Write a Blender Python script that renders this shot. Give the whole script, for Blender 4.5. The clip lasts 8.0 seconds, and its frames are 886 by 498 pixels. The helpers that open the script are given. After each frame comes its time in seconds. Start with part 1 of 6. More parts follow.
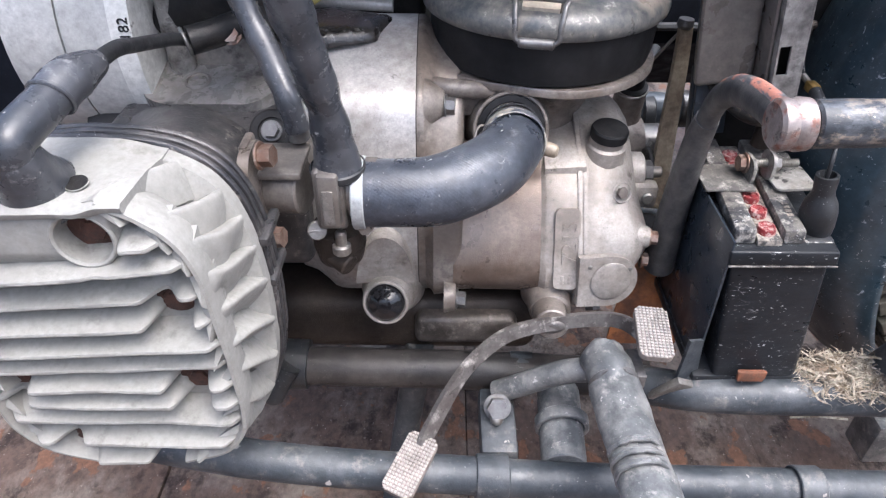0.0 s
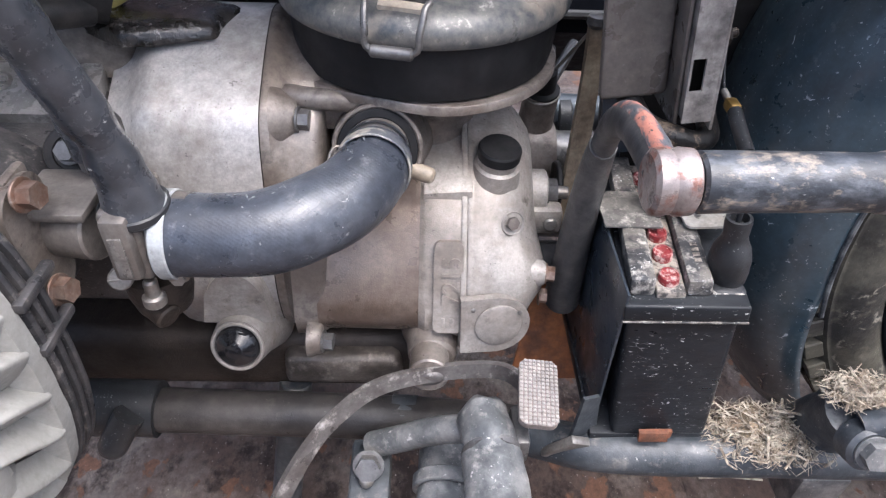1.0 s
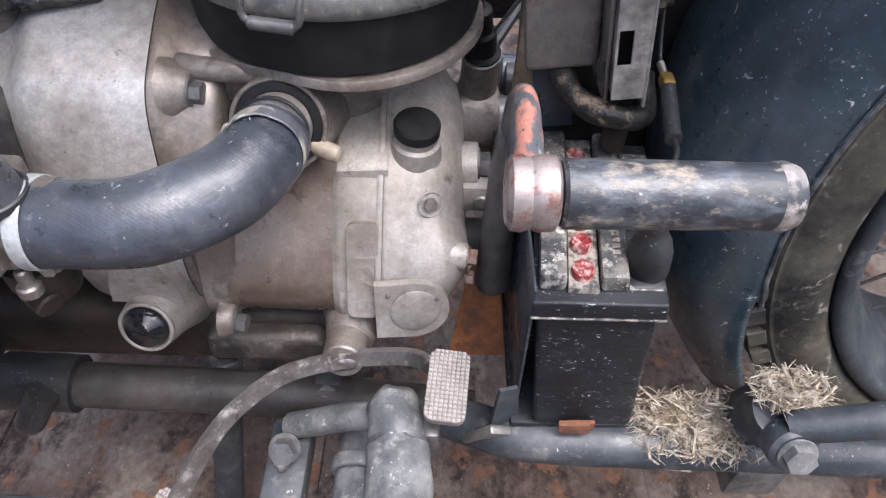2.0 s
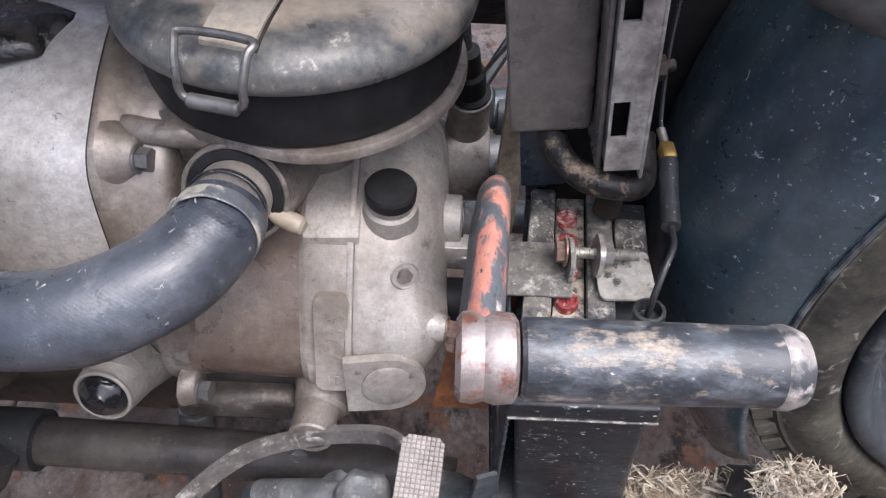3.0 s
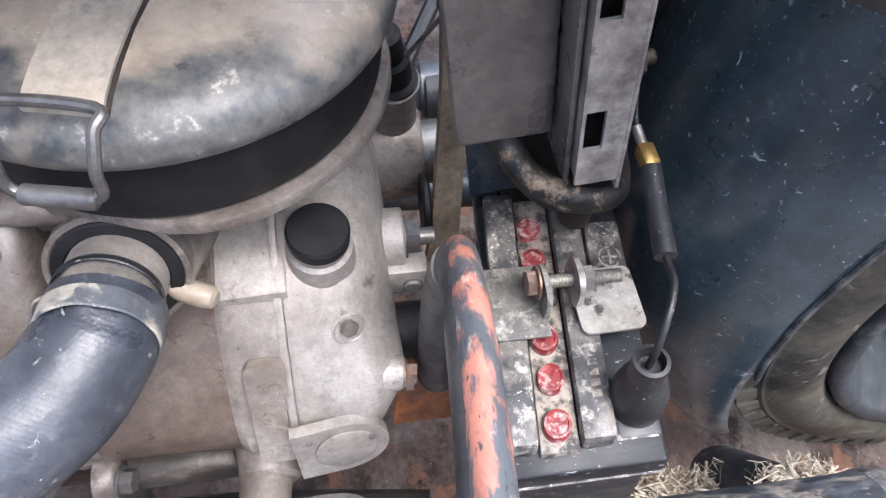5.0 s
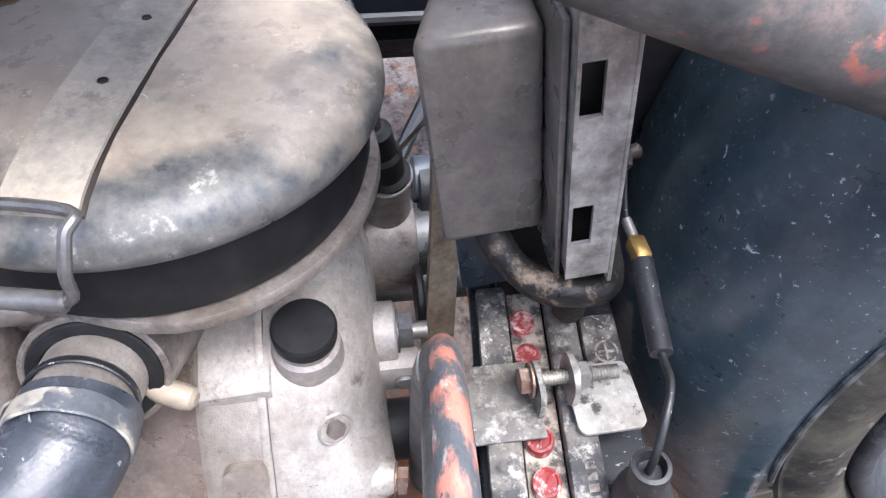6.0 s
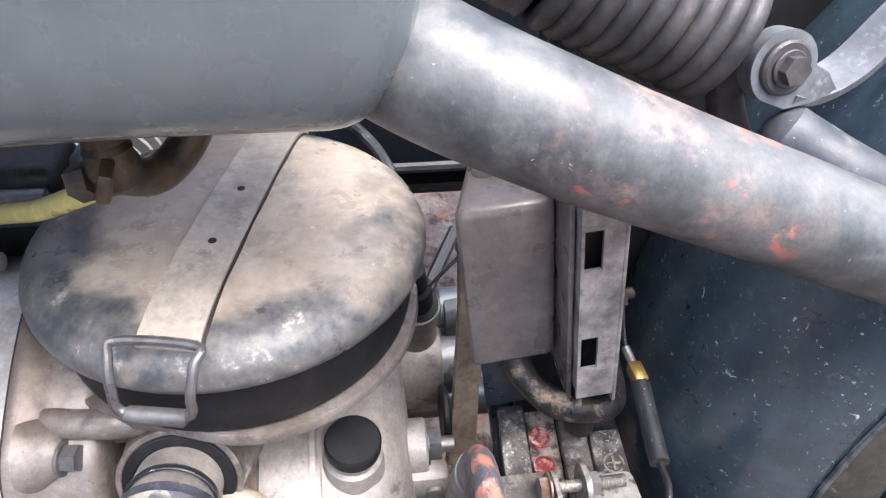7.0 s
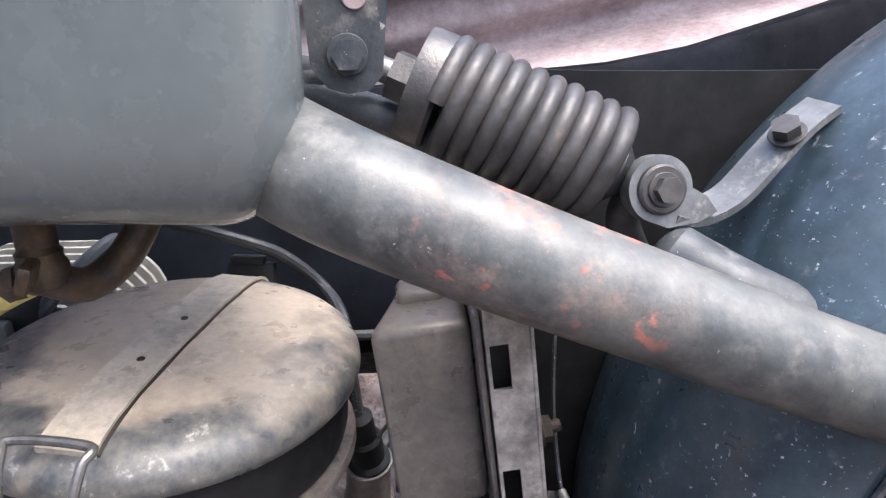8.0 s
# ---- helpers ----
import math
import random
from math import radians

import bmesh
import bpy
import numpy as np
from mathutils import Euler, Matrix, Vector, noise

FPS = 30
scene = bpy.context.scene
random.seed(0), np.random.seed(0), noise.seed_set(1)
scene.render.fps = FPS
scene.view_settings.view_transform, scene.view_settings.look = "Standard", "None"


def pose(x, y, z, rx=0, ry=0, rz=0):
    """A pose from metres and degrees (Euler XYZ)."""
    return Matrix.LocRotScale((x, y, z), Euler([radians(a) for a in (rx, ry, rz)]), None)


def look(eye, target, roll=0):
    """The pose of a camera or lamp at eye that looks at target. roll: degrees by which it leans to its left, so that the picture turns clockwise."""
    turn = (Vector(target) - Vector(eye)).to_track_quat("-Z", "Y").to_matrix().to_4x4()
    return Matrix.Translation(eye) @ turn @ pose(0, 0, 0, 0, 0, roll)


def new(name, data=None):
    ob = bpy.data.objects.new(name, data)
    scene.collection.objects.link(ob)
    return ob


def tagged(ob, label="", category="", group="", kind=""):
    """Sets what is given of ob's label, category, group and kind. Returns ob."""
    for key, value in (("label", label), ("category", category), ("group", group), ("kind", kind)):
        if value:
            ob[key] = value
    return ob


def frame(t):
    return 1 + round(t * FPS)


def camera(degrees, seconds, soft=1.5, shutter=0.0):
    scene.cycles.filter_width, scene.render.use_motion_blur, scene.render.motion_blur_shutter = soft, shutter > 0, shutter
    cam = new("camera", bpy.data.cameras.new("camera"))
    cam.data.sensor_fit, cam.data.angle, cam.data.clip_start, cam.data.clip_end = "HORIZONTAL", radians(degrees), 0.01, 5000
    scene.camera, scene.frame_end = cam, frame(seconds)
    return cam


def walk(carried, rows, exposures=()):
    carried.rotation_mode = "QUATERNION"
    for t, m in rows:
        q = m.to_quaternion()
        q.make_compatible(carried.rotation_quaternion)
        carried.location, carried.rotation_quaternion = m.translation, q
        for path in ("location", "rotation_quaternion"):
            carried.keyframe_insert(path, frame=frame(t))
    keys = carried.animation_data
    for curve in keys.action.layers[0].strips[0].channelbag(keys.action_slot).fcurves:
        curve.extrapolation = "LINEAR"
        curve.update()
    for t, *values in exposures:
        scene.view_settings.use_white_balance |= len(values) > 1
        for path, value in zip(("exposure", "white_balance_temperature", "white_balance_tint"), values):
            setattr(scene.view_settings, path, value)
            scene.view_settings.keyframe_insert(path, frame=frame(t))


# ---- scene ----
cam = camera(67.8, 8.0, soft=1.25)
PATH = [
    (0, (0.007, 0.082, 0.811), (0.001, 1.665, -0.411), 0.2),
    (0.3, (0.027, 0.1, 0.811), (0.017, 1.634, -0.473), 1.0),
    (0.5, (0.061, 0.119, 0.795), (0.062, 1.668, -0.469), 1.7),
    (1, (0.099, 0.191, 0.802), (0.169, 1.708, -0.499), 2.7),
    (1.5, (0.143, 0.223, 0.802), (0.258, 1.687, -0.556), 3.6),
    (1.7, (0.157, 0.228, 0.805), (0.25, 1.66, -0.587), 3.3),
    (2.8, (0.207, 0.297, 0.822), (0.11, 1.617, -0.678), 1.4),
    (3, (0.202, 0.321, 0.829), (0.188, 1.64, -0.674), 2.1),
    (3.5, (0.181, 0.343, 0.837), (0.297, 1.487, -0.799), 4.9),
    (4, (0.177, 0.376, 0.86), (0.297, 1.427, -0.837), 3.9),
    (4.2, (0.185, 0.393, 0.863), (0.325, 1.441, -0.835), 3.8),
    (5.3, (0.195, 0.435, 0.805), (0.416, 1.558, -0.835), 3.8),
    (5.5, (0.204, 0.439, 0.805), (0.389, 1.579, -0.828), 2.2),
    (6, (0.203, 0.435, 0.813), (0.408, 1.743, -0.686), 1.8),
    (6.5, (0.189, 0.417, 0.846), (0.39, 1.895, -0.486), 1.2),
    (7, (0.179, 0.394, 0.87), (0.405, 1.939, -0.379), 1.4),
    (7.5, (0.198, 0.385, 0.854), (0.467, 2.081, -0.17), -1.5),
    (8, (0.237, 0.352, 0.837), (0.391, 2.219, 0.137), 0.4),
]
walk(cam, [(t, look(eye, target, roll)) for t, eye, target, roll in PATH], [(0, 1.69, 5600, 10.2), (1.5, 1.54, 5650, 10.8), (4, 1.44, 5680, 10.5), (5.5, 2.02, 5520, 10), (6, 2.14, 5500, 10), (6.5, 2.34, 5600, 11), (7, 2.15, 5720, 12), (8, 1.93, 5850, 10.5)])

# world, sun and large lights
world = bpy.data.worlds.new("sky")
scene.world = world
world.use_nodes = True
wn = world.node_tree.nodes
sky = wn.new("ShaderNodeTexSky")
sky.sky_type, sky.sun_disc = "NISHITA", False
sky.sun_elevation, sky.sun_rotation = radians(68), radians(135)
sky.air_density, sky.dust_density = 1.0, 9.0
world.node_tree.links.new(sky.outputs[0], wn["Background"].inputs[0])
wn["Background"].inputs[1].default_value = 0.15
sun = new("sun", bpy.data.lights.new("sun", "SUN"))
sun.data.energy, sun.data.angle, sun.data.color = 0.5, radians(40), (1.0, 0.985, 0.97)
sun.matrix_world = look((0.75, 0.45, 3.1), (0, 0.4, 0.4))

# ---- shapes ----


def finish(bm, angle=35):
    bmesh.ops.recalc_face_normals(bm, faces=bm.faces)
    me = bpy.data.meshes.new("m")
    bm.to_mesh(me)
    bm.free()
    for p in me.polygons:
        p.use_smooth = True
    me.set_sharp_from_angle(angle=radians(angle))
    return me


def part(name, bm, material, parent=None, label="", angle=35):
    me = finish(bm, angle) if isinstance(bm, bmesh.types.BMesh) else bm
    me.materials.clear()
    me.materials.append(material)
    ob = new(name, me)
    if parent is not None:
        ob.parent = parent
        ob.matrix_parent_inverse = Matrix.Translation(-BASE.get(parent.name, Vector()))
        BASE[ob.name] = BASE.get(parent.name, Vector()) * 0
    if label:
        tagged(ob, label)
    return ob


BASE = {}


def thing(name, at, label, category, group="", kind=""):
    ob = new(name)
    ob.empty_display_size = 0.03
    ob.location = at
    BASE[ob.name] = Vector(at)
    return tagged(ob, label, category, group, kind)


def settle(ob, centre, shift, scale=1.0):
    """Moves a finished thing to its place, scaled about the centre."""
    base = BASE[ob.name]
    ob.location = Vector(centre) + Vector(shift) - scale * (Vector(centre) - base)
    ob.scale = (scale, scale, scale)


def whole(name, bm, material, label, category, kind="", group="", angle=35):
    ob = part(name, bm, material, None, "", angle)
    return tagged(ob, label, category, group, kind)


def join(*bms):
    out = bmesh.new()
    for b in bms:
        me = bpy.data.meshes.new("t")
        b.to_mesh(me)
        out.from_mesh(me)
        bpy.data.meshes.remove(me)
        b.free()
    return out


def turned(bm, m):
    bmesh.ops.transform(bm, matrix=m, verts=bm.verts)
    return bm


def bevel(bm, w, seg=2, angle=30):
    es = [e for e in bm.edges if len(e.link_faces) == 2 and e.calc_face_angle(0) > radians(angle)]
    if es and w > 0:
        bmesh.ops.bevel(bm, geom=es, offset=w, segments=seg, affect="EDGES", profile=0.5)
    return bm


def block(lo, hi, w=0.002, seg=2):
    bm = bmesh.new()
    bmesh.ops.create_cube(bm, size=1)
    for v in bm.verts:
        v.co = Vector(((lo[i] + hi[i]) / 2 + v.co[i] * (hi[i] - lo[i]) for i in range(3)))
    return bevel(bm, w, seg)


def facing(p, d):
    return Matrix.Translation(p) @ Vector(d).to_track_quat("Z", "Y").to_matrix().to_4x4()


def lathe(profile, p=(0, 0, 0), d=(0, 0, 1), seg=32):
    """Profile of (radius, height) turned about the axis d through p."""
    bm = bmesh.new()
    rings = []
    for r, h in profile:
        if r < 1e-6:
            rings.append([bm.verts.new((0, 0, h))])
        else:
            rings.append([bm.verts.new((r * math.cos(2 * math.pi * k / seg), r * math.sin(2 * math.pi * k / seg), h)) for k in range(seg)])
    for a, b in zip(rings, rings[1:]):
        for k in range(seg):
            j = (k + 1) % seg
            if len(a) == 1 and len(b) > 1:
                bm.faces.new((a[0], b[k], b[j]))
            elif len(b) == 1 and len(a) > 1:
                bm.faces.new((a[k], a[j], b[0]))
            elif len(a) > 1:
                bm.faces.new((a[k], a[j], b[j], b[k]))
    for ring in (rings[0], rings[-1]):
        if len(ring) > 2:
            bm.faces.new(ring)
    return turned(bm, facing(p, d))


def rod(a, b, r, r2=None, w=0.0015, seg=24):
    a, b = Vector(a), Vector(b)
    n = (b - a).length
    r2 = r if r2 is None else r2
    w = min(w, n / 3, r / 3)
    return lathe([(r - w, 0), (r, w), (r2, n - w), (r2 - w, n)], a, b - a, seg)


def ring(p, d, r_in, r_out, h, seg=40, w=0.001):
    bm = bmesh.new()
    prof = [(r_in, w), (r_in + w, 0), (r_out - w, 0), (r_out, w), (r_out, h - w), (r_out - w, h), (r_in + w, h), (r_in, h - w)]
    loops = [[bm.verts.new((q * math.cos(2 * math.pi * k / seg), q * math.sin(2 * math.pi * k / seg), z)) for k in range(seg)] for q, z in prof]
    for i in range(len(loops)):
        a, b = loops[i], loops[(i + 1) % len(loops)]
        for k in range(seg):
            j = (k + 1) % seg
            bm.faces.new((a[k], a[j], b[j], b[k]))
    return turned(bm, facing(p, d))


def spline(points, n=8, closed=False):
    pts = [Vector(p) for p in points]
    out = []
    m = len(pts)
    last = m if closed else m - 1
    for i in range(last):
        if closed:
            p0, p1, p2, p3 = pts[i - 1], pts[i], pts[(i + 1) % m], pts[(i + 2) % m]
        else:
            p0, p1, p2, p3 = pts[max(i - 1, 0)], pts[i], pts[i + 1], pts[min(i + 2, m - 1)]
        for k in range(n):
            t = k / n
            out.append(0.5 * (2 * p1 + (p2 - p0) * t + (2 * p0 - 5 * p1 + 4 * p2 - p3) * t * t + (3 * p1 - p0 - 3 * p2 + p3) * t ** 3))
    if not closed:
        out.append(pts[-1])
    return out


def sweep(path, radius, seg=16, flat=(1, 1), caps=True, up=(0, 0, 1)):
    """A tube along the path; radius is a number or a function of 0..1; flat scales its two cross axes."""
    bm = bmesh.new()
    path = [Vector(p) for p in path]
    n = len(path)
    rings, side = [], None
    for i, p in enumerate(path):
        t = (path[min(i + 1, n - 1)] - path[max(i - 1, 0)]).normalized()
        if side is None:
            side = t.cross(Vector(up))
            if side.length < 1e-3:
                side = t.cross(Vector((1, 0, 0)))
        side = (side - t * side.dot(t)).normalized()
        over = side.cross(t)
        r = radius(i / (n - 1)) if callable(radius) else radius
        rings.append([bm.verts.new(p + r * (side * flat[0] * math.cos(2 * math.pi * k / seg) + over * flat[1] * math.sin(2 * math.pi * k / seg))) for k in range(seg)])
    for a, b in zip(rings, rings[1:]):
        for k in range(seg):
            j = (k + 1) % seg
            bm.faces.new((a[k], a[j], b[j], b[k]))
    if caps:
        bm.faces.new(rings[0])
        bm.faces.new(rings[-1])
    return bm


def bar(path, width, thick, up=(0, 0, 1), w=0.001):
    """A flat bar along the path, width across, thick along up."""
    bm = bmesh.new()
    path = [Vector(p) for p in path]
    n = len(path)
    rings = []
    for i, p in enumerate(path):
        t = (path[min(i + 1, n - 1)] - path[max(i - 1, 0)]).normalized()
        side = t.cross(Vector(up)).normalized()
        over = side.cross(t)
        ww = width(i / (n - 1)) if callable(width) else width
        rings.append([bm.verts.new(p + side * a * ww / 2 + over * b * thick / 2) for a, b in ((-1, -1), (1, -1), (1, 1), (-1, 1))])
    for a, b in zip(rings, rings[1:]):
        for k in range(4):
            j = (k + 1) % 4
            bm.faces.new((a[k], a[j], b[j], b[k]))
    bm.faces.new(rings[0])
    bm.faces.new(rings[-1])
    return bevel(bm, w, 2, 50)


def loft(sections, cap=True):
    """Closed rings of equal length, joined in order."""
    bm = bmesh.new()
    rings = [[bm.verts.new(p) for p in s] for s in sections]
    for a, b in zip(rings, rings[1:]):
        n = len(a)
        for k in range(n):
            j = (k + 1) % n
            bm.faces.new((a[k], a[j], b[j], b[k]))
    if cap:
        bm.faces.new(rings[0])
        bm.faces.new(rings[-1])
    return bm


def plate(outline, p, d, thick, w=0.0008, up="Y"):
    """A flat outline of (u, v), thick along d, at p; v runs as upward as it can."""
    bm = bmesh.new()
    d = Vector(d).normalized()
    v_ax = Vector((0, 0, 1)) - d * d.z
    if v_ax.length < 0.1:
        v_ax = Vector((0, 1, 0)) - d * d.y
    v_ax.normalize()
    u_ax = v_ax.cross(d)
    p = Vector(p)
    a = [bm.verts.new(p + u_ax * u + v_ax * v) for u, v in outline]
    b = [bm.verts.new(p + u_ax * u + v_ax * v + d * thick) for u, v in outline]
    bm.faces.new(a)
    bm.faces.new(b)
    for k in range(len(a)):
        j = (k + 1) % len(a)
        bm.faces.new((a[k], a[j], b[j], b[k]))
    return bevel(bm, w, 2, 40)


def rounded(w, h, r, n=6):
    out = []
    for cx, cy, a0 in ((w / 2 - r, h / 2 - r, 0), (-w / 2 + r, h / 2 - r, 90), (-w / 2 + r, -h / 2 + r, 180), (w / 2 - r, -h / 2 + r, 270)):
        for k in range(n + 1):
            a = radians(a0 + 90 * k / n)
            out.append((cx + r * math.cos(a), cy + r * math.sin(a)))
    return out


def hexagon(r):
    return [(r * math.cos(radians(60 * k)), r * math.sin(radians(60 * k))) for k in range(6)]


def bolt(p, d, r, h, washer=True, spin=0):
    """A hexagon head of corner radius r and height h on a washer."""
    p, d = Vector(p), Vector(d).normalized()
    bm = bmesh.new()
    a = [bm.verts.new((r * math.cos(radians(60 * k + spin)), r * math.sin(radians(60 * k + spin)), 0.0)) for k in range(6)]
    b = [bm.verts.new((v.co.x, v.co.y, h)) for v in a]
    bm.faces.new(a)
    bm.faces.new(b)
    for k in range(6):
        bm.faces.new((a[k], a[(k + 1) % 6], b[(k + 1) % 6], b[k]))
    bevel(bm, r * 0.14, 2, 20)
    turned(bm, facing(p + d * (0.0015 if washer else 0), d))
    if washer:
        bm = join(bm, ring(p, d, r * 0.4, r * 1.28, 0.0018, 24, 0.0004))
    return bm


def rough_up(bm, amount, scale, seed=0):
    """Uneven casting or worn sheet: pushes the vertices about."""
    for v in bm.verts:
        n = noise.noise_vector(v.co * scale + Vector((seed, seed * 2, 0)))
        v.co += n * amount
    return bm


def text_mesh(s, size, depth):
    cu = bpy.data.curves.new("t", "FONT")
    cu.body, cu.size, cu.extrude, cu.align_x, cu.align_y = s, size, depth, "CENTER", "CENTER"
    ob = bpy.data.objects.new("t", cu)
    scene.collection.objects.link(ob)
    bpy.context.view_layer.update()
    me = bpy.data.meshes.new_from_object(ob.evaluated_get(bpy.context.evaluated_depsgraph_get()))
    bm = bmesh.new()
    bm.from_mesh(me)
    bpy.data.objects.remove(ob)
    return bm


# ---- materials ----


def material(name, base, rough=0.5, metal=0.0, second=None, second_scale=18, second_range=(0.45, 0.65), grime=None, grime_scale=60, grime_range=(0.55, 0.75), specks=None, speck_scale=500, speck_at=0.68, chips=None, chip_scale=45, chip_at=0.62, bump=0.15, bump_scale=400, shift=0.0, dents=0.0, stretch=(1, 1, 1), rough_var=0.15, coat=0.0, cracks=None, crack_scale=70, crack_at=0.56, mottle=0.25, stain=None, stain_scale=24, stain_at=0.58, stain_near=None):
    m = bpy.data.materials.new(name)
    m.use_nodes = True
    nt = m.node_tree
    N, L = nt.nodes, nt.links
    b = N["Principled BSDF"]
    tc = N.new("ShaderNodeTexCoord")
    mp = N.new("ShaderNodeMapping")
    mp.inputs["Scale"].default_value = stretch
    L.new(tc.outputs["Object"], mp.inputs["Vector"])

    def tex(scale, detail=5, rough_n=0.6, off=0.0):
        n = N.new("ShaderNodeTexNoise")
        n.inputs["Scale"].default_value, n.inputs["Detail"].default_value, n.inputs["Roughness"].default_value = scale, detail, rough_n
        o = N.new("ShaderNodeVectorMath")
        o.inputs[1].default_value = (off + shift, off * 0.7 + shift * 0.6, off * 1.3)
        L.new(mp.outputs[0], o.inputs[0])
        L.new(o.outputs[0], n.inputs["Vector"])
        return n.outputs[0]

    def ramp(src, lo, hi):
        r = N.new("ShaderNodeMapRange")
        r.inputs["From Min"].default_value, r.inputs["From Max"].default_value = lo, hi
        L.new(src, r.inputs["Value"])
        return r.outputs[0]

    def mix(fac, a, c):
        x = N.new("ShaderNodeMix")
        x.data_type = "RGBA"
        L.new(fac, x.inputs[0])
        if isinstance(a, tuple):
            x.inputs[6].default_value = (*a, 1)
        else:
            L.new(a, x.inputs[6])
        if isinstance(c, tuple):
            x.inputs[7].default_value = (*c, 1)
        else:
            L.new(c, x.inputs[7])
        return x.outputs[2]

    col = base
    masks = []
    fine = tex(bump_scale * 0.5, 4, 0.6, 3.0)
    tone = tuple(c * 0.82 for c in base)
    col = mix(ramp(fine, 0.35, 0.65), base, tone)
    if second:
        col = mix(ramp(tex(second_scale, 6, 0.65, 1.0), *second_range), col, second)
    if grime:
        k = ramp(tex(grime_scale, 7, 0.7, 2.0), *grime_range)
        col = mix(k, col, grime)
        masks.append(k)
    zone = None
    if stain:
        zone = ramp(tex(stain_scale, 6, 0.6, 17.0), stain_at - 0.06, stain_at + 0.10)
        if stain_near:
            dist = N.new("ShaderNodeVectorMath")
            dist.operation = "DISTANCE"
            dist.inputs[1].default_value = stain_near
            L.new(tc.outputs["Object"], dist.inputs[0])
            rim = N.new("ShaderNodeMath")
            rim.operation = "MULTIPLY"
            L.new(zone, rim.inputs[0])
            L.new(ramp(dist.outputs["Value"], 0.066, 0.028), rim.inputs[1])
            zone = rim.outputs[0]
        soft = N.new("ShaderNodeMath")
        soft.operation = "MULTIPLY"
        L.new(zone, soft.inputs[0])
        L.new(ramp(tex(stain_scale * 6, 6, 0.7, 19.0), 0.38, 0.66), soft.inputs[1])
        col = mix(soft.outputs[0], col, stain)
    if chips:
        k = ramp(tex(chip_scale, 5, 0.55, 5.0), chip_at, chip_at + (0.07 if stain else 0.03))
        if zone:
            near = N.new("ShaderNodeMath")
            near.operation = "MULTIPLY"
            L.new(k, near.inputs[0])
            L.new(ramp(zone, 0.15, 0.5), near.inputs[1])
            k = near.outputs[0]
        col = mix(k, col, chips)
        masks.append(k)
    if specks:
        k0 = ramp(tex(speck_scale * 1.7, 3, 0.6, 7.0), speck_at + 0.055, speck_at + 0.12)
        k1 = ramp(tex(36, 4, 0.6, 11.0), 0.40, 0.64)
        k = N.new("ShaderNodeMath")
        k.operation = "MULTIPLY"
        L.new(k0, k.inputs[0])
        L.new(k1, k.inputs[1])
        k = k.outputs[0]
        col = mix(k, col, specks)
        masks.append(k)
    if cracks:
        warp = N.new("ShaderNodeTexNoise")
        warp.inputs["Scale"].default_value, warp.inputs["Detail"].default_value = 60, 4
        L.new(mp.outputs[0], warp.inputs["Vector"])
        add = N.new("ShaderNodeVectorMath")
        add.operation = "MULTIPLY_ADD"
        add.inputs[1].default_value = (0.02, 0.02, 0.02)
        L.new(warp.outputs["Color"], add.inputs[0])
        L.new(mp.outputs[0], add.inputs[2])
        vor = N.new("ShaderNodeTexVoronoi")
        vor.feature = "DISTANCE_TO_EDGE"
        vor.inputs["Scale"].default_value = crack_scale
        L.new(add.outputs[0], vor.inputs["Vector"])
        k = N.new("ShaderNodeMath")
        k.operation = "MULTIPLY"
        L.new(ramp(vor.outputs["Distance"], 0.035, 0.012), k.inputs[0])
        L.new(ramp(tex(48, 5, 0.65, 13.0), crack_at, crack_at + 0.08), k.inputs[1])
        col = mix(k.outputs[0], col, cracks)
        masks.append(k.outputs[0])
    tone_map = N.new("ShaderNodeMapRange")
    tone_map.inputs["From Min"].default_value, tone_map.inputs["From Max"].default_value = 0.34, 0.66
    tone_map.inputs["To Min"].default_value, tone_map.inputs["To Max"].default_value = 1 - mottle, 1 + mottle * 0.7
    L.new(tex(110, 9, 0.75, 15.0), tone_map.inputs["Value"])
    mul = N.new("ShaderNodeVectorMath")
    mul.operation = "SCALE"
    L.new(col, mul.inputs[0])
    L.new(tone_map.outputs[0], mul.inputs["Scale"])
    col = mul.outputs[0]
    L.new(col, b.inputs["Base Color"])
    rv = N.new("ShaderNodeMapRange")
    rv.inputs["To Min"].default_value, rv.inputs["To Max"].default_value = max(rough - rough_var, 0.04), min(rough + rough_var, 1)
    rv.inputs["From Min"].default_value, rv.inputs["From Max"].default_value = 0.3, 0.7
    L.new(tex(45, 5, 0.6, 9.0), rv.inputs["Value"])
    r_out = rv.outputs[0]
    for k in masks:
        a = N.new("ShaderNodeMath")
        a.operation = "MULTIPLY_ADD"
        a.inputs[1].default_value = 0.35
        a.use_clamp = True
        L.new(k, a.inputs[0])
        L.new(r_out, a.inputs[2])
        r_out = a.outputs[0]
    L.new(r_out, b.inputs["Roughness"])
    b.inputs["Metallic"].default_value = metal
    if metal and masks:
        s = N.new("ShaderNodeMath")
        s.operation = "MULTIPLY_ADD"
        s.inputs[1].default_value, s.inputs[2].default_value = -metal * 0.8, metal
        s.use_clamp = True
        L.new(masks[0], s.inputs[0])
        L.new(s.outputs[0], b.inputs["Metallic"])
    b.inputs["Coat Weight"].default_value = coat
    bp = N.new("ShaderNodeBump")
    bp.inputs["Strength"].default_value, bp.inputs["Distance"].default_value = bump, 0.001
    L.new(tex(bump_scale, 4, 0.6, 4.0), bp.inputs["Height"])
    nrm = bp.outputs[0]
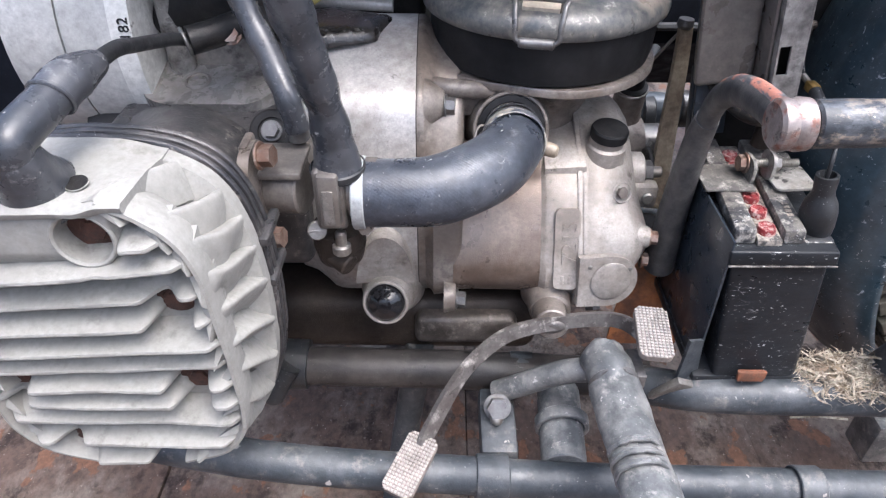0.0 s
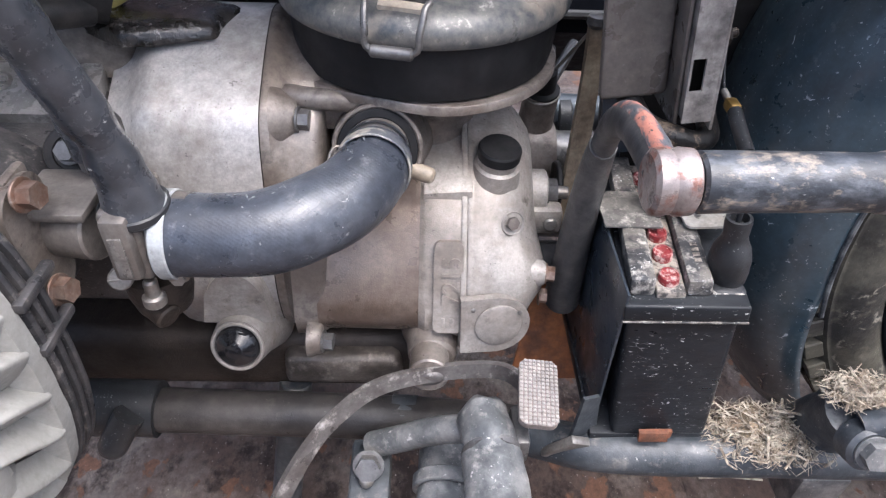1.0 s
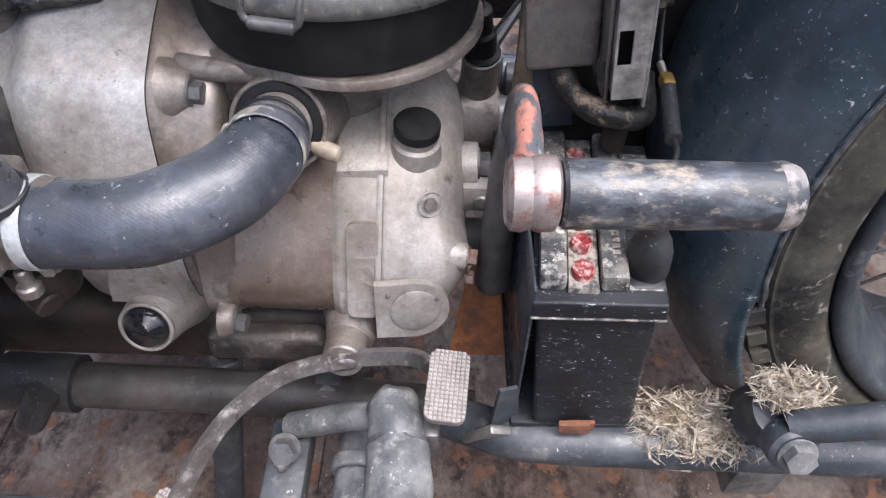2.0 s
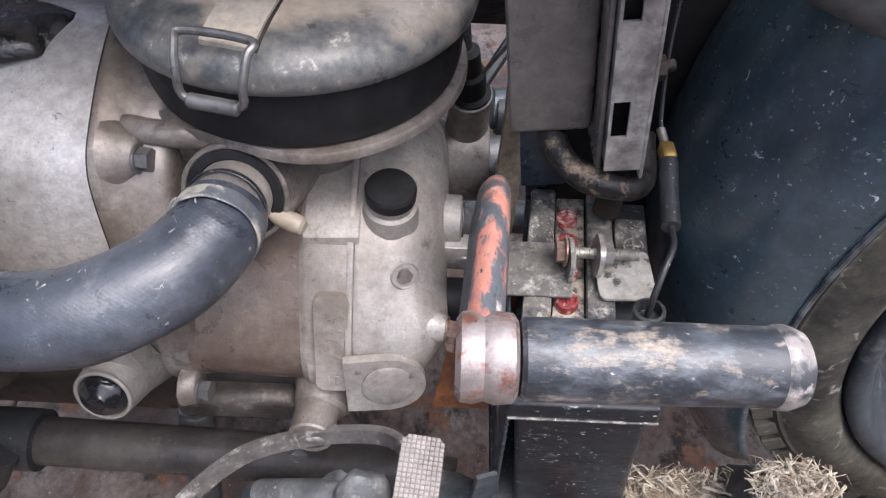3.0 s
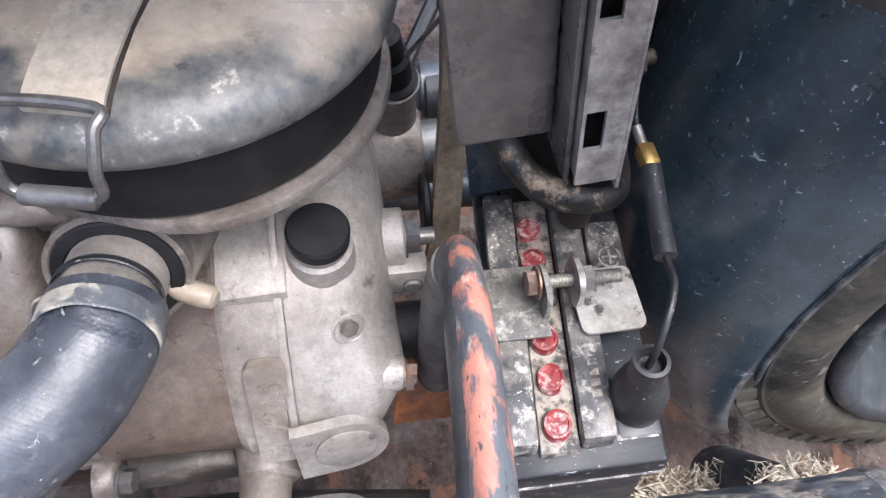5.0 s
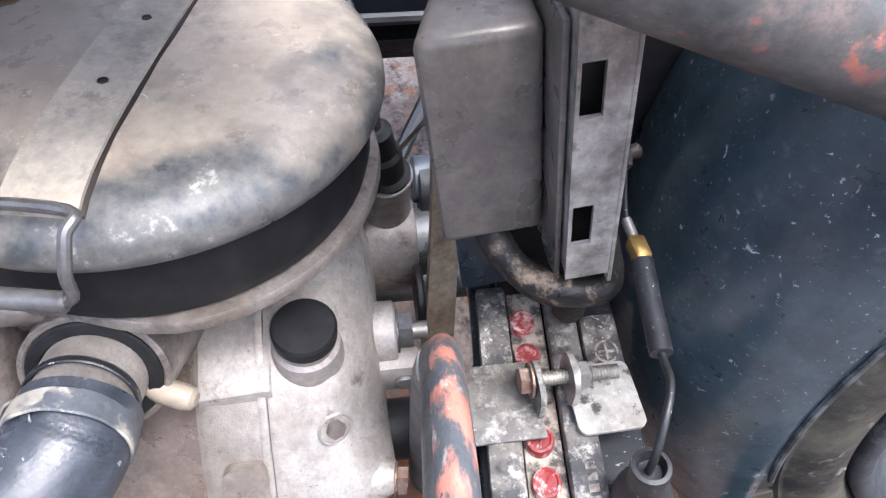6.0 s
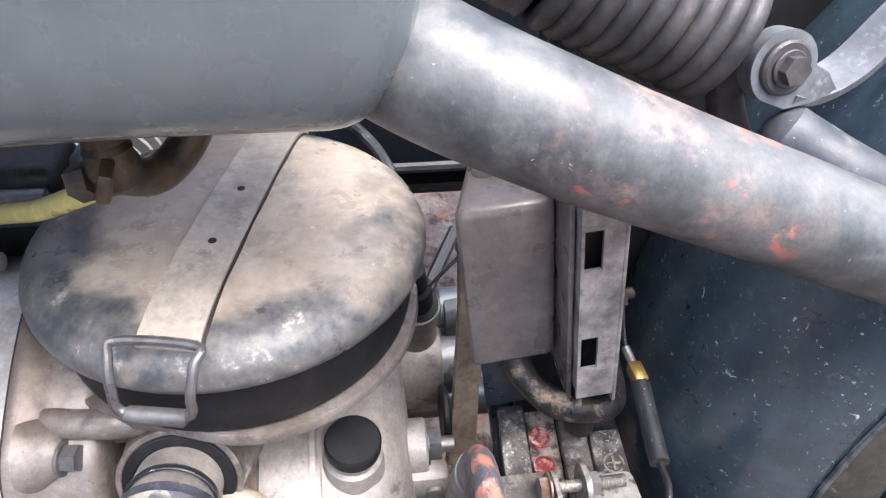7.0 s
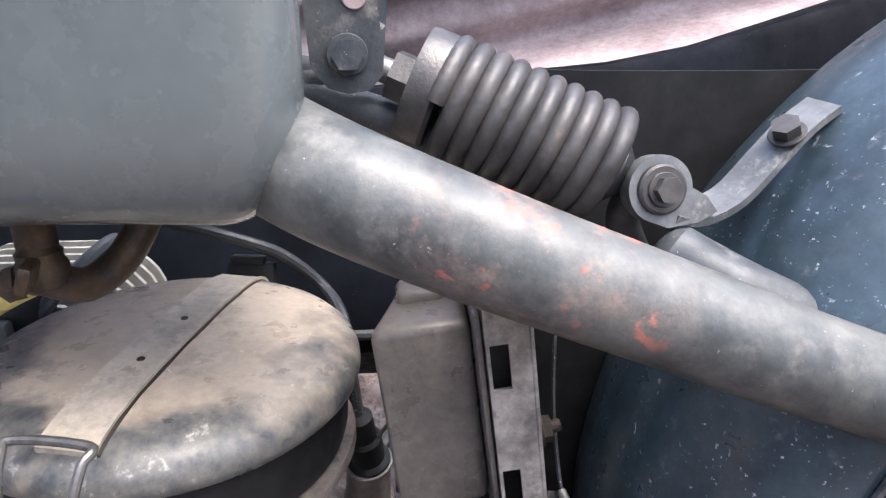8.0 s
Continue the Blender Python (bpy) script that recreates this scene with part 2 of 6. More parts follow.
    if dents:
        b2 = N.new("ShaderNodeBump")
        b2.inputs["Strength"].default_value, b2.inputs["Distance"].default_value = dents, 0.004
        L.new(tex(35, 3, 0.5, 6.0), b2.inputs["Height"])
        L.new(nrm, b2.inputs["Normal"])
        nrm = b2.outputs[0]
    L.new(nrm, b.inputs["Normal"])
    return m


DUST = (0.36, 0.34, 0.31)
M_HEAD = material("painted_cast_alloy", (0.275, 0.268, 0.245), 0.62, 0.0, (0.235, 0.226, 0.205), 25, (0.4, 0.7), (0.125, 0.114, 0.098), 45, (0.59, 0.80), bump=0.2, bump_scale=500, dents=0.3, mottle=0.12)
M_CASE = material("cast_alloy", (0.362, 0.334, 0.303), 0.46, 0.25, (0.24, 0.210, 0.182), 17, (0.45, 0.64), (0.085, 0.068, 0.056), 48, (0.60, 0.76), (0.05, 0.04, 0.035), 330, 0.60, bump=0.3, bump_scale=900, dents=0.15)
M_CRANK = material("bright_alloy", (0.49, 0.472, 0.45), 0.42, 0.35, (0.30, 0.275, 0.25), 16, (0.46, 0.66), (0.10, 0.09, 0.08), 60, (0.62, 0.8), (0.06, 0.05, 0.045), 300, 0.60, bump=0.2, bump_scale=900)
M_GEAR = material("oily_alloy", (0.235, 0.188, 0.154), 0.34, 0.4, (0.115, 0.084, 0.065), 13, (0.4, 0.62), (0.06, 0.05, 0.045), 45, (0.62, 0.82), bump=0.25, bump_scale=800)
M_LOWCAST = material("grimy_lower_alloy", (0.105, 0.090, 0.078), 0.5, 0.2, (0.045, 0.038, 0.032), 35, (0.42, 0.6), (0.22, 0.195, 0.17), 70, (0.56, 0.72), bump=0.5, bump_scale=400)
M_COLLAR = material("stained_collar_alloy", (0.34, 0.305, 0.27), 0.42, 0.3, (0.21, 0.18, 0.152), 15, (0.42, 0.6), (0.07, 0.057, 0.048), 45, (0.60, 0.78), (0.05, 0.04, 0.035), 330, 0.60, bump=0.28, bump_scale=900)
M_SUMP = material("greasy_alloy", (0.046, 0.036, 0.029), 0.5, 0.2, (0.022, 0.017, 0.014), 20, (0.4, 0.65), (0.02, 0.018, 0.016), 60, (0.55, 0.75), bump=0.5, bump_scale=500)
M_BLACKIRON = material("black_iron", (0.014, 0.014, 0.0147), 0.45, 0.1, (0.034, 0.031, 0.029), 30, (0.5, 0.7), DUST, 60, (0.72, 0.9), DUST, 600, 0.72, bump=0.4, bump_scale=600)
M_BARREL = material("dusty_black_fins", (0.032, 0.032, 0.034), 0.38, 0.1, (0.078, 0.072, 0.070), 28, (0.45, 0.64), (0.24, 0.215, 0.19), 55, (0.58, 0.74), (0.45, 0.42, 0.39), 330, 0.60, bump=0.4, bump_scale=500)
M_RUBBER = material("black_rubber", (0.015, 0.016, 0.0175), 0.45, 0.0, (0.030, 0.031, 0.034), 20, (0.45, 0.7), DUST, 55, (0.68, 0.95), (0.5, 0.5, 0.48), 300, 0.60, bump=0.2, bump_scale=500)
M_HOSE = material("dusty_rubber", (0.034, 0.039, 0.050), 0.36, 0.0, (0.080, 0.088, 0.104), 11, (0.4, 0.65), (0.17, 0.172, 0.178), 70, (0.58, 0.80), (0.50, 0.50, 0.49), 210, 0.63, (0.34, 0.34, 0.335), 120, 0.705, bump=0.3, bump_scale=260, dents=0.25, cracks=(0.42, 0.42, 0.41), crack_scale=130, crack_at=0.63, mottle=0.32)
M_TAPE = material("grubby_tape", (0.085, 0.092, 0.105), 0.45, 0.0, (0.30, 0.28, 0.24), 32, (0.50, 0.56), (0.16, 0.155, 0.15), 80, (0.56, 0.72), bump=0.3, bump_scale=400)
M_MARK = material("worn_white_marking", (0.25, 0.26, 0.265), 0.6, 0.0, (0.07, 0.075, 0.082), 300, (0.44, 0.56), bump=0.3, bump_scale=500)
M_CABLE = material("dusty_cable_rubber", (0.030, 0.033, 0.039), 0.30, 0.0, (0.06, 0.062, 0.069), 14, (0.4, 0.65), (0.24, 0.24, 0.24), 95, (0.60, 0.74), (0.5, 0.5, 0.48), 210, 0.63, (0.36, 0.35, 0.335), 150, 0.70, bump=0.18, bump_scale=260, dents=0.10)


def woven(m, pitch=0.0021, strength=0.05):
    """Adds the relief of a woven wrap to a material."""
    N, L = m.node_tree.nodes, m.node_tree.links
    b = N["Principled BSDF"]
    tc = N.new("ShaderNodeTexCoord")
    prev = b.inputs["Normal"].links[0].from_socket
    for rot in ((0, 0, 45), (0, 45, -45)):
        mp = N.new("ShaderNodeMapping")
        mp.inputs["Rotation"].default_value = [radians(a) for a in rot]
        L.new(tc.outputs["Object"], mp.inputs["Vector"])
        w = N.new("ShaderNodeTexWave")
        w.inputs["Scale"].default_value = 0.314 / pitch
        w.inputs["Distortion"].default_value, w.inputs["Detail"].default_value = 1.5, 2
        L.new(mp.outputs[0], w.inputs["Vector"])
        bp = N.new("ShaderNodeBump")
        bp.inputs["Strength"].default_value, bp.inputs["Distance"].default_value = strength, 0.0006
        L.new(w.outputs["Fac"], bp.inputs["Height"])
        L.new(prev, bp.inputs["Normal"])
        prev = bp.outputs[0]
    L.new(prev, b.inputs["Normal"])


woven(M_HOSE)
M_PAINT = material("blue_black_paint", (0.018, 0.024, 0.032), 0.33, 0.0, (0.030, 0.038, 0.048), 9, (0.4, 0.65), (0.20, 0.21, 0.21), 40, (0.70, 0.88), (0.5, 0.5, 0.48), 380, 0.60, bump=0.12, bump_scale=300, coat=0.2)
M_FENDER = material("fender_paint", (0.020, 0.034, 0.045), 0.38, 0.0, (0.044, 0.069, 0.085), 8, (0.4, 0.65), (0.12, 0.135, 0.14), 85, (0.60, 0.82), (0.50, 0.53, 0.55), 200, 0.595, (0.26, 0.29, 0.31), 120, 0.69, bump=0.12, bump_scale=200, coat=0.32, cracks=(0.40, 0.43, 0.45), crack_scale=55, crack_at=0.615)
M_TUBE = material("worn_grey_paint", (0.030, 0.036, 0.043), 0.50, 0.0, (0.068, 0.073, 0.078), 22, (0.42, 0.62), (0.20, 0.185, 0.165), 50, (0.56, 0.76), (0.5, 0.49, 0.46), 220, 0.63, (0.30, 0.28, 0.26), 100, 0.69, bump=0.3, bump_scale=300, dents=0.25)
M_TUBE_RED = material("worn_grey_paint_over_red", (0.050, 0.056, 0.057), 0.46, 0.0, (0.105, 0.107, 0.102), 34, (0.40, 0.62), (0.17, 0.16, 0.145), 60, (0.55, 0.75), (0.5, 0.49, 0.46), 200, 0.635, (0.42, 0.14, 0.095), 95, 0.575, bump=0.18, bump_scale=300, coat=0.06, stain=(0.25, 0.185, 0.16), stain_scale=30, stain_at=0.47, stain_near=(0.300, 0.578, 0.752))
M_TANK = material("grey_tank_paint", (0.104, 0.122, 0.126), 0.25, 0.0, (0.122, 0.137, 0.139), 7, (0.35, 0.65), (0.22, 0.22, 0.21), 30, (0.66, 0.9), bump=0.06, bump_scale=200, coat=0.3, mottle=0.07)
M_SEAL = material("soft_black_rubber", (0.007, 0.0072, 0.008), 0.62, 0.0, (0.016, 0.016, 0.017), 20, (0.4, 0.7), DUST, 40, (0.78, 0.98), bump=0.1, bump_scale=300)
M_STEEL = material("zinc_steel", (0.28, 0.265, 0.245), 0.46, 0.7, (0.18, 0.15, 0.125), 60, (0.5, 0.7), (0.12, 0.09, 0.07), 120, (0.62, 0.8), bump=0.15, bump_scale=900)
M_DARKSTEEL = material("dark_steel", (0.17, 0.165, 0.16), 0.4, 0.6, (0.09, 0.085, 0.08), 50, (0.45, 0.7), DUST, 90, (0.7, 0.9), bump=0.2, bump_scale=700)
M_RUST = material("rust", (0.21, 0.075, 0.035), 0.8, 0.0, (0.10, 0.045, 0.025), 80, (0.4, 0.65), bump=0.5, bump_scale=500)
M_SEATRUST = material("dark_rust", (0.085, 0.038, 0.025), 0.85, 0.0, (0.035, 0.02, 0.015), 90, (0.4, 0.65), bump=0.5, bump_scale=500)
M_ORANGE = material("rusty_orange_plate", (0.40, 0.155, 0.055), 0.6, 0.0, (0.16, 0.075, 0.045), 35, (0.4, 0.65), (0.05, 0.035, 0.03), 60, (0.6, 0.8), bump=0.3, bump_scale=400)
M_BATTERY = material("black_battery_plastic", (0.0125, 0.0140, 0.0165), 0.40, 0.0, (0.024, 0.026, 0.029), 16, (0.4, 0.7), (0.10, 0.10, 0.10), 60, (0.68, 0.90), (0.62, 0.62, 0.60), 300, 0.575, bump=0.2, bump_scale=300, cracks=(0.22, 0.22, 0.22), crack_scale=110, crack_at=0.60, stretch=(0.42, 1.0, 1.0))
M_BATTOP = material("dusty_battery_top", (0.038, 0.038, 0.040), 0.46, 0.0, (0.14, 0.128, 0.112), 60, (0.44, 0.60), (0.40, 0.375, 0.33), 110, (0.51, 0.66), (0.65, 0.65, 0.62), 240, 0.57, bump=0.35, bump_scale=350, dents=0.3)
M_STRAPPLATE = material("dusty_grey_plate", (0.15, 0.14, 0.125), 0.5, 0.1, (0.08, 0.075, 0.068), 60, (0.44, 0.6), (0.36, 0.34, 0.30), 90, (0.52, 0.68), (0.6, 0.58, 0.54), 260, 0.58, bump=0.35, bump_scale=400, dents=0.2)
M_STAYPLATE = material("pale_grey_bracket", (0.15, 0.155, 0.16), 0.48, 0.1, (0.095, 0.098, 0.102), 30, (0.42, 0.62), (0.34, 0.33, 0.31), 70, (0.58, 0.76), bump=0.2, bump_scale=400)
M_WHITE = material("chipped_white_paint", (0.60, 0.60, 0.57), 0.5, 0.0, (0.48, 0.48, 0.46), 40, (0.45, 0.65), (0.16, 0.15, 0.14), 70, (0.62, 0.72), bump=0.2, bump_scale=400)
M_ZINC = material("dull_zinc_thread", (0.30, 0.285, 0.24), 0.5, 0.35, (0.18, 0.165, 0.14), 90, (0.42, 0.62), (0.09, 0.08, 0.07), 150, (0.56, 0.7), bump=0.3, bump_scale=600)
M_DRUM = material("pale_drum_paint", (0.44, 0.44, 0.425), 0.5, 0.0, (0.36, 0.36, 0.345), 14, (0.42, 0.62), (0.20, 0.19, 0.175), 45, (0.62, 0.80), bump=0.2, bump_scale=400)
M_PALEPLATE = material("pale_dirty_plate", (0.36, 0.345, 0.315), 0.5, 0.15, (0.22, 0.205, 0.18), 55, (0.42, 0.6), (0.045, 0.042, 0.04), 75, (0.56, 0.64), (0.62, 0.6, 0.56), 220, 0.60, bump=0.35, bump_scale=400, dents=0.2)
M_REDCAP = material("red_plastic", (0.23, 0.024, 0.026), 0.42, 0.0, (0.13, 0.012, 0.014), 90, (0.4, 0.7), (0.42, 0.30, 0.27), 170, (0.49, 0.60), bump=0.35, bump_scale=500)
M_DUSTPAD = material("dust_caked_plastic", (0.33, 0.29, 0.24), 0.85, 0.0, (0.055, 0.05, 0.046), 110, (0.46, 0.60), (0.45, 0.42, 0.37), 190, (0.58, 0.68), bump=0.7, bump_scale=420)
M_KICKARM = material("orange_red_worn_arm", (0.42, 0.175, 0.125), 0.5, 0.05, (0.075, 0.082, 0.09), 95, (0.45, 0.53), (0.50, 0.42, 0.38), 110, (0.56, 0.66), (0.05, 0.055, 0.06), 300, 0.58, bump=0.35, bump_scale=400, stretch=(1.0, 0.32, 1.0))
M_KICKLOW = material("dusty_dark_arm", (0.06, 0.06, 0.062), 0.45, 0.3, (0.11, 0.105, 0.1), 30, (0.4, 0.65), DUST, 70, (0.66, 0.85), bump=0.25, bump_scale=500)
M_HUB = material("worn_bare_hub", (0.30, 0.255, 0.235), 0.36, 0.45, (0.20, 0.09, 0.065), 80, (0.51, 0.62), (0.07, 0.058, 0.052), 95, (0.56, 0.68), bump=0.25, bump_scale=500)
M_GRIP = material("scuffed_black_grip", (0.026, 0.029, 0.034), 0.42, 0.0, (0.082, 0.088, 0.097), 95, (0.46, 0.6), (0.27, 0.225, 0.175), 130, (0.53, 0.66), (0.55, 0.54, 0.51), 240, 0.63, (0.42, 0.38, 0.335), 110, 0.70, bump=0.35, bump_scale=350, stretch=(0.55, 1.0, 1.0))
M_TIP = material("worn_pale_tip", (0.26, 0.23, 0.21), 0.42, 0.05, (0.035, 0.037, 0.041), 50, (0.44, 0.54), (0.45, 0.40, 0.36), 110, (0.54, 0.68), bump=0.3, bump_scale=400)
M_PAD = material("dusty_pedal_rubber", (0.35, 0.32, 0.29), 0.7, 0.0, (0.25, 0.225, 0.20), 60, (0.45, 0.7), bump=0.4, bump_scale=600)
M_PADBASE = material("pedal_groove_rubber", (0.25, 0.21, 0.185), 0.8, 0.0, (0.08, 0.07, 0.06), 60, (0.45, 0.7), bump=0.4, bump_scale=600)
M_BOX = material("dark_grey_box_paint", (0.118, 0.105, 0.093), 0.34, 0.0, (0.175, 0.152, 0.131), 18, (0.4, 0.65), (0.15, 0.14, 0.13), 45, (0.64, 0.86), (0.45, 0.43, 0.4), 260, 0.62, (0.34, 0.09, 0.05), 38, 0.69, bump=0.2, bump_scale=300)
M_BRACKET = material("galvanised_strip", (0.46, 0.435, 0.40), 0.45, 0.4, (0.17, 0.16, 0.15), 30, (0.4, 0.62), (0.08, 0.072, 0.064), 70, (0.58, 0.78), bump=0.2, bump_scale=500)
M_BRASS = material("brass", (0.55, 0.36, 0.11), 0.35, 0.8, (0.35, 0.22, 0.08), 120, (0.4, 0.7), bump=0.1, bump_scale=700)
M_CLAMP = material("pale_hose_clamp", (0.38, 0.395, 0.395), 0.45, 0.2, (0.30, 0.30, 0.29), 60, (0.45, 0.7), (0.12, 0.11, 0.10), 90, (0.58, 0.76), bump=0.15, bump_scale=600)
M_CARB = material("grey_carburettor_alloy", (0.19, 0.172, 0.155), 0.42, 0.4, (0.12, 0.105, 0.092), 40, (0.45, 0.65), (0.05, 0.045, 0.04), 70, (0.62, 0.8), bump=0.25, bump_scale=700)
M_PIVOT = material("pale_plastic_pin", (0.31, 0.262, 0.20), 0.5, 0.0, (0.22, 0.185, 0.145), 90, (0.5, 0.7), bump=0.1, bump_scale=500)
M_YELLOW = material("yellow_fuel_hose", (0.58, 0.50, 0.16), 0.35, 0.0, (0.45, 0.38, 0.12), 50, (0.4, 0.7), bump=0.1, bump_scale=300)
M_SPRING = material("dusty_spring_steel", (0.040, 0.038, 0.038), 0.42, 0.2, (0.075, 0.069, 0.066), 35, (0.4, 0.65), (0.17, 0.12, 0.085), 60, (0.62, 0.85), bump=0.3, bump_scale=500)
M_STRAW = material("dry_straw", (0.40, 0.35, 0.27), 0.7, 0.0, (0.15, 0.115, 0.08), 110, (0.44, 0.58), bump=0.2, bump_scale=900)
M_DIRT = material("dirt_and_straw", (0.26, 0.20, 0.13), 0.95, 0.0, (0.14, 0.10, 0.07), 80, (0.4, 0.65), bump=0.8, bump_scale=400)
M_TYRE = material("dusty_tyre", (0.026, 0.025, 0.023), 0.62, 0.0, (0.085, 0.080, 0.062), 9, (0.42, 0.60), (0.15, 0.137, 0.105), 40, (0.56, 0.76), (0.4, 0.38, 0.33), 240, 0.62, bump=0.5, bump_scale=260, cracks=(0.20, 0.185, 0.15), crack_scale=22, crack_at=0.56)
M_RIM = material("dusty_rim_paint", (0.022, 0.027, 0.033), 0.58, 0.0, (0.042, 0.050, 0.056), 14, (0.4, 0.65), (0.15, 0.15, 0.135), 60, (0.56, 0.76), (0.5, 0.49, 0.46), 300, 0.62, bump=0.3, bump_scale=300)
M_WOOD = material("weathered_board", (0.088, 0.056, 0.041), 0.75, 0.0, (0.165, 0.132, 0.106), 7, (0.46, 0.60), (0.030, 0.020, 0.016), 18, (0.50, 0.62), (0.40, 0.36, 0.31), 150, 0.60, (0.155, 0.080, 0.048), 22, 0.58, bump=0.6, bump_scale=140, stretch=(1, 0.75, 1), mottle=0.4)
M_GROUND = material("packed_earth", (0.16, 0.13, 0.10), 0.95, 0.0, (0.22, 0.18, 0.14), 3, (0.4, 0.65), bump=0.6, bump_scale=60)
M_TAP = material("dirty_brass", (0.11, 0.075, 0.045), 0.42, 0.5, (0.05, 0.04, 0.032), 70, (0.42, 0.62), (0.16, 0.14, 0.12), 90, (0.64, 0.8), bump=0.3, bump_scale=600)
# M_CLOTH: the darker second tone paints in shade of the folds
M_CLOTH = material("pale_mauve_cloth", (0.44, 0.36, 0.36), 0.85, 0.0, (0.26, 0.20, 0.205), 8, (0.42, 0.62), bump=0.3, bump_scale=900)
M_NAVY = material("dark_navy_panel", (0.004, 0.0048, 0.007), 0.62, 0.0, (0.008, 0.0095, 0.014), 7, (0.4, 0.65), (0.03, 0.03, 0.034), 30, (0.72, 0.92), (0.4, 0.4, 0.4), 300, 0.68, bump=0.15, bump_scale=250)
M_GLOSS = material("glossy_black_cap", (0.012, 0.012, 0.014), 0.14, 0.0, (0.03, 0.03, 0.03), 80, (0.5, 0.7), bump=0.1, bump_scale=500, rough_var=0.06)
# M_PIT: near black, grease plus the shade of deep places put into the colour
M_PIT = material("grease_shade_black", (0.010, 0.0095, 0.009), 0.55, 0.0, (0.018, 0.016, 0.015), 30, (0.45, 0.7), (0.05, 0.045, 0.04), 60, (0.72, 0.92), bump=0.4, bump_scale=500)
M_TAPPET = material("grimy_cover_alloy", (0.29, 0.278, 0.262), 0.30, 0.35, (0.165, 0.152, 0.138), 26, (0.40, 0.58), (0.035, 0.031, 0.027), 45, (0.52, 0.68), (0.5, 0.49, 0.47), 300, 0.60, bump=0.35, bump_scale=500)
M_SHELF = material("oily_brown_alloy", (0.25, 0.225, 0.20), 0.42, 0.25, (0.13, 0.112, 0.095), 30, (0.42, 0.62), (0.035, 0.03, 0.026), 60, (0.54, 0.72), (0.4, 0.38, 0.35), 300, 0.62, bump=0.5, bump_scale=400)
M_GREASE = material("wet_black_grease", (0.012, 0.011, 0.010), 0.22, 0.0, (0.035, 0.031, 0.028), 60, (0.45, 0.62), (0.22, 0.21, 0.195), 90, (0.60, 0.72), bump=0.8, bump_scale=220)
M_NAVY.node_tree.nodes["Principled BSDF"].inputs["Specular IOR Level"].default_value = 0.05
M_PEDAL = material("worn_bar_steel", (0.15, 0.14, 0.132), 0.38, 0.35, (0.085, 0.075, 0.07), 50, (0.42, 0.62), (0.36, 0.335, 0.31), 75, (0.55, 0.68), bump=0.2, bump_scale=500)
M_PEG = material("chipped_peg_paint", (0.098, 0.103, 0.105), 0.45, 0.1, (0.185, 0.184, 0.178), 40, (0.42, 0.6), (0.30, 0.285, 0.265), 80, (0.56, 0.70), (0.6, 0.58, 0.55), 260, 0.60, (0.46, 0.44, 0.42), 90, 0.67, bump=0.4, bump_scale=250, dents=0.4)
M_COPPER = material("rusty_copper_bolt", (0.30, 0.225, 0.182), 0.42, 0.6, (0.20, 0.12, 0.085), 90, (0.42, 0.6), (0.42, 0.38, 0.34), 120, (0.6, 0.75), bump=0.2, bump_scale=700)
M_STRAP = material("olive_strap", (0.42, 0.375, 0.305), 0.38, 0.05, (0.50, 0.44, 0.36), 20, (0.42, 0.62), (0.19, 0.175, 0.155), 40, (0.57, 0.74), (0.6, 0.57, 0.52), 230, 0.60, bump=0.15, bump_scale=300)
# M_BELL: darker M_CASE, for dirt and for painted-in shade under lid and tank
M_BELL = material("dirty_shaded_alloy", (0.240, 0.212, 0.187), 0.42, 0.35, (0.145, 0.12, 0.10), 15, (0.43, 0.58), (0.04, 0.033, 0.028), 40, (0.54, 0.71), (0.04, 0.034, 0.03), 330, 0.60, bump=0.25, bump_scale=900)
M_OILY = material("oily_rubber", (0.014, 0.0135, 0.013), 0.4, 0.0, (0.03, 0.027, 0.025), 40, (0.42, 0.62), (0.22, 0.165, 0.115), 60, (0.53, 0.66), bump=0.7, bump_scale=300)
M_FENDER.node_tree.nodes["Principled BSDF"].inputs["Coat Weight"].default_value = 0.7
M_FENDER.node_tree.nodes["Principled BSDF"].inputs["Coat Roughness"].default_value = 0.2
M_GREYTUBE = material("blue_grey_tube", (0.10, 0.115, 0.13), 0.4, 0.1, (0.10, 0.115, 0.13), 30, (0.4, 0.65), (0.25, 0.2, 0.16), 60, (0.62, 0.82), bump=0.2, bump_scale=400)


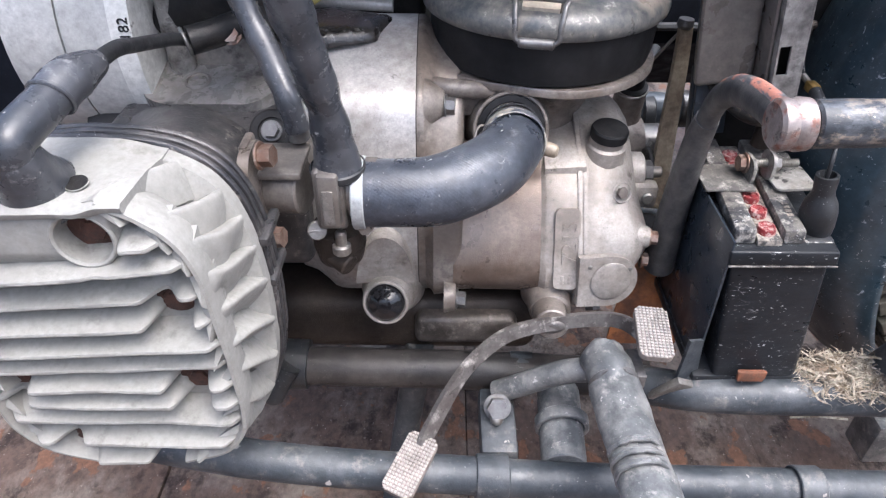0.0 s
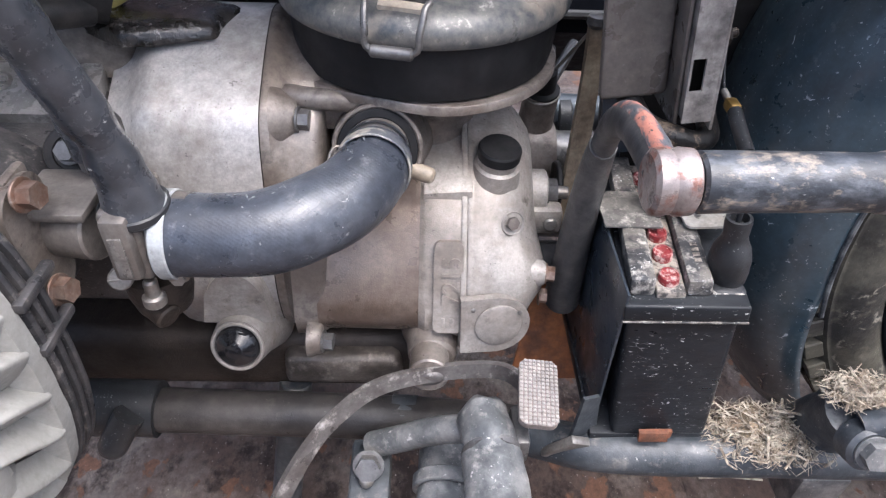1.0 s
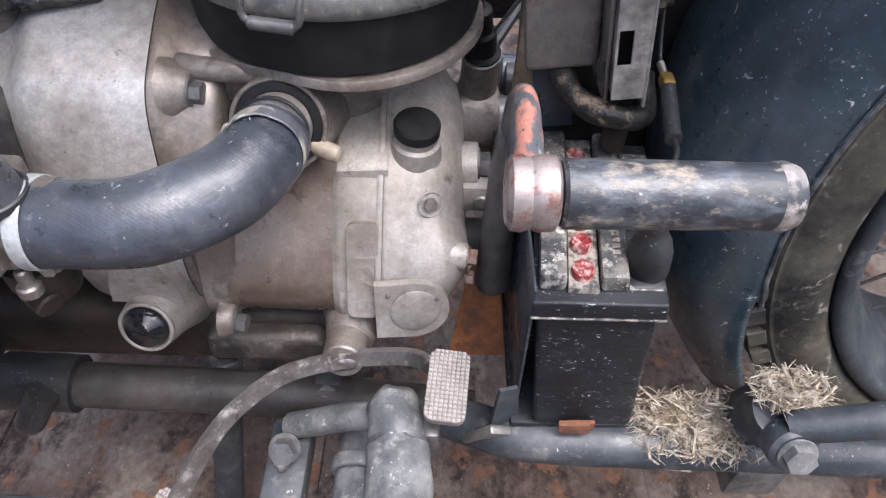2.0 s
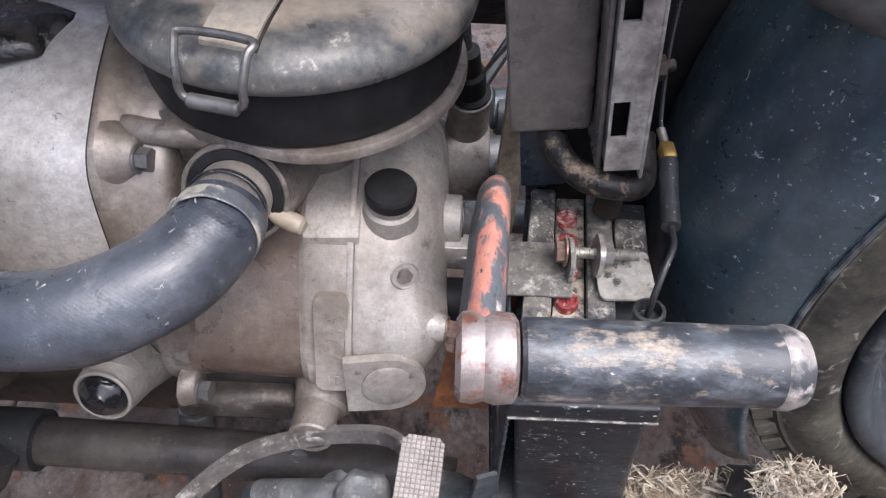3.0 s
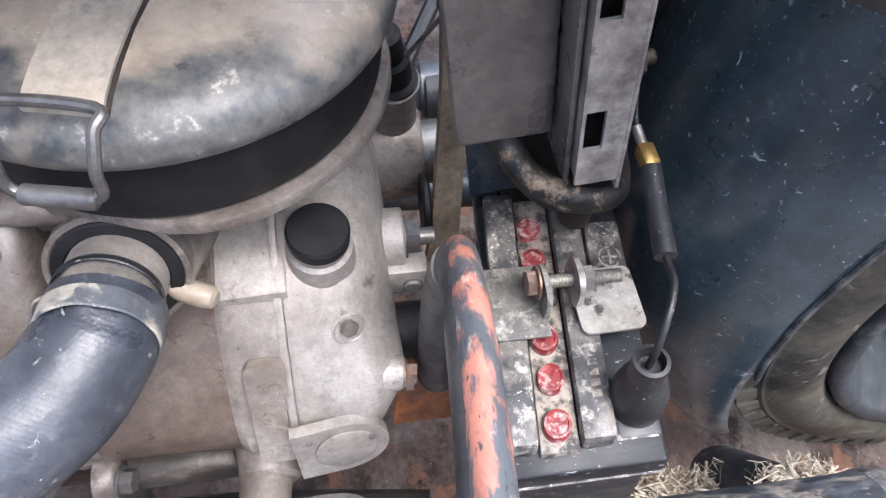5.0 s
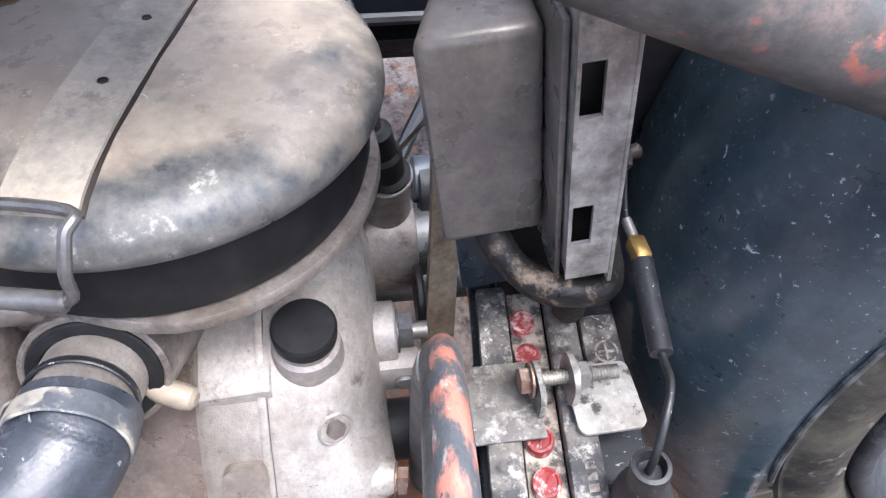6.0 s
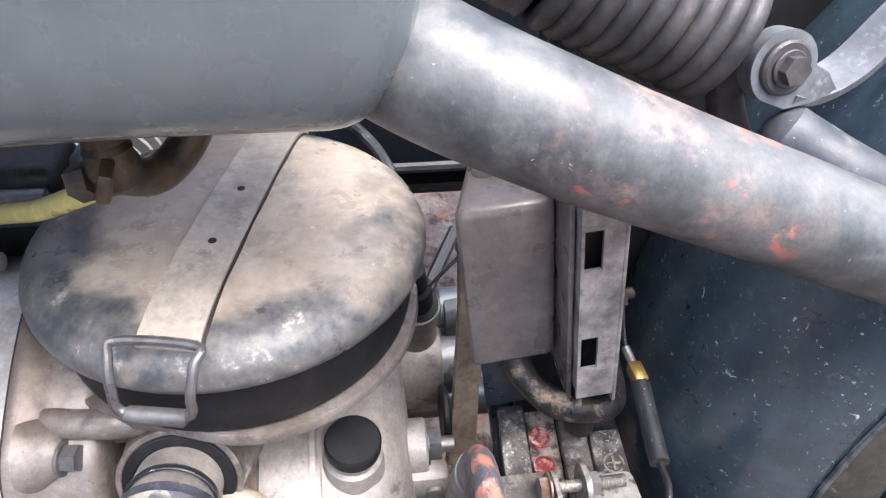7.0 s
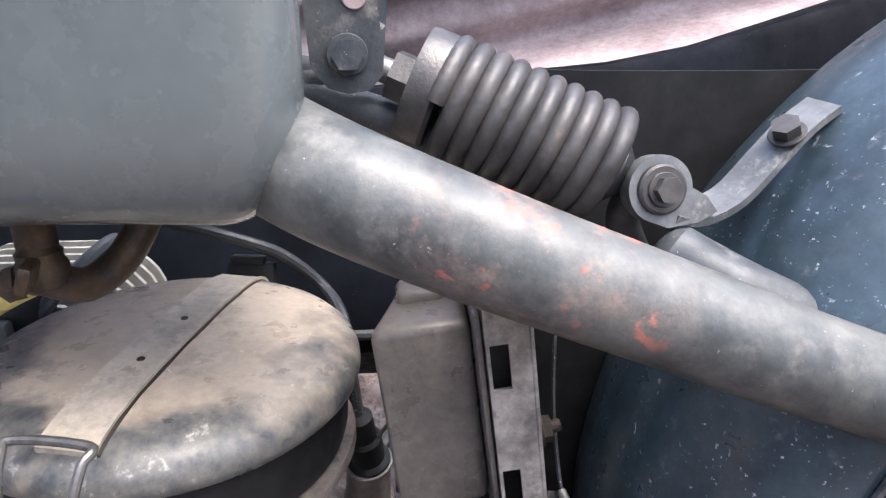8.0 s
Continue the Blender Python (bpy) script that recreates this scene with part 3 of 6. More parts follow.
def lid_material():
    """Brown bare lid; blue-grey paint survives towards the rim and in patches."""
    m = material("worn_filter_lid", (0.37, 0.308, 0.238), 0.36, 0.0, (0.46, 0.39, 0.305), 13, (0.40, 0.62), (0.22, 0.195, 0.165), 26, (0.55, 0.72), (0.58, 0.56, 0.52), 230, 0.60, (0.50, 0.46, 0.40), 95, 0.69, bump=0.15, bump_scale=300, dents=0.1, cracks=(0.60, 0.56, 0.50), crack_scale=60, crack_at=0.61, mottle=0.14)
    nt = m.node_tree
    N, L = nt.nodes, nt.links
    b = N["Principled BSDF"]
    old = b.inputs["Base Color"].links[0].from_socket
    tc = N.new("ShaderNodeTexCoord")
    sub = N.new("ShaderNodeVectorMath")
    sub.operation = "SUBTRACT"
    sub.inputs[1].default_value = (0.1095, 0.7355, 0.0)
    L.new(tc.outputs["Object"], sub.inputs[0])
    flat = N.new("ShaderNodeVectorMath")
    flat.operation = "MULTIPLY"
    flat.inputs[1].default_value = (1, 1, 0)
    L.new(sub.outputs[0], flat.inputs[0])
    ln = N.new("ShaderNodeVectorMath")
    ln.operation = "LENGTH"
    L.new(flat.outputs[0], ln.inputs[0])
    nz = N.new("ShaderNodeTexNoise")
    nz.inputs["Scale"].default_value, nz.inputs["Detail"].default_value, nz.inputs["Roughness"].default_value = 19, 6, 0.54
    L.new(tc.outputs["Object"], nz.inputs["Vector"])
    ad = N.new("ShaderNodeMath")
    ad.operation = "MULTIPLY_ADD"
    ad.inputs[1].default_value = 0.17
    L.new(nz.outputs[0], ad.inputs[0])
    L.new(ln.outputs["Value"], ad.inputs[2])
    mr = N.new("ShaderNodeMapRange")
    mr.inputs["From Min"].default_value, mr.inputs["From Max"].default_value = 0.164, 0.196
    L.new(ad.outputs[0], mr.inputs["Value"])
    mx = N.new("ShaderNodeMix")
    mx.data_type = "RGBA"
    worn = N.new("ShaderNodeTexNoise")
    worn.inputs["Scale"].default_value, worn.inputs["Detail"].default_value, worn.inputs["Roughness"].default_value = 75, 8, 0.68
    L.new(tc.outputs["Object"], worn.inputs["Vector"])
    ramp = N.new("ShaderNodeValToRGB")
    ramp.color_ramp.elements[0].position, ramp.color_ramp.elements[0].color = 0.36, (0.042, 0.048, 0.053, 1)
    ramp.color_ramp.elements[1].position, ramp.color_ramp.elements[1].color = 0.60, (0.130, 0.124, 0.112, 1)
    scuff = ramp.color_ramp.elements.new(0.70)
    scuff.color = (0.40, 0.38, 0.34, 1)
    L.new(worn.outputs[0], ramp.inputs[0])
    L.new(ramp.outputs[0], mx.inputs[7])
    L.new(mr.outputs[0], mx.inputs[0])
    L.new(old, mx.inputs[6])
    L.new(mx.outputs[2], b.inputs["Base Color"])
    return m


M_LID = lid_material()
for m in (M_PIT, M_SEAL, M_BLACKIRON, M_SUMP, M_BATTERY, M_OILY, M_TYRE):
    m.node_tree.nodes["Principled BSDF"].inputs["Specular IOR Level"].default_value = 0.28

# ---- floor and surroundings ----
bm = bmesh.new()
bmesh.ops.create_grid(bm, x_segments=2, y_segments=2, size=200)
turned(bm, Matrix.Translation((0, 0, -0.06)))
whole("ground", bm, M_GROUND, "bare brown packed earth", "ground", "structure")
floor = thing("floor", (0, 0.6, -0.03), "weathered brown board floor with dirt and stains", "floor", kind="structure")
rng = random.Random(4)
for k in range(10):
    x0 = -2.06 + 0.42 * k + rng.uniform(-0.004, 0.004)
    part("plank", rough_up(block((x0, -1.2, -0.035), (x0 + 0.418, 2.4, rng.uniform(-0.003, 0.003)), 0.003), 0.001, 9, k), M_WOOD, floor)

# Unseen wall behind the camera, added to hold back light from the front.
whole("light_block_wall", block((-4.0, -1.75, -0.05), (4.0, -1.6, 1.1), 0.01), M_WOOD, "added unseen low board wall that cuts the front light", "wall", "structure")


def smooth01(v):
    v = min(max(v, 0), 1)
    return v * v * (3 - 2 * v)


# the dark sidecar body behind the machine, with a pale cloth over it
def brow(x):
    """Height of the sidecar body's upper edge at x."""
    return 0.729 + 0.096 * max(x, -0.5) if x < 0.526 else 0.7795 + 0.29 * min(x - 0.526, 0.8)


def panel_rows():
    rows = []
    for i in range(41):
        x = -1.5 + 3.6 * i / 40
        top = brow(x)
        low = 0.462 - 0.30 * smooth01((-0.25 - x) / 0.25)
        rows.append([(x, 1.20, low - 0.135), (x, 1.03, low), (x, 1.006, low + 0.008), (x, 1.0, 0.505), (x, 1.02, 0.56), (x, 1.055, 0.5 * (0.60 + top)), (x, 1.072, top - 0.012), (x, 1.080, top), (x, 1.10, top + 0.001), (x, 1.13, top - 0.01), (x, 1.30, top - 0.02), (x, 1.30, low - 0.135)])
    return rows


sidecar = thing("sidecar_body", (0.3, 1.15, 0.0), "dark navy painted sidecar body standing behind the engine", "sidecar")
part("shell", loft(panel_rows()), M_NAVY, sidecar, angle=50)
part("moulding", sweep([(-1.4 + 3.4 * i / 20, 0.997, 0.497) for i in range(21)], 0.006, 8), M_RUBBER, sidecar, "dark moulding strip")
for wx in (-0.9, 1.4):
    part("skid", rod((wx, 1.12, 0.0), (wx, 1.12, 0.48), 0.03), M_TUBE, sidecar)

bm = bmesh.new()
cols, rws = 90, 40
grid = []
for i in range(cols + 1):
    x = -1.6 + 4.4 * i / cols
    line = []
    for j in range(rws + 1):
        s = j / rws
        top = brow(x)
        z = top - 0.03 + 0.42 * s
        q = x * 0.19 - z
        fold = 0.045 * math.sin(q * 34 + 1.5 * math.sin(x * 2.1)) + 0.025 * math.sin(q * 71 + x * 3)
        line.append(bm.verts.new((x, 1.20 + 0.16 * s + fold * (0.9 + s), z)))
    grid.append(line)
for i in range(cols):
    for j in range(rws):
        bm.faces.new((grid[i][j], grid[i + 1][j], grid[i + 1][j + 1], grid[i][j + 1]))
cloth = whole("cloth", bm, M_CLOTH, "pale mauve cloth hanging in loose folds", "cloth", angle=80)
cloth.modifiers.new("thick", "SOLIDIFY").thickness = 0.003

# ---- frame tubes ----
M_LOWTUBE = material("grimy_black_tube", (0.026, 0.024, 0.0235), 0.42, 0.05, (0.056, 0.050, 0.046), 14, (0.42, 0.62), (0.12, 0.108, 0.095), 50, (0.60, 0.85), (0.4, 0.38, 0.35), 420, 0.64, bump=0.3, bump_scale=400)
M_LOWTUBE.node_tree.nodes["Principled BSDF"].inputs["Specular IOR Level"].default_value = 0.3
frame_ob = thing("chassis", (0.1, 0.6, 0.0), "worn blue-black tubular steel chassis of the motorcycle", "chassis")
part("lower_tube", sweep(spline([(-0.62, 0.56, 0.36), (-0.3, 0.56, 0.297), (0.04, 0.554, 0.2856), (0.12, 0.548, 0.288), (0.215, 0.535, 0.293)], 6), 0.0205, 20), M_LOWTUBE, frame_ob)
part("rear_tube", sweep(spline([(0.175, 0.540, 0.291), (0.215, 0.520, 0.302), (0.245, 0.506, 0.311), (0.30, 0.500, 0.3135), (0.42, 0.498, 0.314), (0.64, 0.497, 0.308), (0.95, 0.50, 0.295)], 6), 0.0190, 22), M_TUBE, frame_ob, "dusty blue-grey rear tube")
part("joint_sleeve", rod((0.075, 0.554, 0.284), (0.10, 0.552, 0.285), 0.0215), M_TUBE, frame_ob)
part("far_tube", sweep(spline([(-0.62, 0.86, 0.30), (0.2, 0.86, 0.28), (0.95, 0.86, 0.25)], 6), 0.0195, 16), M_TUBE, frame_ob)
for cx in (-0.25, 0.33):
    part("cross_tube", rod((cx, 0.55, 0.275), (cx, 0.86, 0.27), 0.016), M_TUBE, frame_ob)
part("outer_tube", sweep(spline([(-0.42, 0.50, 0.37), (-0.30, 0.455, 0.318), (-0.188, 0.436, 0.3035), (-0.088, 0.434, 0.2877), (0.015, 0.434, 0.2784), (0.12, 0.434, 0.2688), (0.277, 0.434, 0.2634), (0.384, 0.434, 0.2592), (0.62, 0.435, 0.250)], 8), 0.0175, 20), M_TUBE, frame_ob, "dented grey-blue outer tube")
part("clamp_band", ring((0.036, 0.434, 0.2755), (1, 0, -0.05), 0.0175, 0.0205, 0.030), M_TUBE, frame_ob)
part("clamp_band", ring((0.33, 0.433, 0.2635), (1, 0, -0.02), 0.0175, 0.0198, 0.024), M_TUBE, frame_ob)
part("strut", rod((0.124, 0.545, 0.285), (0.12, 0.448, 0.272), 0.0215), M_PEG, frame_ob)
part("strut_collar", ring((0.1225, 0.495, 0.282), (-0.04, -1, -0.13), 0.0212, 0.0262, 0.012), M_PEG, frame_ob)
# upper rear stay with red paint showing through
part("rear_stay", sweep(spline([(0.165, 0.652, 0.785), (0.21, 0.623, 0.7675), (0.26, 0.6075, 0.749), (0.30, 0.5995, 0.7345), (0.35, 0.591, 0.717), (0.40, 0.581, 0.700), (0.45, 0.572, 0.684), (0.52, 0.562, 0.660), (0.66, 0.555, 0.612)], 8), lambda s: 0.0278 - 0.0085 * s, 36), M_TUBE_RED, frame_ob, "grey tube with red paint showing through")
part("inner_stay", sweep(spline([(0.368, 0.652, 0.724), (0.384, 0.638, 0.716), (0.404, 0.624, 0.707), (0.451, 0.616, 0.686), (0.542, 0.604, 0.645), (0.642, 0.592, 0.6)], 6), lambda s: 0.0165 * min(1, (s / 0.10 + 0.02) ** 0.5), 20), M_TUBE, frame_ob)
part("top_tube", sweep(spline([(-0.5, 0.73, 0.86), (0.15, 0.71, 0.806), (0.19, 0.703, 0.7945), (0.25, 0.700, 0.7765), (0.33, 0.70, 0.752)], 6), 0.0098, 18), M_TUBE, frame_ob)
# peg bracket and folding peg
part("peg_bracket", sweep(spline([(0.060, 0.520, 0.292), (0.085, 0.513, 0.312), (0.12, 0.502, 0.342), (0.150, 0.490, 0.358), (0.166, 0.478, 0.362)], 6), 0.0115, 16), M_PEG, frame_ob)
part("peg_lug", rough_up(sweep(spline([(0.148, 0.508, 0.368), (0.152, 0.485, 0.370), (0.156, 0.455, 0.371)], 5), lambda s: 0.0205 * min(1, (s / 0.3 + 0.1) ** 0.5, ((1 - s) / 0.3 + 0.1) ** 0.5), 22), 0.0026, 80), M_PEG, frame_ob)
part("peg_hinge", block((0.172, 0.470, 0.345), (0.185, 0.505, 0.372), 0.003), M_DARKSTEEL, frame_ob)
part("peg", rough_up(sweep(spline([(0.155, 0.472, 0.366), (0.158, 0.43, 0.364), (0.162, 0.38, 0.362), (0.167, 0.30, 0.360), (0.170, 0.26, 0.359)], 8), lambda s: (0.0232 - 0.001 * s) * min(1, (s / 0.07 + 0.06) ** 0.5), 28, (1.0, 0.78)), 0.0018, 60), M_PEG, frame_ob, "grey foot peg with a rough weld")
for kk in range(3):
    part("weld_bead", rough_up(ring((0.1575 + 0.0008 * kk, 0.400 - 0.010 * kk, 0.3645), (0.06, -1, -0.03), 0.0195, 0.0212 + 0.0004 * (kk % 2), 0.005, 30, 0.0018), 0.0014, 160, kk), M_PEG, frame_ob)
part("weld_bead", rough_up(sweep([(0.155 + 0.0195 * math.cos(a), 0.468 - 0.001 * a, 0.366 + 0.0195 * math.sin(a)) for a in [k * 0.25 for k in range(26)]], 0.003, 8), 0.0012, 300), M_DARKSTEEL, frame_ob)
pb = part("peg_bolt", bolt((0.0587, 0.4959, 0.298), (0, -0.75, 0.65), 0.0105, 0.012), M_DARKSTEEL, frame_ob)
part("acorn_nut", lathe([(0.0065, 0), (0.0065, 0.005), (0.0045, 0.009), (0.002, 0.0105), (0, 0.0108)], (0.0577, 0.4879, 0.293), (0, -0.8, 0.3), 16), M_STEEL, pb)
part("peg_strap", block((0.042, 0.452, 0.26), (0.077, 0.53, 0.287), 0.004), M_TUBE, frame_ob)
# battery support tab and the small rear post
part("support_tab", turned(plate([(-0.012, -0.03), (0.006, -0.034), (0.016, 0.0), (0.010, 0.045), (-0.006, 0.05)], (0, 0, 0), (0, -1, 0), 0.003), pose(0.234, 0.508, 0.332, 0, 0, 25)), M_TUBE, frame_ob)
part("tab_clip", turned(block((-0.013, -0.004, -0.02), (0.013, 0.004, 0.02), 0.002), pose(0.226, 0.503, 0.316, 20, 30, 15)), M_STEEL, frame_ob)
part("rear_post", rough_up(sweep(spline([(0.449, 0.536, 0.288), (0.444, 0.512, 0.343), (0.440, 0.492, 0.386)], 5), lambda s: 0.0265 - 0.002 * s, 20), 0.0008, 60), M_TUBE, frame_ob)
part("rear_arm", sweep(spline([(0.436, 0.478, 0.386), (0.48, 0.472, 0.406), (0.586, 0.464, 0.456), (0.75, 0.455, 0.53)], 6), 0.0125, 16), M_TUBE, frame_ob)
part("arm_eye", rough_up(rod((0.4385, 0.480, 0.371), (0.4385, 0.4600, 0.379), 0.0185, None, 0.003), 0.0006, 80), M_TUBE, frame_ob)
part("post_bolt", bolt((0.4385, 0.4595, 0.3795), (-0.05, -0.93, 0.36), 0.0112, 0.008), M_PEG, frame_ob)
part("under_lug", block((0.47, 0.52, 0.175), (0.52, 0.56, 0.235), 0.004), M_PEG, frame_ob)
part("stand_leg", rod((-0.02, 0.60, 0.28), (-0.06, 0.56, 0.0), 0.016), M_TUBE, frame_ob)
part("stand_leg", rod((-0.02, 0.84, 0.28), (-0.06, 0.88, 0.0), 0.016), M_TUBE, frame_ob)
part("rubber_stub", sweep(spline([(-0.150, 0.535, 0.312), (-0.160, 0.528, 0.296), (-0.172, 0.518, 0.276)], 5), lambda s: 0.013 if s < 0.85 else 0.013 - (s - 0.85) * 0.05, 14), M_RUBBER, frame_ob)
part("rubber_sleeve", sweep([(-0.20, 0.557, 0.292), (-0.15, 0.557, 0.291), (-0.135, 0.557, 0.290)], 0.026, 18), M_RUBBER, frame_ob)

# ---- engine and gearbox ----
engine = thing("engine", (0.0, 0.71, 0.25), "dusty cast alloy flat twin engine with gearbox, bolts and covers", "engine")


def profile(front, cy=0.71):
    """Closed ring through the front points and their mirror image."""
    back = [(2 * cy - y, z) for y, z in reversed(front)]
    ring_pts = front + [(y, z) for y, z in back if abs(y - cy) > 1e-4]
    return [(p.y, p.z) for p in spline([(0, y, z) for y, z in ring_pts], 8, True)]


def body(sections):
    return loft([[(x, 0.71 + (y - 0.71) * k, 0.45 + dz + (z - 0.45) * k) for y, z in prof] for x, prof, k, dz in sections])


P_CRANK = profile([(0.71, 0.604), (0.672, 0.593), (0.630, 0.570), (0.614, 0.556), (0.606, 0.538), (0.599, 0.505), (0.590, 0.450), (0.588, 0.400), (0.605, 0.355), (0.650, 0.335), (0.71, 0.33)])
P_BELL = profile([(0.71, 0.592), (0.680, 0.586), (0.655, 0.575), (0.638, 0.560), (0.622, 0.542), (0.602, 0.505), (0.586, 0.460), (0.576, 0.420), (0.572, 0.390), (0.588, 0.364), (0.650, 0.350), (0.71, 0.348)])
P_GEAR = profile([(0.71, 0.512), (0.685, 0.508), (0.660, 0.502), (0.635, 0.494), (0.617, 0.480), (0.602, 0.464), (0.590, 0.447), (0.577, 0.425), (0.568, 0.403), (0.570, 0.382), (0.588, 0.366), (0.650, 0.360), (0.71, 0.358)])
P_REAR = profile([(0.71, 0.528), (0.685, 0.520), (0.660, 0.510), (0.632, 0.494), (0.613, 0.477), (0.596, 0.458), (0.577, 0.433), (0.563, 0.405), (0.566, 0.380), (0.590, 0.360), (0.71, 0.352)])
# inner case: its colour carries the shade there besides the oil
part("inner_case", body([(-0.33, P_CRANK, 0.70, 0), (-0.31, P_CRANK, 0.76, 0), (-0.10, P_CRANK, 0.80, 0)]), M_PIT, engine, "inner case blackened by grease and painted shade", 30)
part("crankcase", body([(-0.140, P_CRANK, 0.83, 0), (-0.126, P_CRANK, 0.865, 0), (-0.115, P_CRANK, 0.925, 0), (-0.107, P_CRANK, 0.978, 0), (-0.100, P_CRANK, 0.996, 0), (-0.092, P_CRANK, 1.0, 0), (-0.0195, P_CRANK, 1.0, 0)]), M_CRANK, engine, "bright dusty crankcase", 30)
part("case_seam", body([(-0.0196, P_CRANK, 1.0006, 0), (-0.0187, P_CRANK, 1.0006, 0)]), M_SUMP, engine, "dark oily joint line", 30)
part("bell_housing", body([(-0.0188, P_CRANK, 0.998, 0), (-0.0175, P_CRANK, 1.001, 0), (-0.012, P_CRANK, 0.998, 0), (-0.004, P_BELL, 1.004, 0), (0.006, P_BELL, 0.996, 0), (0.016, P_BELL, 0.990, 0), (0.0205, P_BELL, 0.978, 0), (0.0230, P_BELL, 0.955, 0), (0.024, P_BELL, 0.90, 0)]), M_BELL, engine, "", 50)
part("gearbox_case", body([(0.015, P_GEAR, 0.962, 0), (0.024, P_GEAR, 0.962, 0), (0.034, P_GEAR, 0.958, 0), (0.090, P_GEAR, 0.965, 0), (0.1005, P_GEAR, 0.972, 0)]), M_GEAR, engine, "oil-stained brown gearbox case", 30)
part("gearbox_collar", body([(0.0985, P_GEAR, 0.972, 0), (0.1010, P_GEAR, 0.985, 0), (0.104, P_GEAR, 1.0, 0), (0.1335, P_GEAR, 1.0, 0)]), M_COLLAR, engine, "", 30)
part("rear_flange", body([(0.1325, P_REAR, 1.010, 0), (0.1333, P_REAR, 1.014, 0), (0.1365, P_REAR, 1.014, 0), (0.1372, P_REAR, 1.008, 0)]), M_CASE, engine)
rear = body([(0.1376, P_REAR, 1.000, 0), (0.1390, P_REAR, 1.006, 0), (0.1425, P_REAR, 1.006, 0), (0.1432, P_REAR, 1.0, 0), (0.154, P_REAR, 0.998, 0), (0.172, P_REAR, 0.97, 0), (0.184, P_REAR, 0.88, -0.004), (0.194, P_REAR, 0.74, -0.008), (0.199, P_REAR, 0.55, -0.012), (0.201, P_REAR, 0.2, -0.012)])
for v in rear.verts:
    if v.co.x > 0.15 and v.co.y < 0.68:
        near = math.exp(-((v.co.y - 0.600) ** 2 + (v.co.z - 0.432) ** 2) / 0.0011) * min(1, (v.co.x - 0.15) / 0.02)
        v.co.x += 0.012 * near
        v.co.y -= 0.010 * near
part("rear_cover", rear, M_CASE, engine, "pale dusty rear cover", 60)
part("sump", rough_up(block((-0.26, 0.595, 0.268), (0.11, 0.84, 0.345), 0.02, 4), 0.001, 40), M_SUMP, engine, "greasy oil pan")
part("sump_rib", rough_up(rough_up(block((-0.025, 0.580, 0.296), (0.085, 0.64, 0.334), 0.010, 4), 0.003, 40), 0.001, 120, 3), M_LOWCAST, engine, "dusty lower casting", 50)
# filter seat on top of the gearbox
part("filter_seat", loft([[(0.099 + r * (1 - 0.085 * math.exp(-((a - 4.40) / 0.33) ** 2)) * math.cos(a) * ex, 0.7245 + r * (1 - 0.085 * math.exp(-((a - 4.40) / 0.33) ** 2)) * math.sin(a), z) for a in [2 * math.pi * k / 48 for k in range(48)]] for r, ex, z in ((0.056, 0.9, 0.49), (0.058, 0.92, 0.525), (0.072, 0.97, 0.548), (0.106, 1, 0.5612), (0.1115, 1, 0.564), (0.1115, 1, 0.5695), (0.1105, 1, 0.571), (0.08, 1, 0.571))]), M_BELL, engine, "", 40)
part("intake_boss", lathe([(0.0305, 0), (0.0345, 0.0), (0.0355, 0.004), (0.037, 0.020), (0.046, 0.060)], (0.0658, 0.6275, 0.530), (0, 0.94, -0.34), 40), M_BELL, engine, "", 50)
part("boss_web", rough_up(sweep(spline([(-0.004, 0.648, 0.562), (0.012, 0.642, 0.5625), (0.034, 0.640, 0.562), (0.056, 0.644, 0.558)], 6), 0.0085, 16), 0.0005, 60), M_BELL, engine, "", 50)
part("seat_web", block((-0.0165, 0.648, 0.53), (0.06, 0.76, 0.5700), 0.006), M_BELL, engine)
# raised number panel, leaning with the side of the case
LEANED = pose(0.1225, 0.5795, 0.428, -25, 0, 0)
panel = part("number_panel", turned(plate(rounded(0.024, 0.078, 0.006), (0, 0.003, 0), (0, -1, 0), 0.007, 0.0018), LEANED), M_COLLAR, engine)
part("casting_number", turned(text_mesh("7215", 0.021, 0.0018), LEANED @ pose(0.003, -0.0042, 0.006, 90, -90, 0)), M_COLLAR, panel)
part("casting_bar", turned(block((-0.005, -0.0046, -0.034), (-0.002, -0.0035, -0.026), 0.0004), LEANED), M_COLLAR, panel)
part("casting_bar", turned(block((0.002, -0.0046, -0.034), (0.005, -0.0035, -0.026), 0.0004), LEANED), M_COLLAR, panel)
# flat machined plate under the filter seat
part("top_plate", rough_up(loft([[(0.101, y, z - 0.006), (0.1010, y, z + 0.0016), (0.1018, y, z + 0.0024), (0.1400, y, z + 0.0050), (0.1408, y, z + 0.0042), (0.1408, y, z - 0.006)] for y, z in ((0.6225, 0.4820), (0.6235, 0.4870), (0.6260, 0.4892), (0.650, 0.4995), (0.700, 0.5115))]), 0.0003, 60), M_CASE, engine, "pale flat top plate", 30)
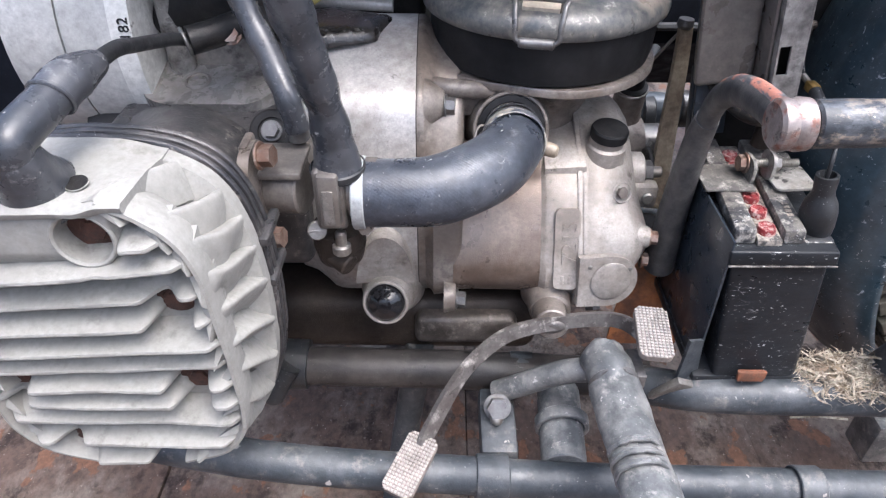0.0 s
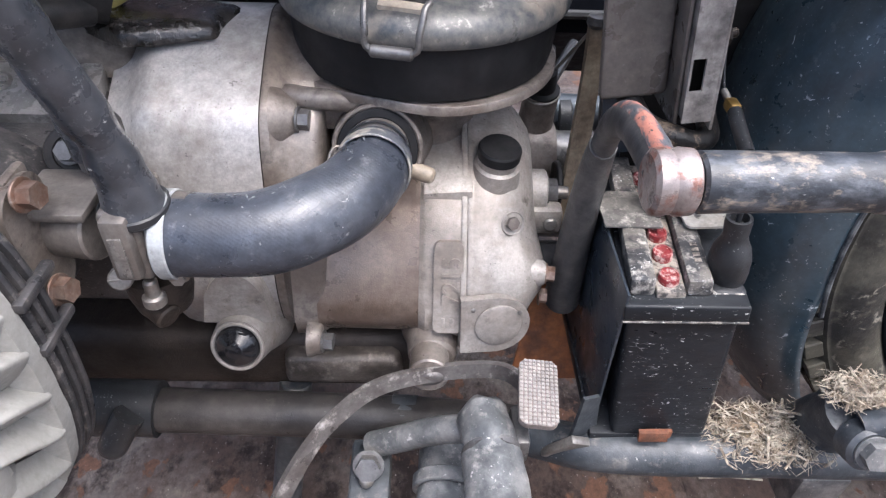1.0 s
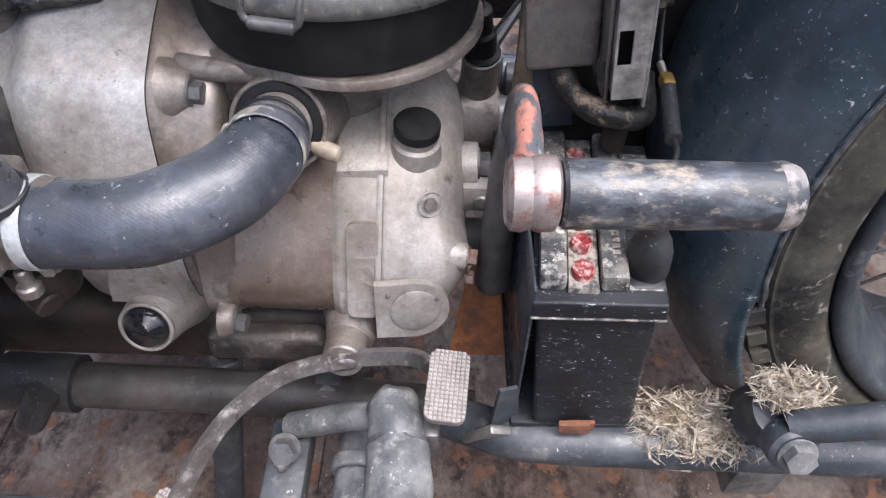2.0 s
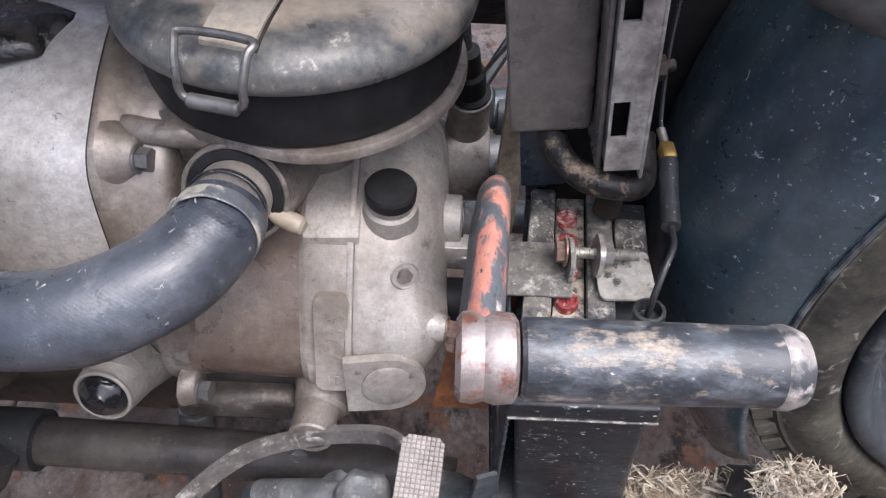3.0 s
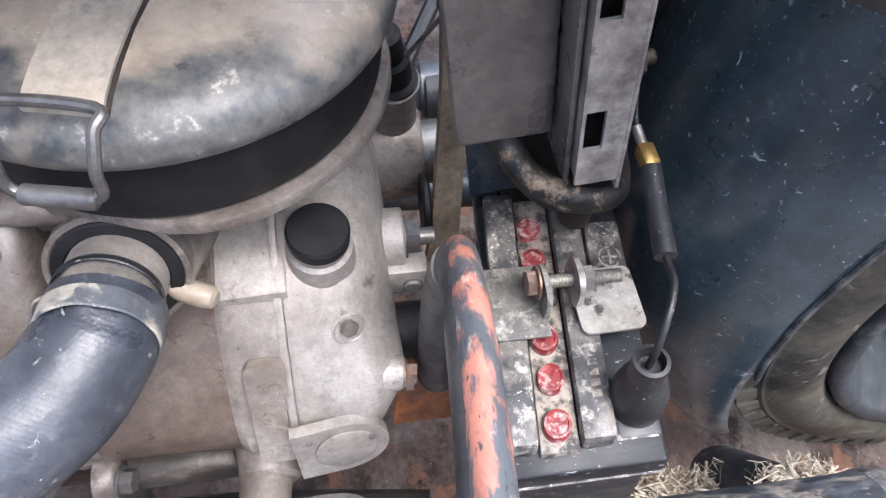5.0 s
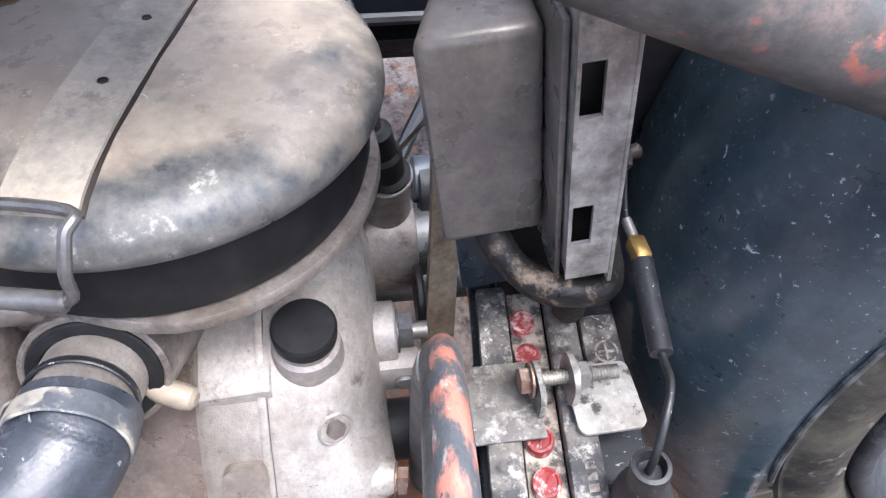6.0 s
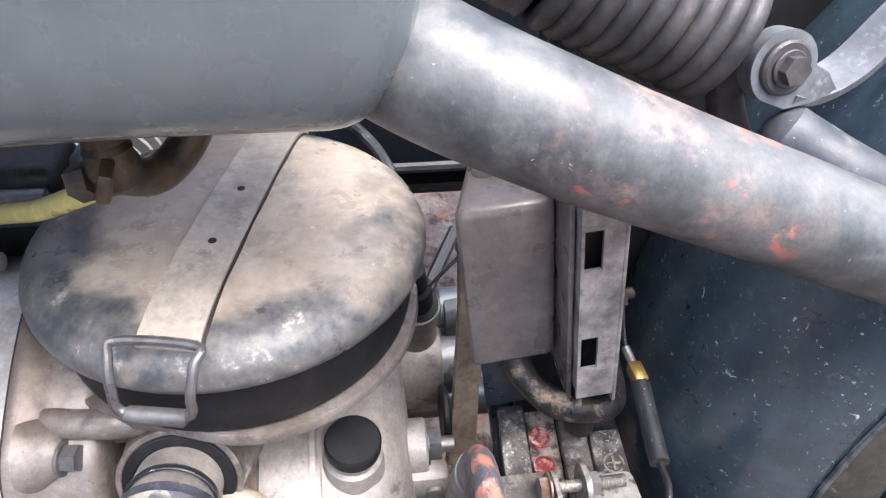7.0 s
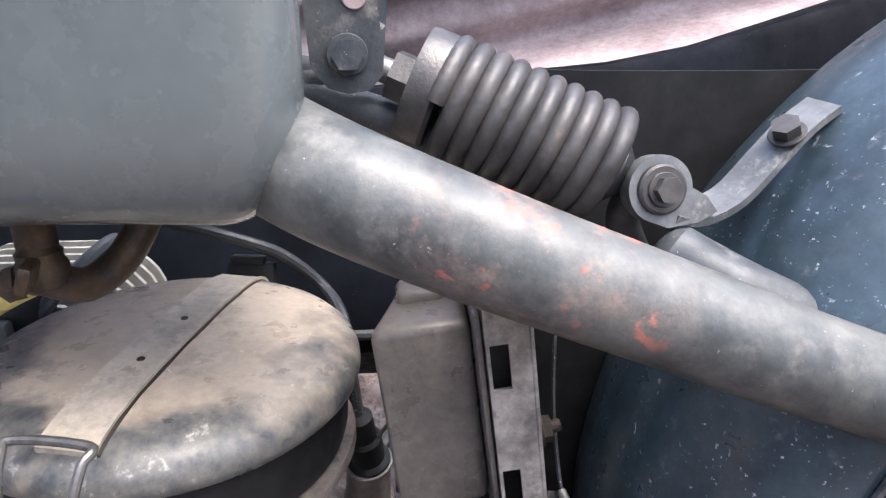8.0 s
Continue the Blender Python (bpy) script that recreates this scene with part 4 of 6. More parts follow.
# oil filler
part("filler_neck", lathe([(0.024, -0.03), (0.0205, -0.012), (0.019, 0.0), (0.0165, 0.002), (0.0165, 0.008)], (0.161, 0.645, 0.505), (0.05, -0.12, 1), 28), M_CASE, engine)
part("filler_cap", lathe([(0.0155, 0), (0.0175, 0.0015), (0.0178, 0.0095), (0.0165, 0.0115), (0, 0.0118)], (0.1615, 0.644, 0.512), (0.05, -0.12, 1), 32), M_SEAL, engine, "black plastic oil filler cap")
part("breather_pin", sweep([(0.084, 0.620, 0.521), (0.094, 0.6145, 0.5180), (0.1035, 0.6110, 0.5165), (0.1075, 0.6098, 0.5160), (0.1092, 0.6092, 0.5158)], lambda s: 0.0066 if s < 0.7 else (0.0058 if s < 0.9 else 0.0036), 18), M_PIVOT, engine, "pale plastic breather pin")
# bolts and ears of the bell housing
for p, d in (((0.006, 0.628, 0.552), (1, -0.1, 0)), ((0.018, 0.565, 0.3764), (1, -0.1, 0))):
    n = p[0] + 0.0095 if p[2] > 0.5 else 0.012
    wide = 1.0 if p[2] > 0.5 else 0.0
    part("ear", lathe([(0.0165 + 0.0075 * wide, -0.003 * wide), (0.0162 + 0.0050 * wide, n * 0.2), (0.0152 + 0.0030 * wide, n * 0.45), (0.0145 + 0.0010 * wide, n * 0.7), (0.0138, n * 0.88), (0.0125, n)], (p[0] - n, p[1] + 0.004 + 0.003 * wide, p[2] - 0.002 * wide), (1, 0, 0), 36), M_BELL, engine, "", 60)
    part("bolt", bolt(p, d, 0.0078, 0.008), M_DARKSTEEL, engine)
# round inspection lid with its plate
d = Vector((0.14, -0.97, 0.18)).normalized()
lid = part("inspection_plate", plate([(-0.0275, 0.027), (-0.0275, -0.025), (0.004, -0.027)] + [(0.004 + 0.0265 * math.cos(radians(a)), 0.0265 * math.sin(radians(a))) for a in range(-80, 81, 10)] + [(0.004, 0.027)], Vector((0.1595, 0.566, 0.403)), d, 0.007, 0.002), M_CASE, engine)
part("inspection_lid", lathe([(0.0185, 0), (0.0195, 0.0006), (0.0195, 0.0016), (0.0175, 0.0028), (0, 0.0034)], Vector((0.163, 0.567, 0.404)) + d * 0.0072, d, 40), M_CASE, lid)
for a in (225, 40, 135):
    q = Vector((0.160, 0.566, 0.403)) + d * 0.0068 + Vector((0.0255 * math.cos(radians(a)), 0, 0.0245 * math.sin(radians(a))))
    part("screw", lathe([(0.0021, 0), (0.0021, 0.0006), (0.0015, 0.001), (0, 0.001)], q, d, 12), M_STEEL, lid)
# rear cover details
part("nose_boss", lathe([(0.0145, -0.008), (0.0140, 0.0), (0.0122, 0.006), (0.0106, 0.0125), (0.0096, 0.0145)], (0.189, 0.5955, 0.432), (1, -0.15, 0), 28), M_CASE, engine, "", 60)
part("bolt", bolt((0.2033, 0.5933, 0.432), (1, -0.15, 0), 0.0068, 0.0065), M_COPPER, engine)
part("bolt", bolt((0.203, 0.602, 0.398), (1, -0.1, 0), 0.0066, 0.006), M_COPPER, engine)
part("recess_ring", ring((0.173, 0.607, 0.474), (0.35, -0.85, 0.4), 0.0088, 0.0106, 0.0022), M_CASE, engine)
part("recess_bolt", bolt((0.173, 0.607, 0.474), (0.35, -0.85, 0.4), 0.0055, 0.0035, False), M_BELL, engine)
part("lug", block((0.181, 0.6537, 0.423), (0.227, 0.6737, 0.451), 0.006), M_CASE, engine)
part("lug_pin", lathe([(0.0065, 0), (0.0065, 0.003), (0.005, 0.0045), (0, 0.0045)], (0.2154, 0.6547, 0.437), (0, -1, 0.1), 16), M_STEEL, engine)
part("shaft_boss", rod((0.162, 0.6815, 0.4523), (0.212, 0.6815, 0.4523), 0.021), M_CASE, engine)
part("shaft_nut", bolt((0.212, 0.6815, 0.4523), (1, 0, 0), 0.0125, 0.009), M_DARKSTEEL, engine)
part("shaft_end", rod((0.217, 0.6815, 0.4523), (0.234, 0.6815, 0.4523), 0.006), M_STEEL, engine)
part("round_housing", lathe([(0.040, 0), (0.0365, 0.006), (0.0355, 0.042), (0.034, 0.045), (0.026, 0.046)], (0.189, 0.778, 0.431), (1, 0, 0), 36), M_BELL, engine)
part("thread_sleeve", lathe([(0.026 + 0.0004 * (k % 2), 0.0018 * k) for k in range(14)], (0.234, 0.778, 0.431), (1, 0, 0), 28), M_DARKSTEEL, engine)
part("kick_shaft", rod((0.17, 0.635, 0.408), (0.222, 0.635, 0.408), 0.020), M_BLACKIRON, engine)
part("cable_boss", lathe([(0.020, 0), (0.0175, 0.02), (0.0175, 0.045), (0.016, 0.046)], (0.213, 0.783, 0.457), (0.05, -0.1, 1), 24), M_BELL, engine)
part("pedal_boss", lathe([(0.027, 0), (0.0225, 0.012), (0.0205, 0.028), (0.0175, 0.031)], (0.111, 0.587, 0.368), (0.0, -1, -0.05), 28), M_BELL, engine)
part("drain_plug", bolt((0.16, 0.60, 0.350), (0.2, -0.5, -0.8), 0.009, 0.012), M_DARKSTEEL, engine)
# dipstick cap in its boss
dd = Vector((-0.05, -0.93, 0.36)).normalized()
part("dipstick_boss", lathe([(0.034, -0.055), (0.027, -0.03), (0.0235, -0.006), (0.0225, 0.0)], (-0.050, 0.556, 0.380), dd, 36), M_CASE, engine)
part("dipstick_ring", ring((-0.050, 0.556, 0.380), dd, 0.0190, 0.0222, 0.004), M_CASE, engine)
part("dipstick_cap", lathe([(0.0185, 0), (0.018, 0.004), (0.0145, 0.008), (0.0085, 0.0105), (0.007, 0.0125), (0.003, 0.0135), (0, 0.0135)], (-0.050, 0.556, 0.380), dd, 32), M_GLOSS, engine, "glossy black dipstick cap")
part("boss_hood", loft([[(q.x, y, q.z) for q in spline([(-0.080, 0, 0.39), (-0.074, 0, 0.42), (-0.063, 0, 0.439), (-0.050, 0, 0.445), (-0.037, 0, 0.439), (-0.027, 0, 0.42), (-0.022, 0, 0.39)], 5)] for y in (0.572, 0.63)]), M_CASE, engine)
# left end of the crankcase: drum with a number strip, tappet cover, lead outlet
part("drum", lathe([(0.05, 0), (0.10, 0.004), (0.126, 0.02), (0.130, 0.04), (0.130, 0.072)], (-0.389, 0.755, 0.601), (1, 0, 0), 56), M_DRUM, engine, "pale cast drum cover")
part("drum", lathe([(0.129, 0), (0.131, 0.002), (0.131, 0.052), (0.128, 0.054)], (-0.316, 0.755, 0.601), (1, 0, 0), 56), M_DRUM, engine)
strip = part("number_strip", lathe([(0.1290, 0), (0.1318, 0.0006), (0.1318, 0.0190), (0.1290, 0.0196)], (-0.2735, 0.755, 0.601), (1, 0, 0), 72), M_WHITE, engine, "chipped white painted number band")
part("strip_number", turned(text_mesh("182", 0.0125, 0.0010), pose(-0.2600, 0.755 - 0.1318 * math.cos(0.15), 0.601 + 0.1318 * math.sin(0.15), -8.6, 0, 0) @ pose(0, 0, 0, 90, -90, 0)), M_BLACKIRON, strip)
part("case_column", sweep([(-0.236, 0.668, 0.526), (-0.236, 0.668, 0.706)], 0.012, 20), M_TAPPET, engine)
part("base_block", rough_up(block((-0.289, 0.575, 0.406), (-0.119, 0.7, 0.549), 0.012, 3), 0.0008, 40), M_BARREL, engine, "black cylinder base")
tp = part("tappet_cover", rough_up(bevel(plate(rounded(0.126, 0.074, 0.034, 10), (-0.206, 0.6565, 0.5495), (0, -0.24, 0.97), 0.0175, 0.0085), 0.0015, 2), 0.0007, 60), M_TAPPET, engine, "grimy grey rounded tappet cover")
part("slotted_plug", join(lathe([(0.012, 0), (0.012, 0.002), (0.0095, 0.003), (0.0085, 0.0012), (0, 0.0012)], (-0.218, 0.648, 0.564), (0, -0.24, 0.97), 24), block((-0.2255, 0.647, 0.565), (-0.2105, 0.649, 0.5672), 0.0003)), M_STEEL, tp)
part("base_nut", bolt((-0.137, 0.5735, 0.554), (0.05, -0.75, 0.6), 0.0070, 0.008), M_DARKSTEEL, engine)
# dark dish round the nut, its black standing in for a shaded pit
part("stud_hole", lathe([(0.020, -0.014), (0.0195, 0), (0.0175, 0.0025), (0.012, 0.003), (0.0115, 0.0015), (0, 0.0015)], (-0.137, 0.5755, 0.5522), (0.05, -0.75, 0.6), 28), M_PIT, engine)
part("base_nut", bolt((-0.259, 0.577, 0.555), (0.0, -0.6, 0.8), 0.0075, 0.005), M_BLACKIRON, engine)
part("lead_outlet", sweep(spline([(-0.201, 0.606, 0.618), (-0.184, 0.616, 0.62), (-0.161, 0.632, 0.624), (-0.139, 0.66, 0.618)], 5), 0.0118, 18), M_BLACKIRON, engine, "black ignition lead outlet")
part("outlet_ring", ring((-0.202, 0.6055, 0.6178), (-0.85, -0.45, -0.2), 0.0065, 0.0122, 0.003), M_DARKSTEEL, engine)
part("outlet_hump", rough_up(sweep(spline([(-0.239, 0.69, 0.606), (-0.209, 0.675, 0.631), (-0.169, 0.665, 0.641), (-0.129, 0.68, 0.626)], 6), 0.026, 18), 0.002, 40), M_BLACKIRON, engine)
part("outlet_nut", bolt((-0.17, 0.618, 0.619), (0.1, -0.9, 0.4), 0.0070, 0.005), M_COPPER, engine)
part("case_shelf", rough_up(block((-0.234, 0.672, 0.551), (-0.124, 0.74, 0.602), 0.01, 3), 0.001, 50), M_SHELF, engine)
part("grease_patch", rough_up(loft([[(-0.103 + r * 1.15 * math.cos(a) + 0.006 * math.sin(5 * a), 0.694 + r * (0.78 + 0.10 * math.sin(3 * a + 1)) * math.sin(a), z) for a in [2 * math.pi * k / 40 for k in range(40)]] for r, z in ((0.050, 0.594), (0.049, 0.6025), (0.043, 0.6065), (0.030, 0.6075))]), 0.0022, 70), M_GREASE, engine, "thick black grease", 50)
part("generator_cap", lathe([(0.032, 0), (0.031, 0.002), (0.02, 0.003), (0, 0.004)], (-0.100, 0.691, 0.6012), (0, -0.10, 1), 32), M_BLACKIRON, engine)
part("casting_mark", lathe([(0.0035, 0), (0.003, 0.0012), (0, 0.0014)], (-0.045, 0.6255, 0.5545), (0, -0.85, 0.5), 12), M_SUMP, engine)

# ---- cylinder with its finned head ----
cyl = thing("engine_cylinder", (-0.22, 0.5, 0.34), "finned cylinder with a pale painted alloy head and black barrel fins", "cylinder")
HOLES = [(-0.200, 0.551), (-0.167, 0.499), (-0.169, 0.430), (-0.196, 0.363), (-0.263, 0.369), (-0.287, 0.432), (-0.292, 0.51)]
# right halves of the face outline and of the outer rim, as (x, z) from the top down
FACE = [(-0.22, 0.577), (-0.205, 0.577), (-0.186, 0.576), (-0.166, 0.565), (-0.151, 0.550), (-0.143, 0.526), (-0.1405, 0.492), (-0.139, 0.456), (-0.1385, 0.417), (-0.143, 0.388), (-0.160, 0.366), (-0.19, 0.355)]
RIM = [(-0.22, 0.5760), (-0.208, 0.5754), (-0.190, 0.5735), (-0.170, 0.5680), (-0.150, 0.5555), (-0.1350, 0.530), (-0.1278, 0.488), (-0.1270, 0.446), (-0.130, 0.402), (-0.140, 0.362), (-0.160, 0.334), (-0.19, 0.318)]


def outline(half, y, inset=0.0):
    pts = half + [(-0.44 - x, z) for x, z in reversed(half[1:])]
    ring_pts = [(p.x, p.z) for p in spline([(x, 0, z) for x, z in pts], 5, True)]
    return [(-0.22 + (x + 0.22) * (1 - inset * 11), y, 0.46 + (z - 0.46) * (1 - inset * 8)) for x, z in ring_pts]


def between(half, k):
    return [(f[0] + (r[0] - f[0]) * k, f[1] + (r[1] - f[1]) * k) for f, r in zip(FACE, half)]


def edge_x(half, z):
    for (x0, z0), (x1, z1) in zip(half[2:], half[3:]):
        if z1 <= z <= z0:
            return x1 + (x0 - x1) * (z - z1) / (z0 - z1)
    return half[2][0] if z > half[2][1] else half[-1][0]


def smooth(a, b, v):
    v = min(max((v - a) / (b - a), 0), 1)
    return v * v * (3 - 2 * v)


ROOT = 0.4125


def fin(z, x0, x1, tip, slope, seed, thick=1.0, drop=0.004):
    """One horizontal blade: a thin wavy cast edge running out of a fillet, cut back round the stud wells."""
    secs = []
    n = 90
    for k in range(n + 1):
        x = x0 + (x1 - x0) * k / n
        zz = z - slope * (x1 - x) / 0.14 + 0.0012 * noise.noise(Vector((x * 12, seed * 3, 1)))
        t = tip + 0.0018 * noise.noise(Vector((x * 20, seed, z * 9))) + 0.0003 * noise.noise(Vector((x * 120, seed, 3)))
        t += 0.008 * (1 - smooth(0.0, 0.010, x1 - x)) + 0.010 * (1 - smooth(0.0, 0.012, x - x0))
        for hx, hz in HOLES:
            gap = math.hypot(x - hx, (zz - hz) * 1.05)
            t += (ROOT + 0.003 - t) * (1 - smooth(0.0105, 0.0185, gap - (0.004 if hz > 0.54 else 0)) ** 0.5)
        h = thick * 0.0018 * (1 + 0.25 * noise.noise(Vector((x * 45, seed, 8))))
        m = t + (ROOT - t) * 0.45
        up = drop
        secs.append([(x, ROOT + 0.004, zz + up + 0.0058 * thick), (x, m + (ROOT - m) * 0.5, zz + up * 0.75 + 0.0036 * thick), (x, m, zz + up * 0.5 + 0.0025 * thick), (x, t + 0.003, zz + h), (x, t + 0.0006, zz + h * 0.7), (x, t, zz - h * 0.1),
                     (x, t + 0.0007, zz - h * 0.8), (x, t + 0.003, zz - h), (x, m, zz + up * 0.5 - 0.0024 * thick), (x, m + (ROOT - m) * 0.5, zz + up * 0.75 - 0.0030 * thick), (x, ROOT + 0.004, zz + up - 0.0050 * thick)])
    return loft(secs)


core = loft([outline(FACE, 0.411, 0.008), outline(FACE, 0.412, 0.006), outline(between(RIM, 0.15), 0.424, 0.013), outline(between(RIM, 0.45), 0.437, 0.018), outline(between(RIM, 0.8), 0.446, 0.015), outline(RIM, 0.4495, 0.004), outline(RIM, 0.4515), outline(RIM, 0.4635)])
for v in core.verts:
    v.co.z = min(v.co.z, 0.5745)
part("head_core", rough_up(core, 0.0006, 60), M_HEAD, cyl, "pale painted head core", 50)
for k, (z, slope) in enumerate(((0.551, 0.010), (0.537, 0.015), (0.5135, 0.012), (0.4945, 0.011), (0.476, 0.010), (0.457, 0.007), (0.438, 0.003), (0.420, 0.0), (0.4005, -0.003), (0.379, -0.003), (0.362, 0.003))):
    xr = edge_x(FACE, z) + (-0.004 if k == 0 else 0.001)
    xl = -0.203 if k == 0 else -0.442 - edge_x(FACE, z)
    part("fin", fin(z, xl, xr, 0.3868 + (0.003 if k % 3 == 2 else 0), slope, k), M_HEAD, cyl, "", 50)
# smooth shoulder above the fins, with its lip
shoulder = []
for k in range(105):
    x = -0.306 + 0.134 * k / 104
    lip = 0.5695 + 0.004 * smooth(-0.200, -0.184, x) - 0.010 * smooth(-0.27, -0.306, x) + 0.0010 * noise.noise(Vector((x * 40, 0, 0)))
    top = 0.5768 - 0.0075 * smooth(-0.205, -0.165, x) - 0.010 * smooth(-0.24, -0.306, x)
    row = [(x, 0.4635, top), (x, 0.452, top), (x, 0.430, 0.45 * top + 0.55 * (lip + 0.003) + 0.0008), (x, 0.3935, lip + 0.0030), (x, 0.3912, lip + 0.0012), (x, 0.3918, lip - 0.0015)]
    web = 1 - smooth(-0.184, -0.176, x)
    for j in range(24):
        z = lip - 0.004 - 0.040 * j / 23
        y = 0.3950 + 0.016 * (1 - web) * smooth(0, 0.4, j / 23) + 0.008 * smooth(0.55, 1.0, j / 23)
        if math.hypot(x + 0.200, z - 0.551) < 0.0160:
            y = 0.4125
        row.append((x, y, z))
    shoulder.append(row + [(x, 0.4635, lip - 0.05)])
part("shoulder", rough_up(loft(shoulder), 0.0005, 60), M_HEAD, cyl, "", 50)
# rib along the face's edge
rib = [Vector((x, 0, z)) for x, z in FACE[2:]]
rib = spline(rib, 6)
rib_secs = []
for i, p in enumerate(rib):
    tan = (rib[min(i + 1, len(rib) - 1)] - rib[max(i - 1, 0)]).normalized()
    out = Vector((-tan.z, 0, tan.x))
    if out.x < 0:
        out = -out
    rib_secs.append([p + out * a + Vector((0, y, 0)) for a, y in ((-0.007, 0.414), (-0.0030, 0.3955), (-0.0012, 0.3925), (0.0010, 0.3930), (0.0022, 0.398), (0.0016, 0.412), (-0.004, 0.425), (-0.010, 0.43))])
for mirror in (False, True):
    part("flank_rib", rough_up(loft([[(-0.44 - p.x, p.y, p.z) for p in sec] if mirror else sec for sec in rib_secs]), 0.0005, 70), M_HEAD, cyl, "", 60)
# scalloped side ribs between the face's edge and the rim
for i, (zf, zr) in enumerate(((0.577, 0.566), (0.560, 0.546), (0.546, 0.525), (0.526, 0.500), (0.500, 0.474), (0.470, 0.441), (0.444, 0.408), (0.412, 0.372), (0.384, 0.348))):
    f = Vector((edge_x(FACE, zf), 0.396, zf))
    r = Vector((edge_x(RIM, zr), 0.453, zr))
    rad = Vector((f.x + 0.20, 0, (f.z - 0.46) * 0.8)).normalized()
    nrm = (rad * 0.8 + Vector((0, -0.6, 0))).normalized()
    run = (r - f).normalized()
    nrm = (nrm - run * nrm.dot(run)).normalized()
    side = nrm.cross(run)
    secs = []
    for k in range(13):
        t = k / 12
        c = f.lerp(r, t) + nrm * (0.0030 * max(math.sin(math.pi * t), 0) ** 0.6 + 0.0035 * t + 0.0012 * noise.noise(Vector((t * 3, i, 0))) - 0.001) + side * 0.0022 * math.sin(t * 5 + i)
        h = 0.0054 + 0.0010 * noise.noise(Vector((t * 4, i, 5)))
        deep = 0.30 + 0.70 * min(1, t / 0.35)
        secs.append([c + side * a * h - nrm * b * deep for a, b in ((-3.2, 0.017), (-2.0, 0.0085), (-1.0, 0.0034), (-0.45, 0.0010), (-0.15, 0.0001), (0.10, 0), (0.32, 0.0008), (0.55, 0.0042), (0.8, 0.010), (1.4, 0.019))])
    for mirror in ((False, True) if i > 3 else (False,)):
        part("side_fin", rough_up(loft([[(-0.44 - p.x, p.y, p.z) for p in sec] if mirror else sec for sec in secs]), 0.0006, 90, i), M_HEAD, cyl, "", 60)
for hx, hz in HOLES:
    boss = part("stud_boss", ring((hx, 0.415, hz), (0, -1, 0.02), 0.0155 if hz > 0.54 else 0.0120, 0.0186 if hz > 0.54 else 0.0142, 0.0208 if hz > 0.54 else 0.0030, 34, 0.0012), M_HEAD, cyl)
    part("stud_seat", lathe([(0.0156, 0), (0.0156, 0.0008), (0, 0.0008)] if hz > 0.54 else [(0.0121, 0), (0.0121, 0.0008), (0, 0.0008)], (hx, 0.4108, hz), (0, -1, 0.0), 24), M_SEATRUST, boss, "dark rusty seat")
    part("stud_nut", bolt((hx + 0.001, 0.4100, hz - 0.001), (0, -1, 0), 0.0068, 0.003), M_SEATRUST, boss, "rusty stud nut")
# black barrel fins
for i in range(3):
    y = 0.4665 + 0.0088 * i
    g = 1.016 - 0.001 * i
    part("barrel_fin", rough_up(loft([[(-0.22 + (x + 0.22) * g * s, yy, 0.46 - 0.0012 * i + (z - 0.46) * (1.008 + 0.001 * i) * s) for x, _, z in outline(RIM, 0)] for s, yy in ((0.95, y - 0.001), (0.992, y), (1.0, y + 0.0012), (1.0, y + 0.0036), (0.992, y + 0.0046), (0.95, y + 0.0056))]), 0.0006, 50, i), M_BARREL, cyl, "", 40)
part("barrel", rod((-0.22, 0.46, 0.465), (-0.22, 0.60, 0.465), 0.070, None, 0.002, 40), M_BARREL, cyl, "black cast barrel")
for zc in (0.425, 0.46):
    part("tube_clip", block((-0.130, 0.462, zc + 0.036), (-0.123, 0.50, zc + 0.043), 0.002), M_BARREL, cyl)
part("intake_flange", turned(plate(rounded(0.044, 0.086, 0.016), (0, 0, 0), (1, 0, 0), 0.008, 0.002), pose(-0.148, 0.5205, 0.497, 0, 0, 0)), M_BELL, cyl)
part("flange_pad", block((-0.15, 0.5155, 0.522), (-0.143, 0.5405, 0.542), 0.003), M_BELL, cyl)
part("flange_bolt", bolt((-0.135, 0.5145, 0.536), (1, -0.15, 0.1), 0.0080, 0.009), M_COPPER, cyl, "rust-tinged hexagon bolt")
part("flange_bolt", bolt((-0.135, 0.5085, 0.47), (1, -0.15, 0.1), 0.0080, 0.008), M_COPPER, cyl)

settle(cyl, (-0.199, 0.408, 0.415), (0.005, -0.020, 0.0326), 1.039)

# ---- spark plug cap and lead ----
lead = thing("spark_plug_lead", (-0.25, 0.41, 0.56), "black rubber spark plug cap with its ignition lead", "ignition lead")
part("plug_cap", sweep(spline([(-0.2245, 0.399, 0.606), (-0.2205, 0.389, 0.622), (-0.2170, 0.381, 0.642)], 6), lambda s: 0.0238 - 0.0122 * s, 28), M_CABLE, lead)
part("plug_elbow", sweep(spline([(-0.2185, 0.384, 0.633), (-0.2172, 0.3805, 0.6440), (-0.2152, 0.3870, 0.6490), (-0.2120, 0.403, 0.6525), (-0.2092, 0.420, 0.6555)], 6), lambda s: 0.0118 - 0.0004 * s, 26), M_CABLE, lead)
part("plug_sleeve", sweep(spline([(-0.2092, 0.418, 0.655), (-0.2065, 0.428, 0.6585), (-0.2015, 0.443, 0.6605), (-0.198, 0.456, 0.6605)], 6), lambda s: 0.0128 - 0.0058 * max(0, s - 0.5) / 0.5, 26), M_CABLE, lead)
part("sleeve_rim", ring((-0.2095, 0.4165, 0.6545), (0.12, 0.85, 0.35), 0.0112, 0.0135, 0.003), M_CABLE, lead)
